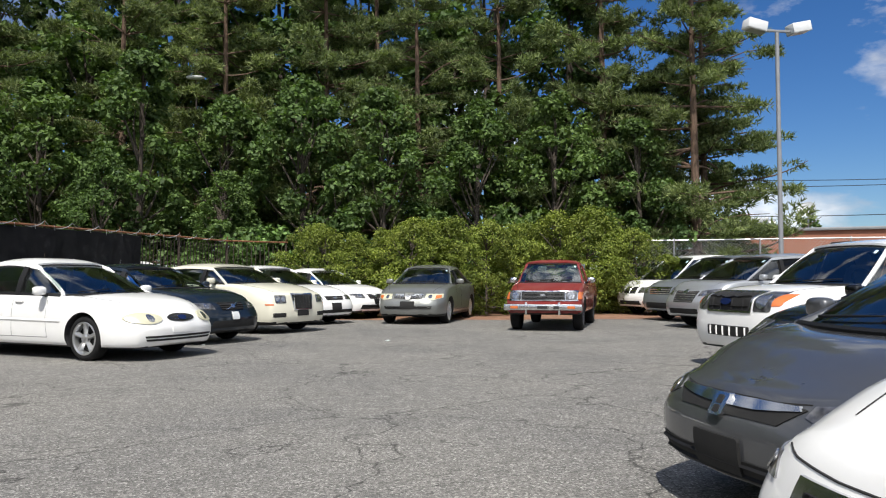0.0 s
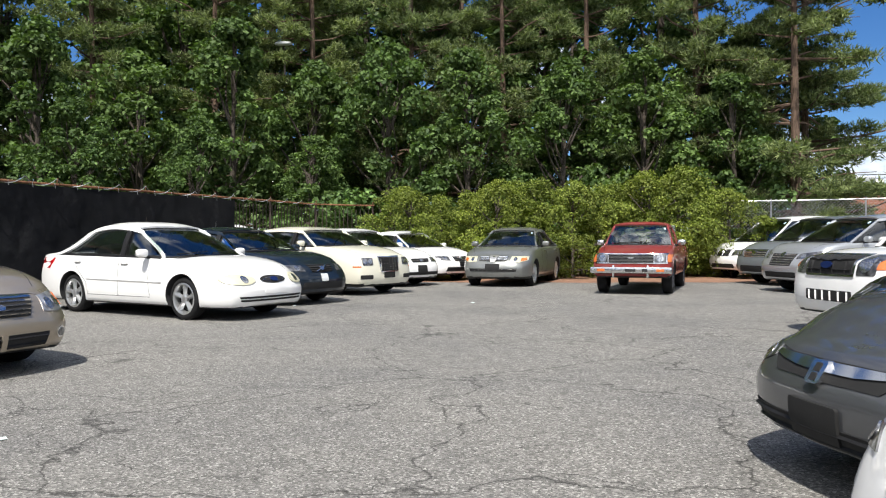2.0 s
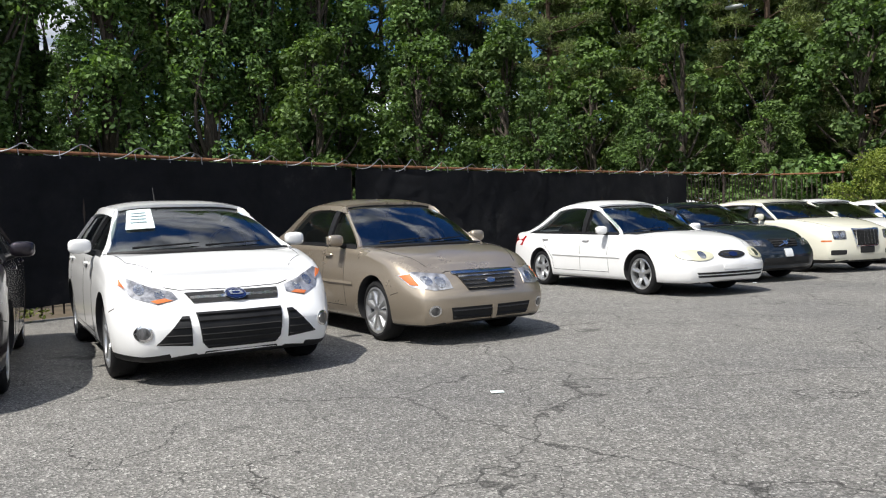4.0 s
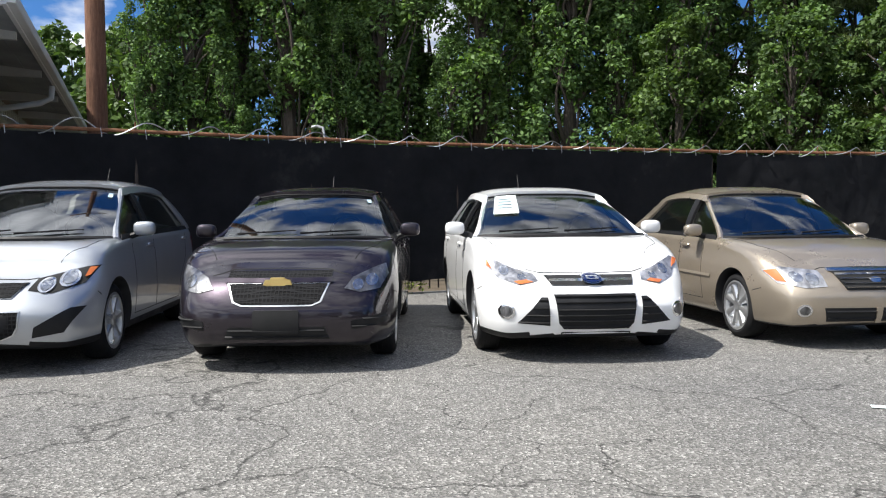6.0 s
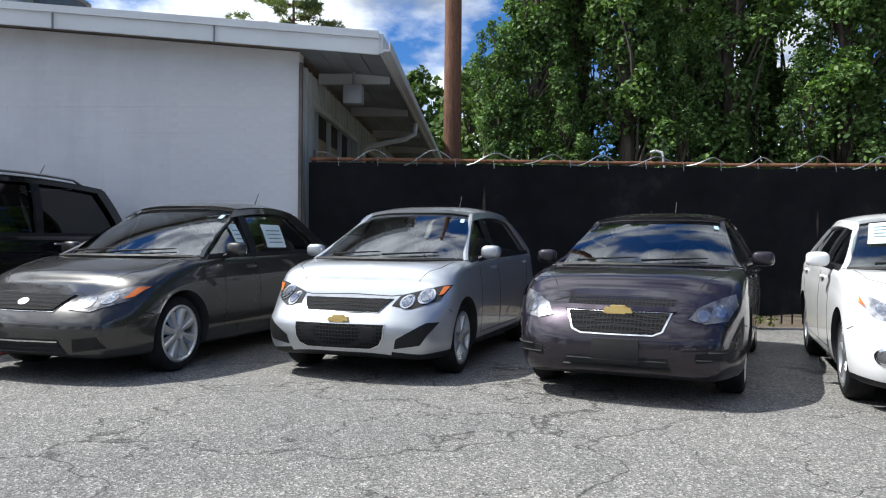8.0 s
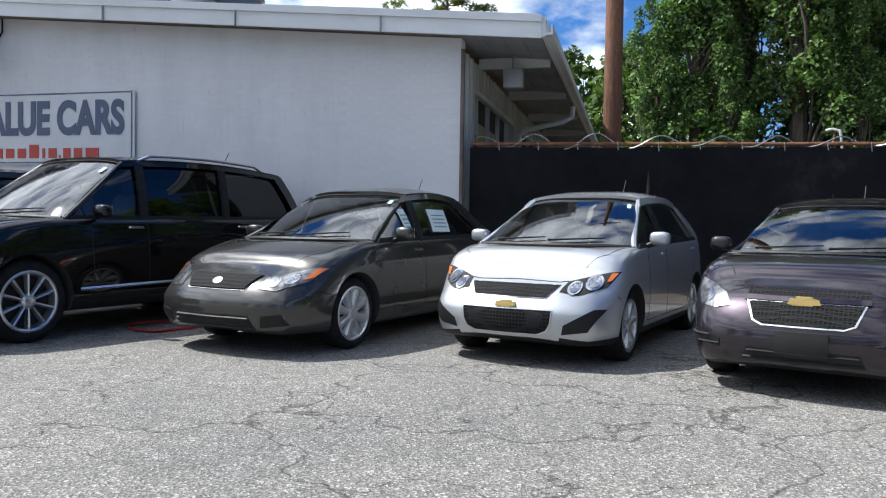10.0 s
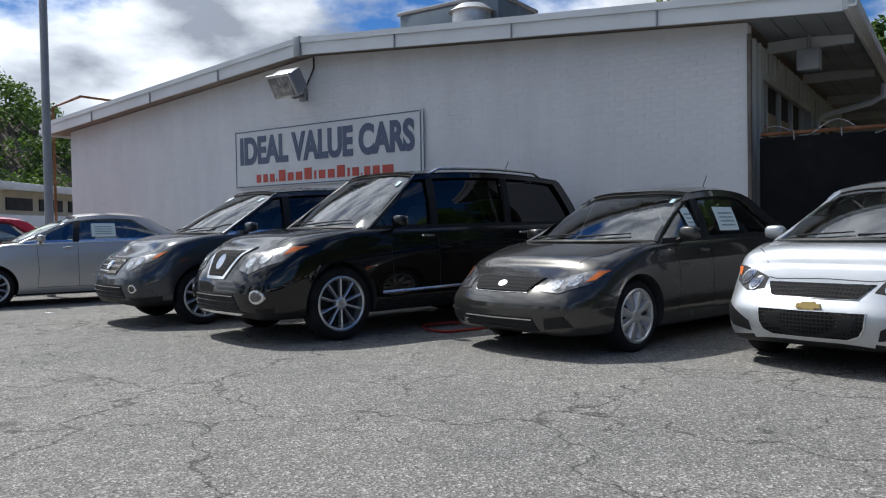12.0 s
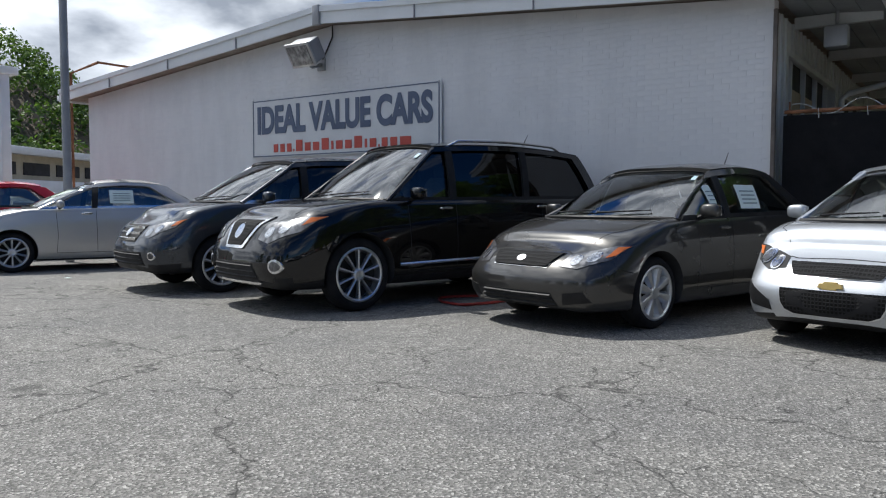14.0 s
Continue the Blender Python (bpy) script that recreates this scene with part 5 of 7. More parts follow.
park("grey_suv", suv(
    paint="slate", W=1.82, H=1.74, WB=2.62, FO=0.92, RO=0.98, R=0.355, zn=0.93, zc=1.12, zd=1.2, zt=1.16, xw=-0.1, xwt=-1.05, xrt=-3.1, xrb=-3.5, wheel="ten", front_glass=SHADED, nose=0.28, lean=0.24, glass=((-1.2, -2.3), 0.18), trim_mat=CHROME,
    face=[("grille", GAP, trapeze(0.64, 0.85, 0.3, 0.38), {"bars": 3, "bar": 0.035}), badge(0.75, 0.13, 0.1),
          ("air_intake", GAP, trapeze(0.36, 0.52, 0.55, 0.5), {"bars": 3, "bar": 0.014, "bar_mat": PLASTIC}), FOG(0.68, 0.48, 0.1),
          lamp([(0.4, 0.71), (0.58, 0.69), (0.78, 0.82), (0.84, 0.93), (0.74, 0.9), (0.42, 0.83)], [(0.52, 0.76, 0.1), (0.64, 0.8, 0.09)], [(0.74, 0.83), (0.79, 0.85), (0.83, 0.92), (0.76, 0.89)])]),
     -7.56, -8.63, -20, "dark grey compact suv with bright grille bars", "suv", size=1.05)

park("silver_sedan", sedan(
    paint="champagne", W=1.82, H=1.58, WB=2.78, FO=0.96, RO=1.08, R=0.34, zn=0.84, zc=1.08, zd=1.14, zt=1.12, xw=-0.25, xwt=-1.25, xrt=-2.5, xrb=-3.2, wheel="ten", trim_mat=CHROME, handle=CHROME, glass=((-1.3,), 0.3), sheets=[("side", (1, -1.55, -1.95))],
    face=[("grille", GAP, trapeze(0.55, 0.75, 0.5, 0.4), {"bars": 3, "bar": 0.02}), badge(0.72, 0.14, 0.1), ("air_intake", GAP, trapeze(0.3, 0.45, 0.6, 0.5)),
          lamp([(0.45, 0.66), (0.82, 0.7), (0.86, 0.82), (0.5, 0.78)], [(0.6, 0.72, 0.09)])]),
     -7.9, -13.7, -28, "pale silver sedan with a price sheet in a rear window")

park("red_sedan", sedan(
    paint="bright_red", H=1.6, zd=1.12, zt=1.1, zc=1.1, zn=0.86,
    face=[("grille", GAP, trapeze(0.6, 0.74, 0.4, 0.4)), lamp([(0.45, 0.62), (0.8, 0.66), (0.84, 0.76), (0.5, 0.74)])]),
     -8.1, -17.4, -28, "bright red sedan beyond the silver one")

# white family sedan with oval lamps
park("white_sedan", sedan(
    paint="white", W=1.855, H=1.47, WB=2.756, FO=1.02, RO=1.2, R=0.32, zn=0.7, zc=0.92, zd=0.98, zt=0.97, xw=-0.32, xwt=-1.3, xrt=-2.55, xrb=-3.45, wheel="five", nose=0.32, lean=0.12, crown=0.06, bulge=0.07, moulding=PAINTS["white"], glass=((-1.5,), 0.24), arch=0.07, trim=0.21,
    face=[("grille", GAP, oval(0, 0.6, 0.52, 0.115), {"proud": 0.008}), ("grille_ring", CHROME, oval(0, 0.6, 0.42, 0.05), {"proud": 0.012}), ("grille_core", GAP, oval(0, 0.6, 0.4, 0.04), {"proud": 0.015}), badge(0.6, 0.15, 0.065, BLUE, 0.022),
          ("air_intake", GAP, trapeze(0.285, 0.315, 0.6, 0.62), {"proud": 0.004}), ("air_intake", GAP, trapeze(0.33, 0.36, 0.62, 0.64), {"proud": 0.004}),
          ("plate_mount", PAINTS["white"], rounded(0, 0.46, 0.42, 0.13, 0.2), {"proud": 0.01}),
          lamp(oval(0.57, 0.6, 0.44, 0.15), [(0.52, 0.6, 0.1)], None, OLD_LENS, 0.016)]),
     -4.37, 12.05, -27, "white family sedan with yellowed oval headlights")

park("navy_sedan", sedan(
    paint="navy", W=1.8, H=1.43, WB=2.72, FO=0.93, RO=1.0, R=0.32, zn=0.78, zc=0.98, zd=1.02, zt=1.0, wheel="seven",
    face=[("grille", GAP, trapeze(0.6, 0.74, 0.26, 0.32), {"bars": 4, "bar": 0.012, "bar_mat": PLASTIC}), ("grille_slash", CHROME, [(-0.2, 0.61), (-0.16, 0.61), (0.2, 0.73), (0.16, 0.73)], {"proud": 0.02}), badge(0.67, 0.1, 0.07),
          ("air_intake", GAP, trapeze(0.3, 0.42, 0.55, 0.5)), ("number_plate_holder", WHITE_PAINT, rounded(0, 0.5, 0.16, 0.13, 0.2), {"proud": 0.02}),
          lamp([(0.42, 0.62), (0.78, 0.64), (0.82, 0.74), (0.44, 0.73)], [(0.56, 0.68, 0.09)])]),
     -4.15, 14.65, -29, "dark navy sedan parked between white ones")

park("cream_sedan", sedan(
    paint="cream", W=1.88, H=1.485, WB=3.05, FO=0.9, RO=1.05, R=0.36, zn=0.88, zc=1.06, zd=1.08, zt=1.06, xw=-0.35, xwt=-1.1, xrt=-2.7, xrb=-3.4, nose=0.16, lean=0.06, wheel="seven", roof=0.72, glass=((-1.3,), 0.3), drop=0.03,
    face=[("grille_frame", CHROME, trapeze(0.5, 0.84, 0.27, 0.34), {"proud": 0.02}), ("grille", GAP, trapeze(0.52, 0.82, 0.24, 0.31), {"proud": 0.026, "bars": 5, "uprights": 7, "bar": 0.016}),
          ("headlight", LENS, rounded(0.6, 0.73, 0.26, 0.17, 0.35), {"pair": True, "inner": [("lamp_bowl", BULB, oval(0.55, 0.73, 0.1, 0.1), 0.012), ("lamp_bowl", BULB, oval(0.67, 0.73, 0.1, 0.1), 0.012)]}),
          ("fog_vent", GAP, rounded(0.64, 0.4, 0.3, 0.09, 0.4), {"pair": True}), ("side_marker", AMBER, rounded(0.82, 0.62, 0.1, 0.03, 0.3), {"pair": True}), PLATE(0.46)]),
     -3.3, 17.35, -33, "cream full-size sedan with an egg-crate grille")

park("white_sedan", sedan(
    paint="white", W=1.85, H=1.49, WB=2.8, FO=1.0, RO=1.1, R=0.33, zn=0.8, zc=1.0, zd=1.02, zt=1.0, wheel="five",
    face=[("grille", GAP, trapeze(0.62, 0.72, 0.3, 0.34), {"bars": 1}), badge(0.67, 0.12, 0.05), PLATE(0.46), ("air_intake", GAP, trapeze(0.3, 0.38, 0.7, 0.66)),
          lamp([(0.42, 0.63), (0.74, 0.62), (0.8, 0.74), (0.44, 0.74)], [(0.55, 0.68, 0.09)])]),
     -2.95, 20.4, -36, "white sedan with dark lower bumper slots")

park("white_sedan", sedan(
    paint="white", W=1.8, H=1.45, WB=2.7, FO=0.95, RO=1.0, R=0.32, zn=0.78, zc=0.98, zd=1.0, zt=0.98, wheel="six",
    face=[("grille", GAP, trapeze(0.58, 0.72, 0.24, 0.3), {"bars": 2}), badge(0.66, 0.1, 0.06), ("number_plate_holder", PLASTIC, rounded(0, 0.5, 0.2, 0.14, 0.2), {"proud": 0.02}), ("air_intake", GAP, trapeze(0.3, 0.42, 0.6, 0.55), {"bars": 2, "bar_mat": PLASTIC}),
          lamp([(0.4, 0.6), (0.74, 0.62), (0.8, 0.74), (0.44, 0.73)], [(0.55, 0.67, 0.1)])]),
     -2.0, 23.0, -40, "white sedan with a small square grille")

# back row
park("grey_sedan", sedan(
    paint="grey", W=1.71, H=1.41, WB=2.535, FO=0.9, RO=1.07, R=0.305, zn=0.74, zc=0.95, zd=0.98, zt=0.96, xw=-0.25, xwt=-1.0, xrt=-2.15, xrb=-2.85, wheel="six", nose=0.28,
    face=[("grille", GAP, [(0.06, 0.6), (0.34, 0.61), (0.34, 0.72), (0.12, 0.72)], {"pair": True, "bars": 4, "bar": 0.012}), ("grille_centre", PAINTS["champagne"], trapeze(0.58, 0.73, 0.04, 0.11), {"proud": 0.02}), badge(0.67, 0.09, 0.08),
          ("bumper_slot", GAP, trapeze(0.37, 0.44, 0.55, 0.58), {"bars": 2, "bar": 0.016}), PLATE(0.46),
          lamp([(0.4, 0.6), (0.62, 0.58), (0.78, 0.63), (0.78, 0.72), (0.42, 0.72)], [(0.52, 0.655, 0.09)], [(0.64, 0.6), (0.75, 0.63), (0.74, 0.69), (0.64, 0.68)], OLD_LENS)]),
     -0.1, 20.4, -105, "dull grey sedan standing by the shrubs", group="cars along the back", size=1.07)


def pickup_extra(root, sh, tree, pt):
    s = sh.s
    bed = s["xrb"]
    part("cab_back", box((0.04, sh.half * 1.7, s["H"] - 0.95), (bed + 0.08, 0, (s["H"] + 0.85) / 2), bevel=0.01), GLASS, root)
    part("bed_floor", box((bed - sh.xr - 0.2, sh.half * 1.6, 0.03), ((bed + sh.xr) / 2, 0, s["zd"] + 0.02)), SHADE_DARK, root)
    for sd in (1, -1):
        part("bed_rail", box((bed - sh.xr - 0.1, 0.07, 0.05), ((bed + sh.xr) / 2, sd * (sh.half - 0.08), s["zd"] + 0.03), bevel=0.01), pt, root)
        part("bumper_guard", box((0.06, 0.05, 0.28), (sh.xf + 0.07, sd * 0.36, 0.5), bevel=0.015), CHROME, root)
    bp = part("front_bumper", box((0.12, sh.half * 2 + 0.02, 0.14), (sh.xf + 0.05, 0, 0.53), bevel=0.03), CHROME, root, "bright steel bumper with dull spots")
    for y, mt, w in ((0.62, AMBER, 0.16), (-0.62, AMBER, 0.16), (0.0, SHADE_DARK, 0.22), (0.3, SHADE_DARK, 0.12)):
        part("bumper_lamp" if mt is AMBER else "bumper_slot", box((0.02, w, 0.06), (sh.xf + 0.112, y, 0.53), bevel=0.004), mt, bp)
    part("wiper_arm", tube([(s["xw"] + 0.05, -0.2, s["zc"] + 0.04), (s["xw"] - 0.02, 0.2, s["zc"] + 0.09)], 0.01), PLASTIC, root)


park("red_pickup", sedan(
    paint="red", W=1.69, H=1.56, WB=2.85, FO=0.72, RO=1.1, R=0.34, zs=0.36, zn=0.92, zc=1.06, zd=1.06, zt=1.04, xw=-0.32, xwt=-0.78, xrt=-1.45, xrb=-1.55, roof=0.74, nose=0.05, tail=0.02, lean=0.03, under=0.02, drop=0.02, crown=0.02, wheel="steel", pickup=True, doors=2, glass=((), 0.12), trim=0.4, bump=0.6, mirror_mat=CHROME, trim_mat=CHROME, arch_gap=0.07,
    face=[("grille_frame", CHROME, rounded(0, 0.775, 1.5, 0.22, 0.1), {"proud": 0.012}), ("grille", GAP, rounded(0, 0.775, 0.94, 0.18, 0.1), {"proud": 0.018, "bars": 6, "bar": 0.02, "bar_mat": ALLOY}), badge(0.79, 0.16, 0.03),
          ("headlight", LENS, rounded(0.6, 0.775, 0.23, 0.165, 0.25), {"pair": True, "proud": 0.02, "inner": [("lamp_bowl", BULB, oval(0.6, 0.775, 0.15, 0.15), 0.03)]}),
          ("side_marker", AMBER, rounded(0.78, 0.775, 0.07, 0.15, 0.2), {"pair": True, "proud": 0.02})], extra=pickup_extra),
     2.88, 17.55, -107, "faded red old pickup with a bright steel bumper", "pickup", "cars along the back")

# opposite row, noses towards the lot
park("white_minivan", suv(
    paint="white", W=1.95, H=1.86, WB=3.0, FO=0.92, RO=1.0, R=0.34, zn=0.92, zc=1.1, zd=1.12, zt=1.1, xw=0.05, xwt=-0.95, xrt=-3.4, xrb=-3.8, trim=0.28, wheel="five", lean=0.18,
    face=[("grille", GAP, rounded(0, 0.78, 0.56, 0.2, 0.2), {"bars": 1, "uprights": 1, "bar": 0.03}), lamp([(0.4, 0.7), (0.78, 0.72), (0.84, 0.88), (0.42, 0.87)], [(0.52, 0.79, 0.11)]), ("air_intake", GAP, trapeze(0.34, 0.46, 0.55, 0.5)), FOG(0.68, 0.42)]),
     7.3, 24.2, -160, "white minivan with a cross-bar grille", "minivan", "cars along the far side")
park("grey_minivan", suv(
    paint="blue_grey", W=1.95, H=1.77, WB=3.0, FO=0.92, RO=1.0, R=0.35, zn=0.96, zc=1.12, zd=1.14, zt=1.1, xw=-0.05, xwt=-0.95, xrt=-3.4, xrb=-3.8, trim=0.28, nose=0.16, lean=0.1,
    face=[("grille", GAP, trapeze(0.72, 0.92, 0.42, 0.45), {"bars": 4, "bar": 0.03}), badge(0.84, 0.16, 0.08), lamp([(0.5, 0.74), (0.82, 0.74), (0.86, 0.92), (0.5, 0.92)], [(0.6, 0.83, 0.12), (0.74, 0.83, 0.1)]), ("air_intake", GAP, trapeze(0.34, 0.5, 0.6, 0.55))]),
     7.25, 21.0, -161, "grey crossover with a wide square grille", "suv", "cars along the far side")
park("silver_minivan", suv(
    paint="silver", W=1.9, H=1.7, WB=2.78, FO=0.94, RO=1.0, R=0.36, zn=0.94, zc=1.1, zd=1.14, zt=1.12, xw=0.0, xwt=-1.0, xrt=-3.0, xrb=-3.5, trim=0.28, lean=0.24,
    face=[("grille", GAP, trapeze(0.6, 0.86, 0.34, 0.4), {"bars": 5, "bar": 0.018}), badge(0.83, 0.15, 0.1), lamp([(0.44, 0.74), (0.8, 0.78), (0.86, 0.92), (0.46, 0.86)], [(0.58, 0.8, 0.1)]), ("air_intake", GAP, trapeze(0.34, 0.46, 0.5, 0.5))]),
     6.9, 18.0, -162, "silver crossover with a slatted grille", "suv", "cars along the far side")
park("white_suv", suv(
    paint="white", W=1.81, H=1.64, WB=2.62, FO=0.88, RO=0.95, R=0.36, zn=0.955, zc=1.06, zd=1.12, zt=1.1, xw=-0.25, xwt=-0.95, xrt=-3.1, xrb=-3.45, nose=0.14, lean=0.06, drop=0.03, rack=2, crown=0.03, trim=0.3,
    face=[("grille_frame", CHROME, rounded(0, 0.86, 0.84, 0.26, 0.15), {"proud": 0.014}), ("grille", GAP, rounded(0, 0.86, 0.78, 0.21, 0.15), {"proud": 0.02, "bars": 2, "uprights": 4, "bar": 0.03, "bar_mat": PLASTIC}), badge(0.86, 0.19, 0.08, BLUE, 0.05),
          ("headlight", LENS, rounded(0.56, 0.87, 0.24, 0.24, 0.2), {"pair": True, "inner": [("lamp_bowl", BULB, oval(0.55, 0.87, 0.15, 0.17), 0.014)]}),
          ("turn_signal", AMBER, rounded(0.725, 0.89, 0.09, 0.14, 0.2), {"pair": True, "proud": 0.008}),
          ("air_intake", GAP, rounded(0, 0.5, 0.8, 0.13, 0.3), {"uprights": 6, "bar": 0.025, "bar_mat": PAINTS["white"]})]),
     4.72, 9.95, -165, "white boxy suv with a dark bar grille and amber signals", "suv", "cars along the far side")
park("black_sedan", sedan(
    paint="black", W=1.83, H=1.45, WB=2.73, FO=0.95, RO=1.05, R=0.33, zn=0.74, zc=0.94,
    face=[("grille", PLASTIC, trapeze(0.56, 0.76, 0.42, 0.4), {"bars": 3, "bar": 0.022}), badge(0.67, 0.17, 0.07, BLUE, 0.03), lamp([(0.48, 0.64), (0.8, 0.66), (0.82, 0.77), (0.5, 0.76)], [(0.6, 0.7, 0.09)]), ("air_intake", GAP, trapeze(0.3, 0.42, 0.5, 0.5))]),
     4.05, 6.95, -166, "black sedan with a barred grille", group="cars along the far side")
park("charcoal_sedan", sedan(
    paint="charcoal", W=1.755, H=1.435, WB=2.7, FO=0.9, RO=0.9, R=0.31, zn=0.665, zc=0.88, zd=0.98, zt=0.98, xw=-0.02, xwt=-1.1, xrt=-2.3, xrb=-3.05, nose=0.31, lean=0.13, bulge=-0.05, drop=0.012, crown=0.035, trim=0.2, lip=[(0.04, 0.618), (0.3, 0.615), (0.46, 0.625)],
    face=[("grille", GAP, [(-0.36, 0.525), (0.36, 0.525), (0.46, 0.6), (0.4, 0.612), (-0.4, 0.612), (-0.46, 0.6)], {"proud": 0.006}), ("grille_trim", CHROME, [(-0.44, 0.59), (-0.2, 0.565), (0.2, 0.565), (0.44, 0.59), (0.42, 0.609), (-0.42, 0.609)], {"proud": 0.014}), ("badge", CHROME, rounded(0, 0.555, 0.1, 0.095, 0.35), {"proud": 0.032, "skirt": 0.03, "inner": [("badge_field", GAP, rounded(-0.0, 0.572, 0.035, 0.035, 0.3), 0.036), ("badge_field", GAP, rounded(0.0, 0.532, 0.035, 0.03, 0.3), 0.036)]}), PLATE(0.35),
          ("air_intake", GAP, [(-0.56, 0.25), (0.56, 0.25), (0.62, 0.34), (-0.62, 0.34)], {"bars": 2, "bar_mat": PLASTIC}),
          lamp([(0.47, 0.575), (0.6, 0.53), (0.72, 0.54), (0.78, 0.62), (0.7, 0.645), (0.48, 0.62)], [(0.57, 0.58, 0.07), (0.67, 0.59, 0.07)])]),
     2.33, 3.99, -167, "charcoal compact sedan with a bright grille bar and plate holder", group="cars along the far side")
park("white_sedan", sedan(
    paint="white", W=1.85, H=1.46, WB=2.77, FO=0.98, RO=1.0, R=0.33, zn=0.79, zc=0.96, zd=1.06, zt=1.04, xw=-0.1, nose=0.2, lean=0.1, drop=0.02, crown=0.03, lip=[(0.04, 0.7), (0.4, 0.7), (0.6, 0.71), (0.68, 0.725)],
    face=[("grille_frame", CHROME, [(-0.36, 0.34), (0.36, 0.34), (0.55, 0.6), (0.53, 0.68), (-0.53, 0.68), (-0.55, 0.6)], {"proud": 0.01}), ("grille", HONEYCOMB, [(-0.33, 0.37), (0.33, 0.37), (0.5, 0.59), (0.48, 0.65), (-0.48, 0.65), (-0.5, 0.59)], {"proud": 0.018}), badge(0.62, 0.13, 0.1),
          lamp([(0.66, 0.64), (0.78, 0.64), (0.83, 0.72), (0.7, 0.7)], [(0.74, 0.67, 0.045)]), ("air_intake", GAP, trapeze(0.26, 0.31, 0.6, 0.6))]),
     1.97, 1.7, -168, "white sedan with a dark mesh grille", group="cars along the far side")

# ---- trees and shrubs ----
def leaf_quads(rng, centres, radii, per, size, flat=0.0, squash=0.8):
    """Leaves round clump centres: pointed blades, turned every way but mostly facing up and out."""
    n = len(centres)
    c, r = np.repeat(centres, per, 0), np.repeat(radii, per)
    d = rng.normal(size=(n * per, 3))
    d[:, 2] += 0.4
    d /= np.linalg.norm(d, axis=1, keepdims=True)
    p = c + d * (r * rng.uniform(0.35, 1.0, n * per) ** 0.6)[:, None] * np.array([1, 1, squash])
    nrm = d * 0.7 + rng.normal(size=d.shape) * 0.6 + np.array([0, 0, 0.55 + flat])
    nrm /= np.linalg.norm(nrm, axis=1, keepdims=True)
    t = np.cross(nrm, rng.normal(size=d.shape))
    t /= np.linalg.norm(t, axis=1, keepdims=True)
    b = np.cross(nrm, t)
    s = (size * rng.uniform(0.65, 1.35, n * per))[:, None]
    v = np.stack([p - t * s * 0.5, p + b * s * 0.32 + nrm * s * 0.05, p + t * s * 0.55 - nrm * s * 0.1, p - b * s * 0.32 + nrm * s * 0.05], 1)
    return v.reshape(-1, 3), np.arange(n * per * 4).reshape(-1, 4)


def needle_tufts(rng, centres, ways, per, length, width):
    n = len(centres) * per
    c = np.repeat(centres, per, 0)
    d = np.repeat(ways, per, 0) * 0.8 + rng.normal(size=(n, 3)) * 0.62
    d[:, 2] += 0.12
    d /= np.linalg.norm(d, axis=1, keepdims=True)
    s = np.cross(d, rng.normal(size=(n, 3)))
    s /= np.linalg.norm(s, axis=1, keepdims=True)
    l = (length * rng.uniform(0.6, 1.25, n))[:, None]
    v = np.stack([c - s * width, c + s * width, c + d * l], 1)
    return v.reshape(-1, 3), np.arange(n * 3).reshape(-1, 3)


def limb(rng, start, end, r0, r1, bend=0.25, n=6):
    a, b = np.array(start, float), np.array(end, float)
    side = rng.normal(size=3) * np.linalg.norm(b - a) * bend * 0.3
    pts = [tuple(a + (b - a) * t + side * math.sin(math.pi * t)) for t in np.linspace(0, 1, n)]
    return pts, [r0 + (r1 - r0) * t for t in np.linspace(0, 1, n)]


def tree(name, mesh_trunk, mesh_crown, label, category):
    root = thing(name, label, category)
    for nm, me in (("trunk", mesh_trunk), ("crown", mesh_crown)):
        ob = new(nm, me)
        ob.parent = root
    return root


def broadleaf(seed, height, spread, base, clumps, per, leaf, material, draped=False):
    rng = np.random.default_rng(seed)
    bm = bmesh.new()
    lean = rng.normal(size=2) * 0.04 * height
    add_tube(bm, [(lean[0] * t * t, lean[1] * t * t, height * 0.9 * t - 0.2) for t in np.linspace(0, 1, 9)], [0.022 * height * (1 - 0.85 * t) for t in np.linspace(0, 1, 9)], 8)
    centres, radii = [], []
    for k in range(clumps):
        f = rng.uniform(0, 1)
        z = base + (height - base) * f
        prof = math.sin(math.pi * min(1, (0.18 + 0.82 * f))) ** 0.6 if not draped else (1.0 - 0.55 * f ** 2.2) * (0.75 + 0.25 * math.sin(9 * f + seed))
        a = rng.uniform(0, 2 * math.pi)
        lobe = 0.72 + (0.45 if draped else 0.3) * math.sin(3 * a + seed) * math.cos(1.3 * z / spread * (1.0 if draped else 1.7) + seed)
        rad = spread * prof * lobe * rng.uniform(0.45, 1.0) ** 0.5
        c = np.array([lean[0] * f * f + rad * math.cos(a), lean[1] * f * f + rad * math.sin(a), z])
        centres.append(c)
        radii.append(rng.uniform(0.35, 1.0) * spread * 0.25)
        if k % 4 == 0:
            s = max(0.1, f - 0.18) * 0.9
            pts, rs = limb(rng, (lean[0] * s * s, lean[1] * s * s, height * s), c, 0.007 * height, 0.012)
            add_tube(bm, pts, rs, 5)
    trunk = finish("trunk", bm, BARK)
    v, f = leaf_quads(rng, np.array(centres), np.array(radii), per, leaf, squash=1.15 if draped else 0.75)
    return trunk, raw_mesh("crown", v, f, material)


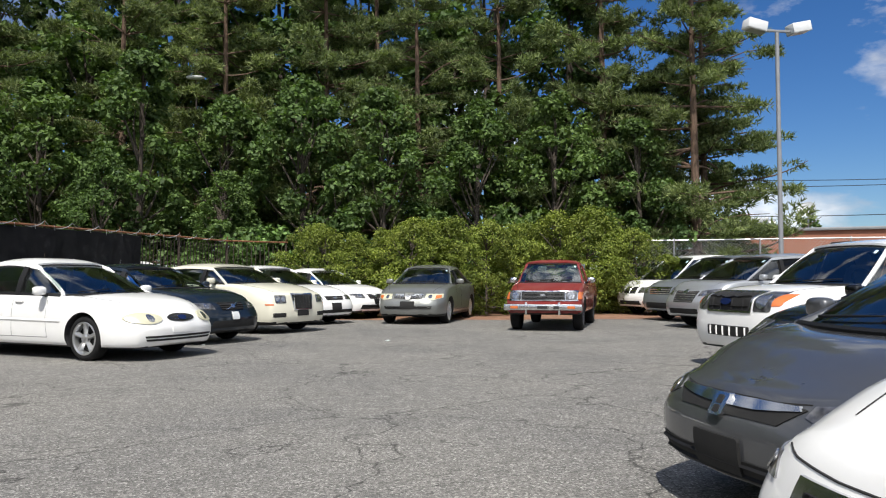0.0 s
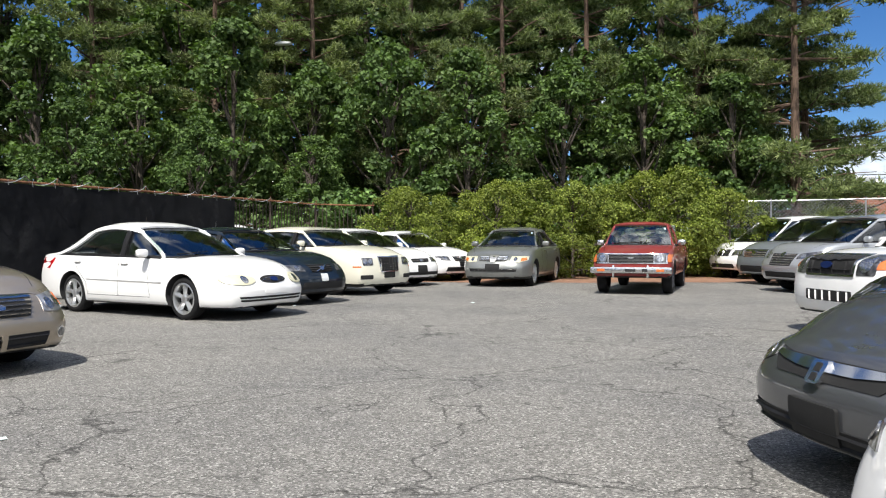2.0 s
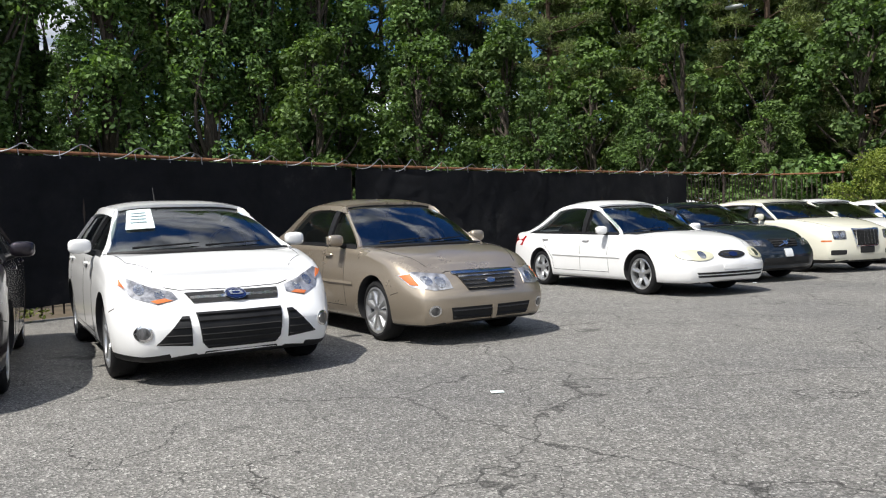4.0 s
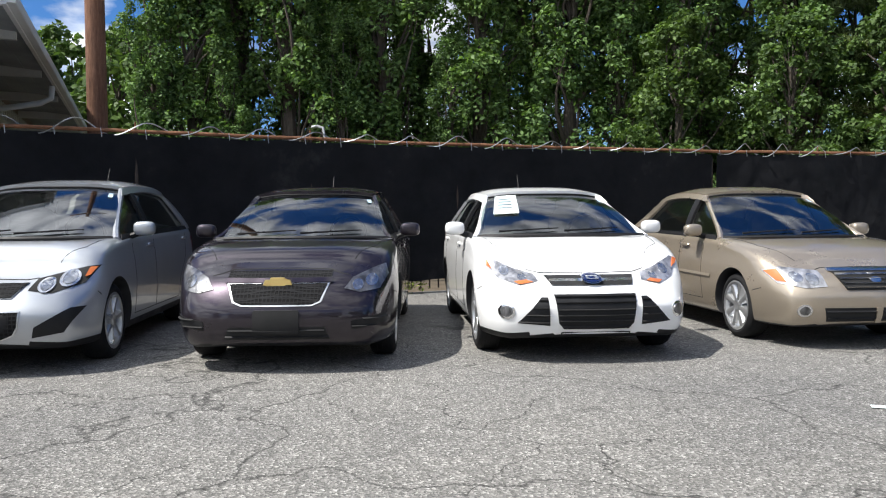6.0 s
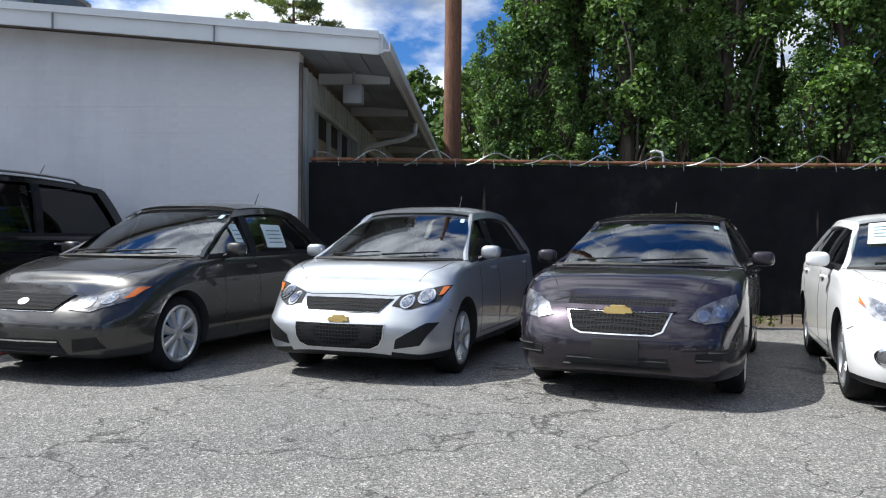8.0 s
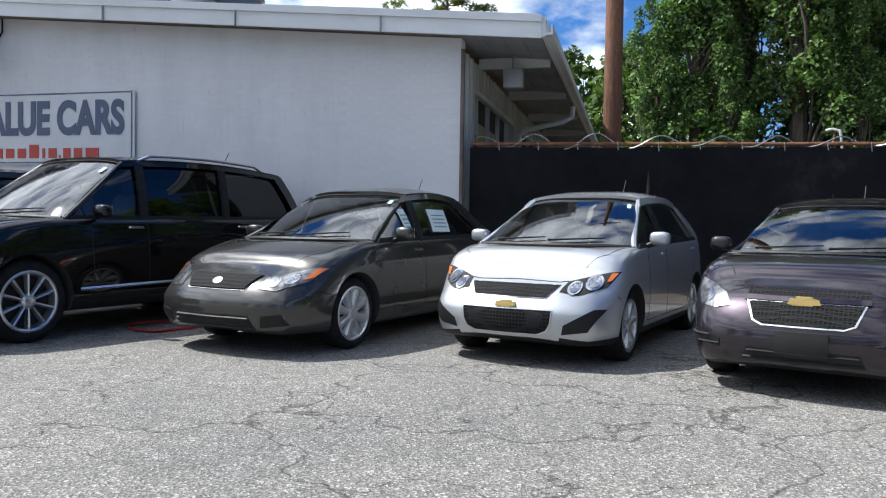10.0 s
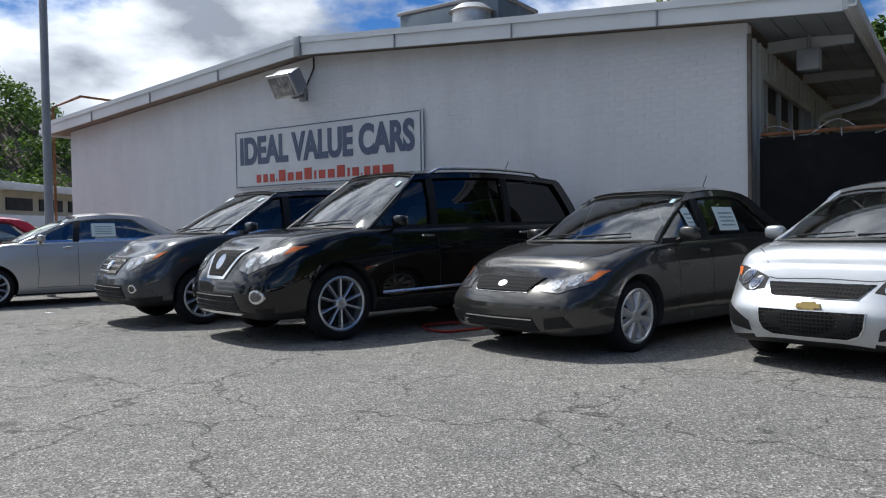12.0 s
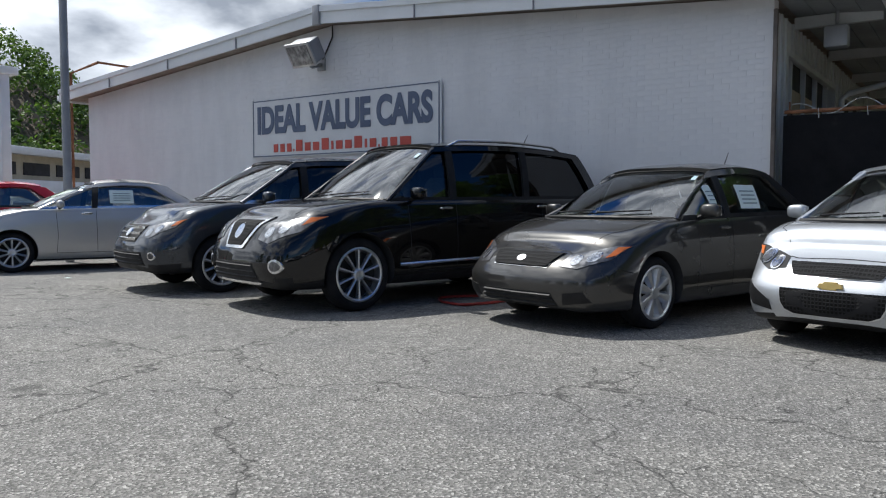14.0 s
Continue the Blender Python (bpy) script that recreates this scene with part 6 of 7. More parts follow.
def pine(seed, height, spread, base, whorls, per):
    rng = np.random.default_rng(seed)
    bm = bmesh.new()
    add_tube(bm, [(0.1 * math.sin(3 * t), 0.1 * math.cos(2 * t), height * t - 0.2) for t in np.linspace(0, 1, 10)], [0.2 * (1 - 0.92 * t) + 0.01 for t in np.linspace(0, 1, 10)], 8)
    cs, ws = [], []
    for w in range(whorls):
        f = (w + rng.uniform(-0.3, 0.3)) / whorls
        z0 = base + (height - base) * max(0, f)
        reach = spread * (1 - max(0, f)) ** 0.7 * rng.uniform(0.6, 1.08) + 0.4
        for k in range(rng.integers(4, 7)):
            a = rng.uniform(0, 2 * math.pi)
            L = reach * rng.uniform(0.65, 1.1)
            tip = np.array([L * math.cos(a), L * math.sin(a), z0 + L * rng.uniform(-0.15, 0.3)])
            pts, rs = limb(rng, (0, 0, z0), tip, 0.05 * (1 - f) + 0.02, 0.01, 0.2)
            add_tube(bm, pts, rs, 5)
            # flat pads of twigs along the outer part
            for j in range(int(2 + L * 1.4)):
                t = rng.uniform(0.36, 1.02)
                o = np.array(pts[0]) * (1 - t) + tip * t + rng.normal(size=3) * np.array([0.22, 0.22, 0.06]) * L * 0.3
                pad = (0.26 + L * 0.075) * rng.uniform(0.65, 1.2)
                m = 24
                q = rng.normal(size=(m, 3))
                q *= (rng.uniform(0.15, 1.0, m) ** 0.5 / np.linalg.norm(q, axis=1))[:, None]
                q *= np.array([pad, pad, pad * 0.42])
                cs.append(o + q)
                wd = np.tile([math.cos(a) * 0.3, math.sin(a) * 0.3, 0.35], (m, 1)) + q / pad * 0.9
                ws.append(wd / (np.linalg.norm(wd, axis=1, keepdims=True) + 1e-6))
    trunk = finish("trunk", bm, PINE_BARK)
    v, f = needle_tufts(rng, np.concatenate(cs), np.concatenate(ws), per, 0.25, 0.026)
    return trunk, raw_mesh("crown", v, f, NEEDLE)


def plant(sources, places, group):
    """Set out copies: the first of each kind is the built one, moved to its place."""
    used = set()
    for k, x, y, turn, size in places:
        m = pose(x, y, 0, 0, 0, turn) @ Matrix.Scale(size, 4)
        if k not in used:
            used.add(k)
            sources[k].matrix_basis = m
            tagged(sources[k], group=group)
        else:
            c = copy_thing(sources[k], Matrix())
            c.matrix_basis = m


def woods():
    rng = random.Random(5)
    pines = [tree("pine_tree", *pine(10 + i, 17, 4.3, 1.2 + i * 1.1, 19, 6), "tall pine with layered needle pads", "pine tree") for i in range(3)]
    places = []
    for i, (x, y, s) in enumerate([(10.2, 28.5, 0.98), (11.4, 31.0, 0.95), (7.4, 31.5, 1.05), (3.2, 32.5, 1.0), (-0.2, 31.4, 0.92), (-4.2, 33.0, 1.05), (-8.2, 31.8, 1.0), (-12.5, 32.6, 1.05), (-16.6, 29.6, 0.95), (-20.6, 27.2, 1.0), (-2.2, 36, 1.15), (-10.2, 37, 1.15), (-25.5, 29, 1.1), (-39.5, -6.3, 1.0)]):
        places.append((i % 3, x, y, rng.uniform(0, 360), s))
    plant(pines, places, "pines behind the lot")
    broad = [tree("broadleaf_tree", *broadleaf(30 + i, 9.5, 3.0, 1.0, 95, 118, 0.2, BROADLEAF), "leafy green tree under the pines", "tree") for i in range(3)]
    places = []
    for i, (x, y, s) in enumerate([(8.2, 28.4, 0.72), (5.0, 29.2, 0.85), (2.0, 28.8, 0.8), (-1.4, 28.4, 0.85), (-4.4, 28.8, 0.9), (-7.4, 28.4, 0.8), (-10.2, 28.0, 0.95), (-13.4, 27.4, 0.85), (-16.2, 25.4, 0.9), (-19.0, 23.2, 0.85), (-14.0, 24.0, 0.6), (-10.5, 25.4, 0.55), (-7.0, 26.6, 0.5),
                                   (-21.6, 20.6, 0.9), (1.5, 34.0, 1.3), (-6.4, 35.0, 1.35), (-14.6, 34.2, 1.35), (-21.8, 31.0, 1.4), (9.0, 34.5, 1.1), (-3.0, 40.0, 1.9), (-12.0, 40.0, 1.9), (-20.0, 37.0, 1.9), (-31.0, 12.6, 1.15), (-27.4, 21.4, 1.2), (6.8, 36.0, 1.5), (3.4, 38.5, 1.9), (-7.6, 39.0, 1.9), (-16.4, 38.0, 1.9), (10.6, 33.0, 1.05)]):
        places.append((i % 3, x, y, rng.uniform(0, 360), s))
    plant(broad, places, "broadleaf trees behind the fence")
    vines = [tree("vine_clad_tree", *broadleaf(50 + i, 16, 3.1, 0.6, 175, 112, 0.19, VINE, True), "tall tree wrapped in hanging green vines", "tree") for i in range(3)]
    places = []
    for i, (x, y, s) in enumerate([(-29.6, 4.6, 0.9), (-28.4, 8.0, 1.0), (-28.0, 11.6, 1.02), (-26.6, 15.0, 1.0), (-25.0, 18.2, 1.04), (-23.0, 22.0, 1.0), (-20.0, 25.4, 0.98), (-33.5, 6.0, 1.1), (-33.0, 10.4, 1.15), (-31.4, 14.8, 1.15), (-29.6, 19.6, 1.15), (-27.0, 24.4, 1.15), (-27.4, 9.6, 0.55), (-26.0, 13.4, 0.5), (-28.6, 5.6, 0.5), (-24.2, 20.0, 0.9), (-36.0, 13.0, 1.25), (-34.0, 20.0, 1.25), (-30.6, 6.8, 0.98), (-29.4, 3.4, 0.6), (-25.5, 26.0, 1.1), (-22.0, 27.6, 1.05)]):
        places.append((i % 3, x, y, rng.uniform(0, 360), s))
    plant(vines, places, "vine-clad trees behind the fence")
    far = [tree("distant_tree", *broadleaf(70 + i, 13, 4.5, 1.0, 90, 48, 0.5, BROADLEAF), "distant round-headed green tree", "tree") for i in range(2)]
    # last eleven, from (30, 22) on: never in view, added to darken car reflections
    places = [(i % 2, x, y, rng.uniform(0, 360), s) for i, (x, y, s) in enumerate([(-52, 3.4, 1.0), (-56, -1.0, 0.95), (-60, 0.8, 1.1), (-50, 6.2, 1.05), (-62, -6, 1.0), (30, 72, 0.55), (36, 70, 0.5), (26, 76, 0.6), (45, 66, 0.5), (-66, 4, 1.1), (30, 22, 0.8), (34, 12, 0.9), (33, 3, 0.85), (35, -6, 0.95), (32, -15, 0.85), (28, -24, 0.9), (21, -31, 0.85), (13, -36, 0.9), (38, 30, 0.8), (40, 7, 1.0), (39, -11, 1.0)])]
    plant(far, places, "distant trees")
    shrubs = [tree("shrub", *broadleaf(90 + i, 3.1, 1.75, 0.1, 95, 140, 0.072, SHRUB), "dense yellow-green shrub along the lot's edge", "shrub") for i in range(3)]
    places = []
    for i in range(1, 15):
        x = -4.6 + i * 0.83
        y = 25.3 + 0.5 * math.sin(i * 2.1) - (0.6 if 4 < i < 9 else 0)
        s = [0.86, 0.92, 0.9, 0.82, 0.88, 0.95, 0.94, 0.98, 0.92, 0.9, 0.95, 1.04, 1.08, 0.98, 0.85][i]
        places.append((i % 3, x, y, rng.uniform(0, 360), s))
    plant(shrubs, places, "shrubs along the back")
    # wooded hill far beyond the building
    r2 = np.random.default_rng(7)
    bm = bmesh.new()
    hill = lambda x, y: max(0.0, 27 * math.exp(-((x + 62) / 34) ** 2 - ((y + 128) / 26) ** 2))
    add_grid(bm, [[(x, y, hill(x, y) - 0.3) for x in range(-150, 31, 9)] for y in range(-200, -69, 9)])
    tagged(part("far_hill", bm, SOIL), "far hillside covered with trees", "hill", kind="structure")
    pts = []
    while len(pts) < 650:
        x, y = r2.uniform(-120, 0), r2.uniform(-150, -84)
        z = hill(x, y)
        if z > 2:
            pts.append((x, y, z + r2.uniform(0.5, 4.0)))
    v, f = leaf_quads(r2, np.array(pts), r2.uniform(1.6, 3.2, len(pts)), 105, 0.62)
    wood = new("far_woods", raw_mesh("far_woods", v, f, BROADLEAF))
    tagged(wood, "distant green woods on the hill", "woods", kind="stuff")


woods()


def undergrowth():
    """Weeds, vines and saplings at the foot of the trees."""
    rng = np.random.default_rng(17)
    c, r = [], []
    line = [(-27.0, 3.0), (-25.6, 9.0), (-23.4, 15.0), (-19.4, 20.0), (-13.6, 23.4), (-7.4, 25.6), (-4.5, 27.2), (1.0, 27.4), (9.0, 26.9)]
    for (x0, y0), (x1, y1) in zip(line, line[1:]):
        for k in range(60):
            t = rng.uniform()
            h = rng.uniform(0.2, 2.6) * rng.uniform(0.5, 1.2)
            c.append((x0 + (x1 - x0) * t + rng.normal() * 0.7, y0 + (y1 - y0) * t + rng.normal() * 0.7, h))
            r.append(rng.uniform(0.35, 0.75))
    v, f = leaf_quads(rng, np.array(c), np.array(r), 55, 0.195)
    tagged(new("undergrowth", raw_mesh("undergrowth", v, f, VINE)), "tangled green undergrowth below the trees", "undergrowth", kind="stuff")
    c, r = [], []
    for k in range(70):
        p, nrm = fence_at(rng.uniform(1.0, FENCE_END))
        c.append((p.x + rng.normal() * 0.08 + nrm.x * 0.1, p.y + rng.normal() * 0.2, 0.08))
        r.append(rng.uniform(0.08, 0.2))
    v, f = leaf_quads(rng, np.array(c), np.array(r), 26, 0.07)
    tagged(new("fence_weeds", raw_mesh("fence_weeds", v, f, SHRUB)), "low weeds at the foot of the fence", "weeds", kind="stuff")


undergrowth()

# ---- fence, poles and small things ----
OLD_IRON = worn("old_iron", (0.06, 0.045, 0.036), 0.8, 0.2, vary=0.4, scale=6.0)


def fence():
    root = thing("fence", "steel picket fence hung with black privacy cloth", "fence", kind="structure")
    n = 11
    cuts = [SCREEN_END * k / n for k in range(n + 1)]
    for i, (a, b) in enumerate(zip(cuts, cuts[1:])):
        gap = 0.0 if i not in (6,) else 0.13
        rows = []
        for j in range(9):
            z = 0.2 + (2.32 - 0.2) * j / 8
            row = []
            for k in range(13):
                s = a - 0.01 + gap + (b - a + 0.02 - gap) * k / 12
                p, nr = fence_at(s)
                w = 0.02 * noise.noise((s * 2.3, z * 1.4, 0)) + 0.035 * noise.noise((s * 0.7, z * 0.6, 4)) - 0.02 * math.sin(math.pi * j / 8)
                row.append((p.x + nr.x * (0.05 + w), p.y + nr.y * (0.05 + w), z + (0.03 * noise.noise((s * 1.9, 7, 0)) if j in (0, 8) else 0)))
            rows.append(row)
        bm = bmesh.new()
        add_grid(bm, rows)
        bmesh.ops.solidify(bm, geom=bm.faces[:], thickness=0.006)
        part("cloth_panel", bm, SCREEN, root, "black privacy cloth with faint folds")
    bar = finish("picket", box((0.02, 0.02, 2.2), (0, 0, 1.16)), OLD_IRON)
    k = 0
    s = 0.1
    while s < FENCE_END:
        p, nr = fence_at(s)
        ob = new("picket", bar)
        ob.parent, ob.location = root, (p.x - nr.x * 0.03, p.y - nr.y * 0.03, 0)
        s += 0.15
    for s in [0.06 + 2.42 * i for i in range(13)]:
        p, nr = fence_at(min(s, FENCE_END - 0.05))
        part("post", tube([(p.x, p.y, -0.1), (p.x, p.y, 2.4)], 0.032, 10), GALVANISED if 21 < s < 23 else OLD_IRON, root)
        part("wire_arm", tube([(p.x, p.y, 2.4), (p.x + nr.x * 0.02, p.y + nr.y * 0.02, 2.5)], 0.012, 6), RUST, root)
    for z, r in ((2.37, 0.026), (0.22, 0.016)):
        pts = []
        for i in range(90):
            p, nr = fence_at(FENCE_END * i / 89)
            pts.append((p.x + nr.x * 0.02, p.y + nr.y * 0.02, z + 0.012 * noise.noise((i * 0.3, z, 0))))
        part("top_rail" if z > 1 else "bottom_rail", tube(pts, r, 8), RUST, root, "rusted pipe rail")
    # loose barbed wire waving along the top, with short tie ends
    pts = []
    for i in range(700):
        s = 0.1 + (FENCE_END - 2.5) * i / 699
        p, nr = fence_at(s)
        ph = s * 2 * math.pi / 0.8 + 1.3 * noise.noise((s * 0.5, 0, 0))
        amp = 0.105 * (0.55 + 0.7 * abs(noise.noise((s * 0.33, 5, 0))) * 1.5)
        pts.append((p.x + nr.x * (0.05 + 0.1 * math.cos(ph)), p.y + nr.y * (0.05 + 0.1 * math.cos(ph)), 2.405 + amp * math.sin(ph)))
    part("barbed_wire", tube(pts, 0.0085, 5), GALVANISED, root, "loose wavy wire along the top")
    for i in range(44):
        s = 0.4 + i * 0.55
        p, nr = fence_at(min(s, FENCE_END - 0.1))
        part("tie_wire", tube([(p.x + nr.x * 0.06, p.y + nr.y * 0.06, 2.4), (p.x + nr.x * 0.07, p.y + nr.y * 0.07 + 0.01, 2.28 + 0.04 * noise.noise((s, 1, 1)))], 0.006, 4), GALVANISED, root)


fence()


def chain_fence():
    root = thing("chain_link_fence", "galvanised chain-link fence behind the parked vans", "fence", kind="structure")
    a, b, h = Vector((6.0, 27.0, 0)), Vector((22.0, 22.6, 0)), 2.45
    d, L = (b - a).normalized(), (b - a).length
    v, f = [], []
    side = d.cross(Vector((0, 0, 1)))
    for sgn in (1, -1):
        s = -h
        while s < L + h:
            p0, p1 = (s, 0.05), (s + sgn * h, h)
            q = []
            for t in np.linspace(0, 1, 2):
                x = p0[0] + (p1[0] - p0[0]) * t
                q.append((x, p0[1] + (p1[1] - p0[1]) * t))
            lo, hi = (0, L)
            (x0, z0), (x1, z1) = q
            if max(x0, x1) > lo and min(x0, x1) < hi:
                def at(x):
                    return z0 + (z1 - z0) * (x - x0) / (x1 - x0)
                xa, xb = max(lo, min(x0, x1)), min(hi, max(x0, x1))
                for w in (0.004,):
                    i = len(v)
                    for x, z, o in ((xa, at(xa), -w), (xa, at(xa), w), (xb, at(xb), w), (xb, at(xb), -w)):
                        p = a + d * x
                        v.append((p.x, p.y, z + o))
                    f.append((i, i + 1, i + 2, i + 3))
            s += 0.11
    ob = new("wire_mesh", raw_mesh("wire_mesh", np.array(v), np.array(f), GALVANISED))
    ob.parent = root
    tagged(ob, kind="stuff")
    for k in range(7):
        p = a + d * (L * k / 6)
        part("post", tube([(p.x, p.y, -0.1), (p.x, p.y, h + 0.06)], 0.03, 8), GALVANISED, root)
    part("top_rail", tube([(a.x, a.y, h), (b.x, b.y, h)], 0.022, 8), GALVANISED, root)


chain_fence()


def lamp_post():
    root = thing("street_lamp", "grey parking-lot lamp post with two box heads", "lamp post", pose(10.75, 22.8, 0, 0, 0, 8))
    part("base", tube([(0, 0, -0.05), (0, 0, 0.6)], 0.28, 16), WHITE_BRICK, root, "concrete footing")
    part("pole", tube([(0, 0, 0.5), (0, 0, 8.55)], [0.075, 0.06], 14), GREY_STEEL, root)
    part("arm", box((1.5, 0.07, 0.07), (0, 0, 8.6), bevel=0.01), GREY_STEEL, root)
    for sd in (1, -1):
        hd = part("lamp_head", box((0.62, 0.42, 0.3), (sd * 0.72, 0, 8.72), Matrix.Rotation(sd * radians(-12), 4, "Y"), 0.03), WHITE_PAINT, root, "white box lamp head")
        part("lens", box((0.5, 0.34, 0.02), (sd * 0.69, 0, 8.56), Matrix.Rotation(sd * radians(-12), 4, "Y")), GALVANISED, hd)


lamp_post()


def poles():
    root = thing("utility_pole", "brown weathered wooden utility pole", "utility pole", pose(-14.0, 0.7, 0))
    part("pole", tube([(0, 0, -0.1), (0.02, 0, 6), (0.05, 0, 12)], [0.17, 0.15, 0.11], 14), TIMBER, root)
    part("crossarm", box((0.1, 2.2, 0.12), (0.05, 0, 11.2), bevel=0.01), TIMBER, root)
    root = thing("flag_pole", "plain grey steel lamp pole", "pole", pose(-9.48, -14.35, 0))
    part("pole", tube([(0, 0, -0.05), (0, 0, 9.0)], [0.085, 0.07], 12), GREY_STEEL, root)
    root = thing("street_light", "far street light on a curved arm", "street light", pose(-9.1, 31.0, 0))
    part("pole", tube([(-0.5, 1.9, -0.1), (-0.5, 1.9, 8.0), (-0.4, 1.5, 8.9), (-0.05, 0.2, 9.26)], 0.045, 8), OLD_TRIM, root)
    part("lamp_head", pebble((0.75, 0.3, 0.16), (0.0, 0, 9.28), 0.8), WHITE_PAINT, root)
    for x, y, z in ((-26.2, 35.6, 8.1), (-26.2, 8.2, 4.45)):
        root = thing("street_light", "far street light on a curved arm", "street light", pose(x, y, 0))
        part("pole", tube([(1.2, 0, -0.1), (1.2, 0, z - 0.6), (1.0, 0, z - 0.15), (0.3, 0, z)], 0.045, 8), GREY_STEEL, root)
        part("lamp_head", pebble((0.42, 0.2, 0.1), (0.0, 0, z), 0.8), WHITE_PAINT, root)
    # wires far off by the brick building
    for z0, z1, y in ((7.4, 7.1, 46), (6.9, 6.9, 46), (4.9, 5.2, 44)):
        w = thing("overhead_wire", "thin dark overhead cable", "cable")
        pts = [(8 + 30 * t, y - 5 * t, z0 + (z1 - z0) * t - 0.5 * math.sin(math.pi * t)) for t in np.linspace(0, 1, 16)]
        part("cable", tube(pts, 0.022, 5), GAP, w)
    w = thing("utility_pole", "dark utility pole by the brick building", "utility pole", pose(26.6, 37.6, 0))
    part("pole", tube([(0, 0, -0.1), (0, 0, 5.9)], 0.14, 10), TIMBER, w)
    part("transformer", tube([(0.2, -0.15, 4.4), (0.2, -0.15, 5.5)], 0.25, 12), GREY_STEEL, w)


poles()


def brick_building():
    root = thing("brick_building", "low flat-roofed red brick building beyond the fence", "building", pose(17.0, 41.8, 0, 0, 0, -22))
    part("wall", box((34, 12, 3.65), (17, 6, 1.825)), RED_BRICK, root)
    part("coping", box((34.3, 12.3, 0.16), (17, 6, 3.72), bevel=0.02), GREY_STEEL, root)
    u = part("roof_unit", box((1.7, 1.3, 0.75), (1.1, 2.2, 4.15), bevel=0.04), GALVANISED, root, "grey rooftop air unit")
    part("unit_hood", tube([(1.9, 2.0, 4.1), (2.3, 2.0, 4.1)], 0.35, 14), GALVANISED, u)
    d = bmesh.new()
    lathe(d, [(0.0, 0.0), (0.2, 0.03), (0.38, 0.1), (0.5, 0.2)], 20)
    bmesh.ops.transform(d, matrix=Matrix.Translation((3.9, 1.0, 4.75)) @ Matrix.Rotation(radians(150), 4, "Z") @ Matrix.Rotation(radians(30), 4, "X"), verts=d.verts)
    ds = part("satellite_dish", d, WHITE_PAINT, root)
    part("mast", tube([(3.9, 1.0, 3.7), (3.9, 1.0, 4.7)], 0.04, 8), GREY_STEEL, ds)


brick_building()


def far_buildings():
    root = thing("tan_shed", "long low tan shed with a white metal roof", "building", pose(-18.6, -30.2, 0, 0, 0, 25))
    part("wall", box((26, 8, 3.2), (0, -4, 1.6)), worn("tan_siding", (0.45, 0.4, 0.3), 0.7), root)
    part("roof", box((27, 9, 0.3), (0, -3.9, 3.45), Matrix.Rotation(radians(-3), 4, "X"), 0.02), WHITE_PAINT, root, "white corrugated metal roof")
    for k in range(9):
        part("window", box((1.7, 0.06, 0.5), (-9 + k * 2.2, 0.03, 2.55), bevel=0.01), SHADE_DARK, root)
    part("awning", box((22, 0.5, 0.9), (0, 0.25, 1.65), bevel=0.02), WHITE_PAINT, root)
    c = thing("canopy_post", "white square canopy post", "post", pose(-12.1, -21.0, 0))
    part("post", box((0.26, 0.26, 4.7), (0, 0, 2.35), bevel=0.02), WHITE_PAINT, c)
    part("cap", box((0.7, 0.4, 0.22), (0, 0, 4.75), bevel=0.02), WHITE_PAINT, c)
    p = thing("rusty_pipe_frame", "rust-red steel pipe frame beside the building", "pipe frame", GABLE)
    part("pipe", tube([(-17.5, 0.3, -0.05), (-17.5, 0.3, 4.6), (-16.2, 0.3, 4.75)], 0.035, 8), RUST, p)
    part("pipe", tube([(-16.2, 0.3, 4.75), (-15.9, 1.6, 4.7)], 0.03, 8), RUST, p)
    part("pipe", tube([(-15.9, 1.6, 4.75), (-15.9, 1.6, 3.9)], 0.03, 8), RUST, p)
    v = thing("white_van", "white van roof seen beyond the fence", "van", pose(-10.35, 24.6, 0, 0, 0, -30), "cars parked along the fence")
    part("body", pebble((4.6, 1.8, 1.48), (0, 0, 1.02), 0.35, None, 10, 20), PAINTS["white"], v)
    part("side_window", box((2.6, 1.83, 0.38), (0.1, 0, 1.4), bevel=0.05), TINTED, v)
    for x in (-1.4, 1.4):
        for y in (-0.8, 0.8):
            t = new("wheel", wheel_meshes(0.32, "five")[0])
            t.parent, t.location = v, (x, y, 0.32)
            t.rotation_euler = (0, 0, 0 if y > 0 else math.pi)
            r = new("rim", wheel_meshes(0.32, "five")[1])
            r.parent = t


far_buildings()


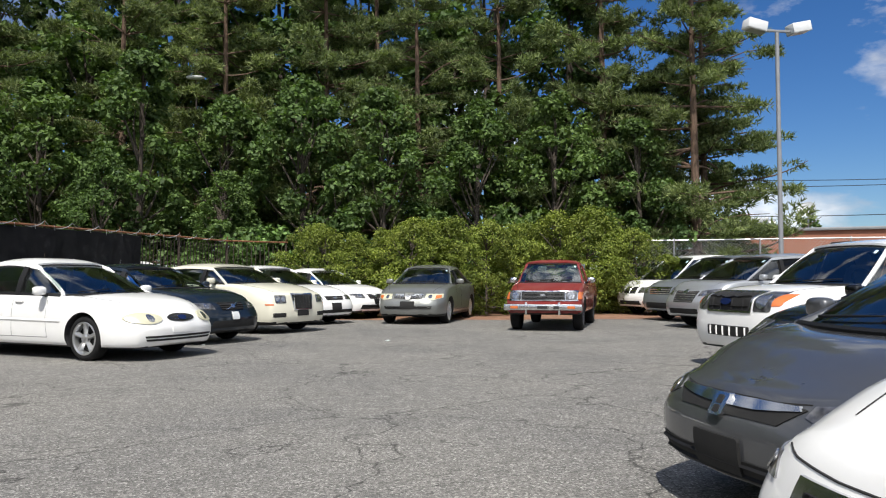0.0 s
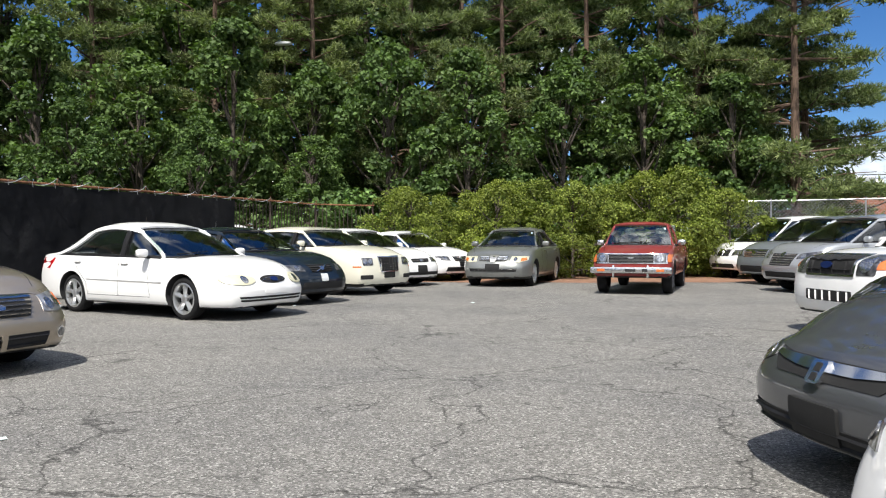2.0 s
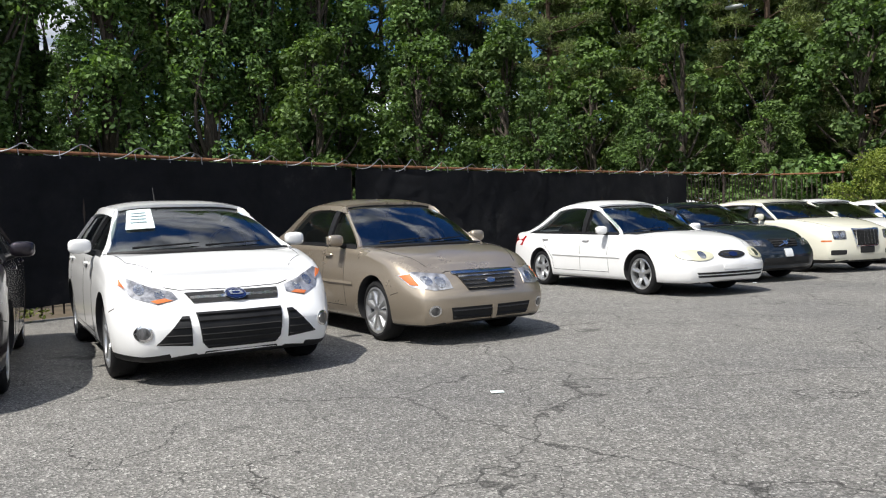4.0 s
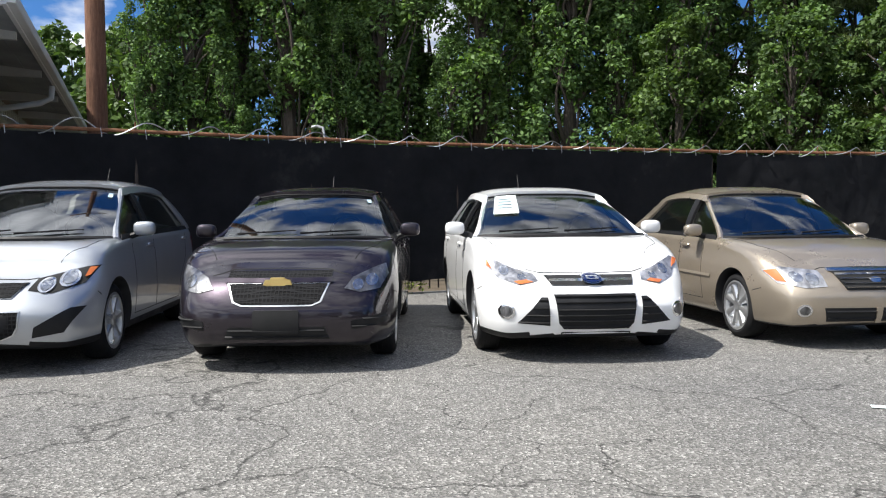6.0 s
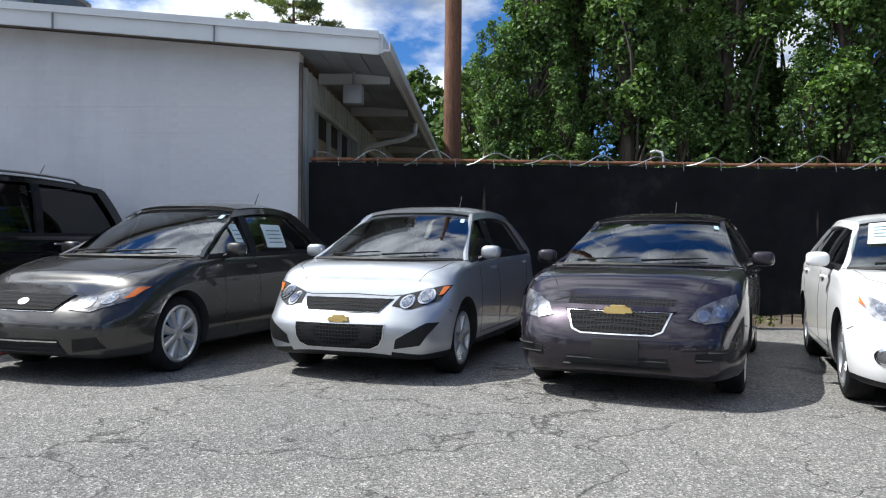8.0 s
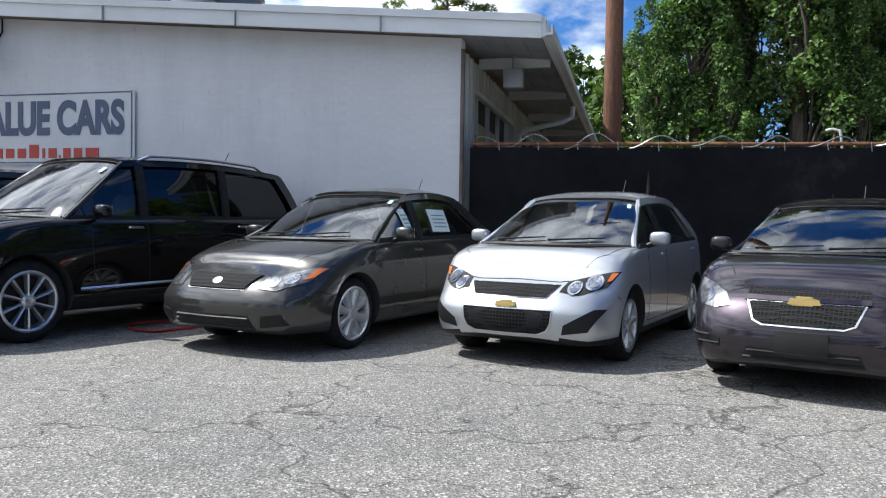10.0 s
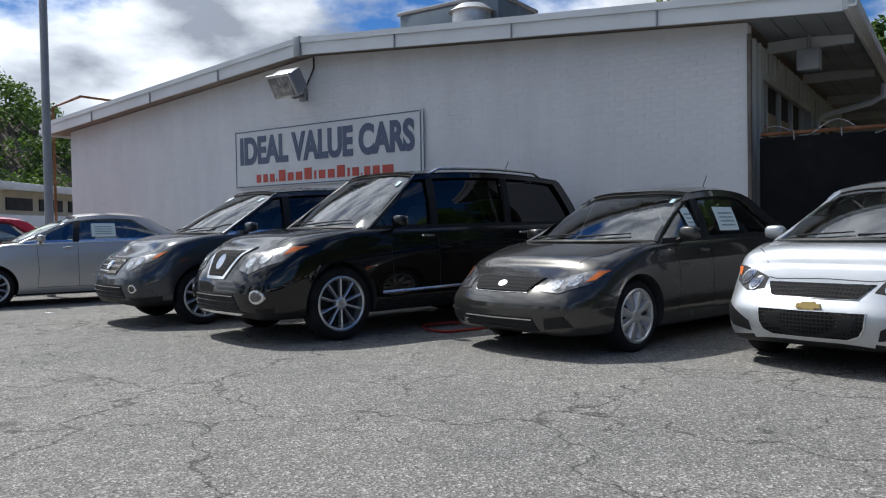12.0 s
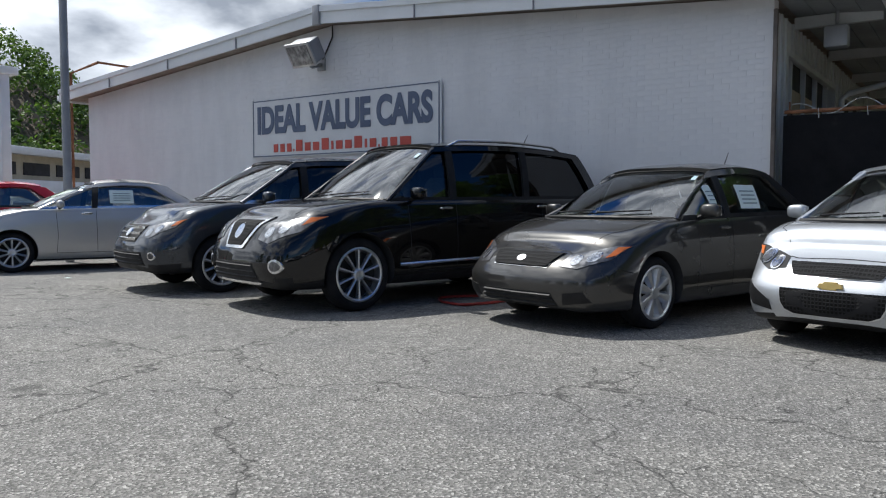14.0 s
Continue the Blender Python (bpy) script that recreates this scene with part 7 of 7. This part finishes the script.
def gable_things():
    ban = thing("banner", "white vinyl banner with blue and red lettering", "banner", GABLE)
    part("sheet", box((4.78, 0.012, 1.17), (-7.66, -0.035, 2.685)), worn("banner_vinyl", (0.66, 0.68, 0.7), 0.5, vary=0.08, relief=0.1), ban)
    blue, red = worn("blue_print", (0.085, 0.115, 0.19), 0.5, vary=0.1, relief=0), worn("red_print", (0.5, 0.07, 0.05), 0.5, vary=0.1, relief=0)
    for sx, sz, x, z in ((4.7, 0.02, -7.66, 3.24), (4.7, 0.02, -7.66, 2.13), (0.02, 1.1, -10.0, 2.685), (0.02, 1.1, -5.32, 2.685)):
        part("border", box((sx, 0.006, sz), (x, -0.046, z)), blue, ban)
    for x in (-10.0, -8.8, -7.66, -6.5, -5.32):
        for z in (3.25, 2.12):
            part("grommet", tube([(x, -0.05, z), (x, -0.038, z)], 0.02, 8), GALVANISED, ban)
    curve = bpy.data.curves.new("lettering", "FONT")
    curve.body, curve.size, curve.extrude, curve.offset = "IDEAL VALUE CARS", 0.8, 0.003, 0.034
    curve.align_x, curve.align_y = "CENTER", "CENTER"
    tmp = new("lettering", curve)
    bpy.context.view_layer.update()
    me = bpy.data.meshes.new_from_object(tmp.evaluated_get(bpy.context.evaluated_depsgraph_get()))
    bpy.data.objects.remove(tmp)
    xs = [v.co.x for v in me.vertices]
    ys = [v.co.y for v in me.vertices]
    w, h = max(xs) - min(xs), max(ys) - min(ys)
    fit = Matrix.Translation((-7.66, -0.05, 2.85)) @ Matrix.Rotation(radians(90), 4, "X") @ Matrix.Diagonal((4.42 / w, 0.57 / h, 1, 1)) @ Matrix.Translation((-(max(xs) + min(xs)) / 2, -(max(ys) + min(ys)) / 2, 0))
    me.transform(fit)
    me.materials.clear()
    me.materials.append(blue)
    ob = new("lettering", me)
    ob.parent = ban
    # the address line: plain bars, one for each word of it
    x = -9.42
    for k, w in enumerate((0.16, 0.16, 0.16, 0.03, 0.21, 0.19, 0.2, 0.22, 0.09, 0.2, 0.2, 0.22, 0.09, 0.19, 0.03, 0.17, 0.19, 0.28)):
        h = 0.05 if w < 0.05 else (0.22 if k in (4, 7, 11) else 0.16)
        part("print_bar", box((w - 0.035 if w > 0.05 else w, 0.006, h), (x + w / 2, -0.047, 2.2 + h / 2)), red, ban)
        x += w + 0.031
    fl = thing("flood_light", "large grey flood light on the gable wall", "flood light", GABLE)
    hd = part("housing", box((0.56, 0.34, 0.42), (-8.0, -0.5, 3.98), Matrix.Rotation(radians(32), 4, "X"), 0.05), GREY_STEEL, fl)
    part("front_frame", box((0.6, 0.05, 0.46), (-8.0, -0.652, 3.885), Matrix.Rotation(radians(32), 4, "X"), 0.012), GALVANISED, hd)
    part("lens", box((0.5, 0.02, 0.36), (-8.0, -0.675, 3.87), Matrix.Rotation(radians(32), 4, "X")), LENS, hd)
    part("bracket", tube([(-8.1, 0.0, 3.82), (-8.1, -0.25, 3.74), (-8.1, -0.5, 3.8)], 0.035, 8), GREY_STEEL, fl)
    part("wall_plate", box((0.2, 0.03, 0.24), (-8.1, -0.01, 3.82), bevel=0.008), GREY_STEEL, fl)
    part("conduit", tube([(-8.05, -0.02, 3.9), (-7.8, -0.02, 4.3), (-7.8, -0.02, 4.5)], 0.015, 6), GAP, fl)
    ac = thing("rooftop_air_unit", "blue-grey rooftop air handler with round vents", "air unit", GABLE)
    part("cabinet", box((2.6, 1.7, 1.1), (-7.0, 4.2, 5.55), bevel=0.04), worn("blue_grey_sheet_metal", (0.13, 0.17, 0.21), 0.45, 0.3), ac)
    part("lid", box((2.7, 1.8, 0.08), (-7.0, 4.2, 6.13), bevel=0.02), GREY_STEEL, ac)
    part("vent", tube([(-6.2, 3.1, 4.6), (-6.2, 3.1, 5.75)], 0.42, 18), GALVANISED, ac)
    part("vent_cap", tube([(-6.2, 3.1, 5.75), (-6.2, 3.1, 5.9)], [0.5, 0.3], 18), GALVANISED, ac)
    part("curb", box((2.8, 1.9, 0.5), (-7.0, 4.2, 4.85)), GREY_STEEL, ac)


gable_things()


def lot_things():
    hose = thing("red_hose", "red rubber hose coiled on the asphalt", "hose")
    pts = []
    for k in range(80):
        a = k / 79 * 4.2 * math.pi
        r = 0.42 + 0.05 * math.sin(3 * a) + 0.02 * k / 79
        pts.append((-8.1 + r * math.cos(a), -4.55 + 0.36 * math.sin(a) + 0.03 * math.sin(5 * a), 0.014 + 0.012 * (k / 79)))
    pts += [(-8.3, -4.1, 0.014), (-8.9, -3.9, 0.014), (-10.2, -4.0, 0.014)]
    part("tube", tube(pts, 0.013, 6), worn("red_rubber", (0.35, 0.03, 0.025), 0.5), hose)
    rng = random.Random(3)
    bits = finish("paper_scrap", box((0.09, 0.06, 0.006), (0, 0, 0.006), bevel=0.002), PAPER)
    for x, y in ((-2.93, 4.47), (-7.4, -11.3), (-0.6, 14.6), (-3.8, 13.8)):
        ob = new("paper_scrap", bits)
        ob.matrix_basis = pose(x, y, 0.002, 0, 0, rng.uniform(0, 180))
        tagged(ob, "small pale paper scrap on the asphalt", "litter")


lot_things()


# ---- brick courses of the gable ----
def gable_bricks():
    wall = [o for o in BUILDING.children if o.name.startswith("gable_wall")][0]
    one = finish("brick", box((0.2152, 0.022, 0.0665), (0, 0.0185, 0), bevel=0.0), WHITE_BRICK, smooth=False)
    rng = random.Random(11)
    made, v, f = 0, [], []
    cube = [(-1, -1, -1), (1, -1, -1), (1, 1, -1), (-1, 1, -1), (-1, -1, 1), (1, -1, 1), (1, 1, 1), (-1, 1, 1)]
    sides = [(0, 1, 5, 4), (1, 2, 6, 5), (3, 0, 4, 7), (4, 5, 6, 7), (0, 3, 2, 1)]
    for c in range(60):
        z = 0.04 + c * 0.0735
        x = -0.11 - (0.108 if c % 2 else 0.0)
        while x > LEFT_X + 0.12:
            if z + 0.035 < roof_z(x) - 0.27:
                push = rng.uniform(-0.0008, 0.0008)
                if x > -1.75 and 1.0 < z < 3.7 and made < 300:
                    ob = new("brick", one)
                    ob.parent, ob.location = wall, (x, push, z)
                    made += 1
                else:
                    i = len(v)
                    v += [(x + a * 0.1076, 0.0185 + push + b * 0.011, z + d * 0.03325) for a, b, d in cube]
                    f += [tuple(i + k for k in s) for s in sides]
            x -= 0.216
    ob = new("brickwork", raw_mesh("brickwork", np.array(v), np.array(f), WHITE_BRICK))
    ob.data.shade_flat()
    ob.parent = wall
    tagged(ob, "white painted brick courses", kind="stuff")


gable_bricks()
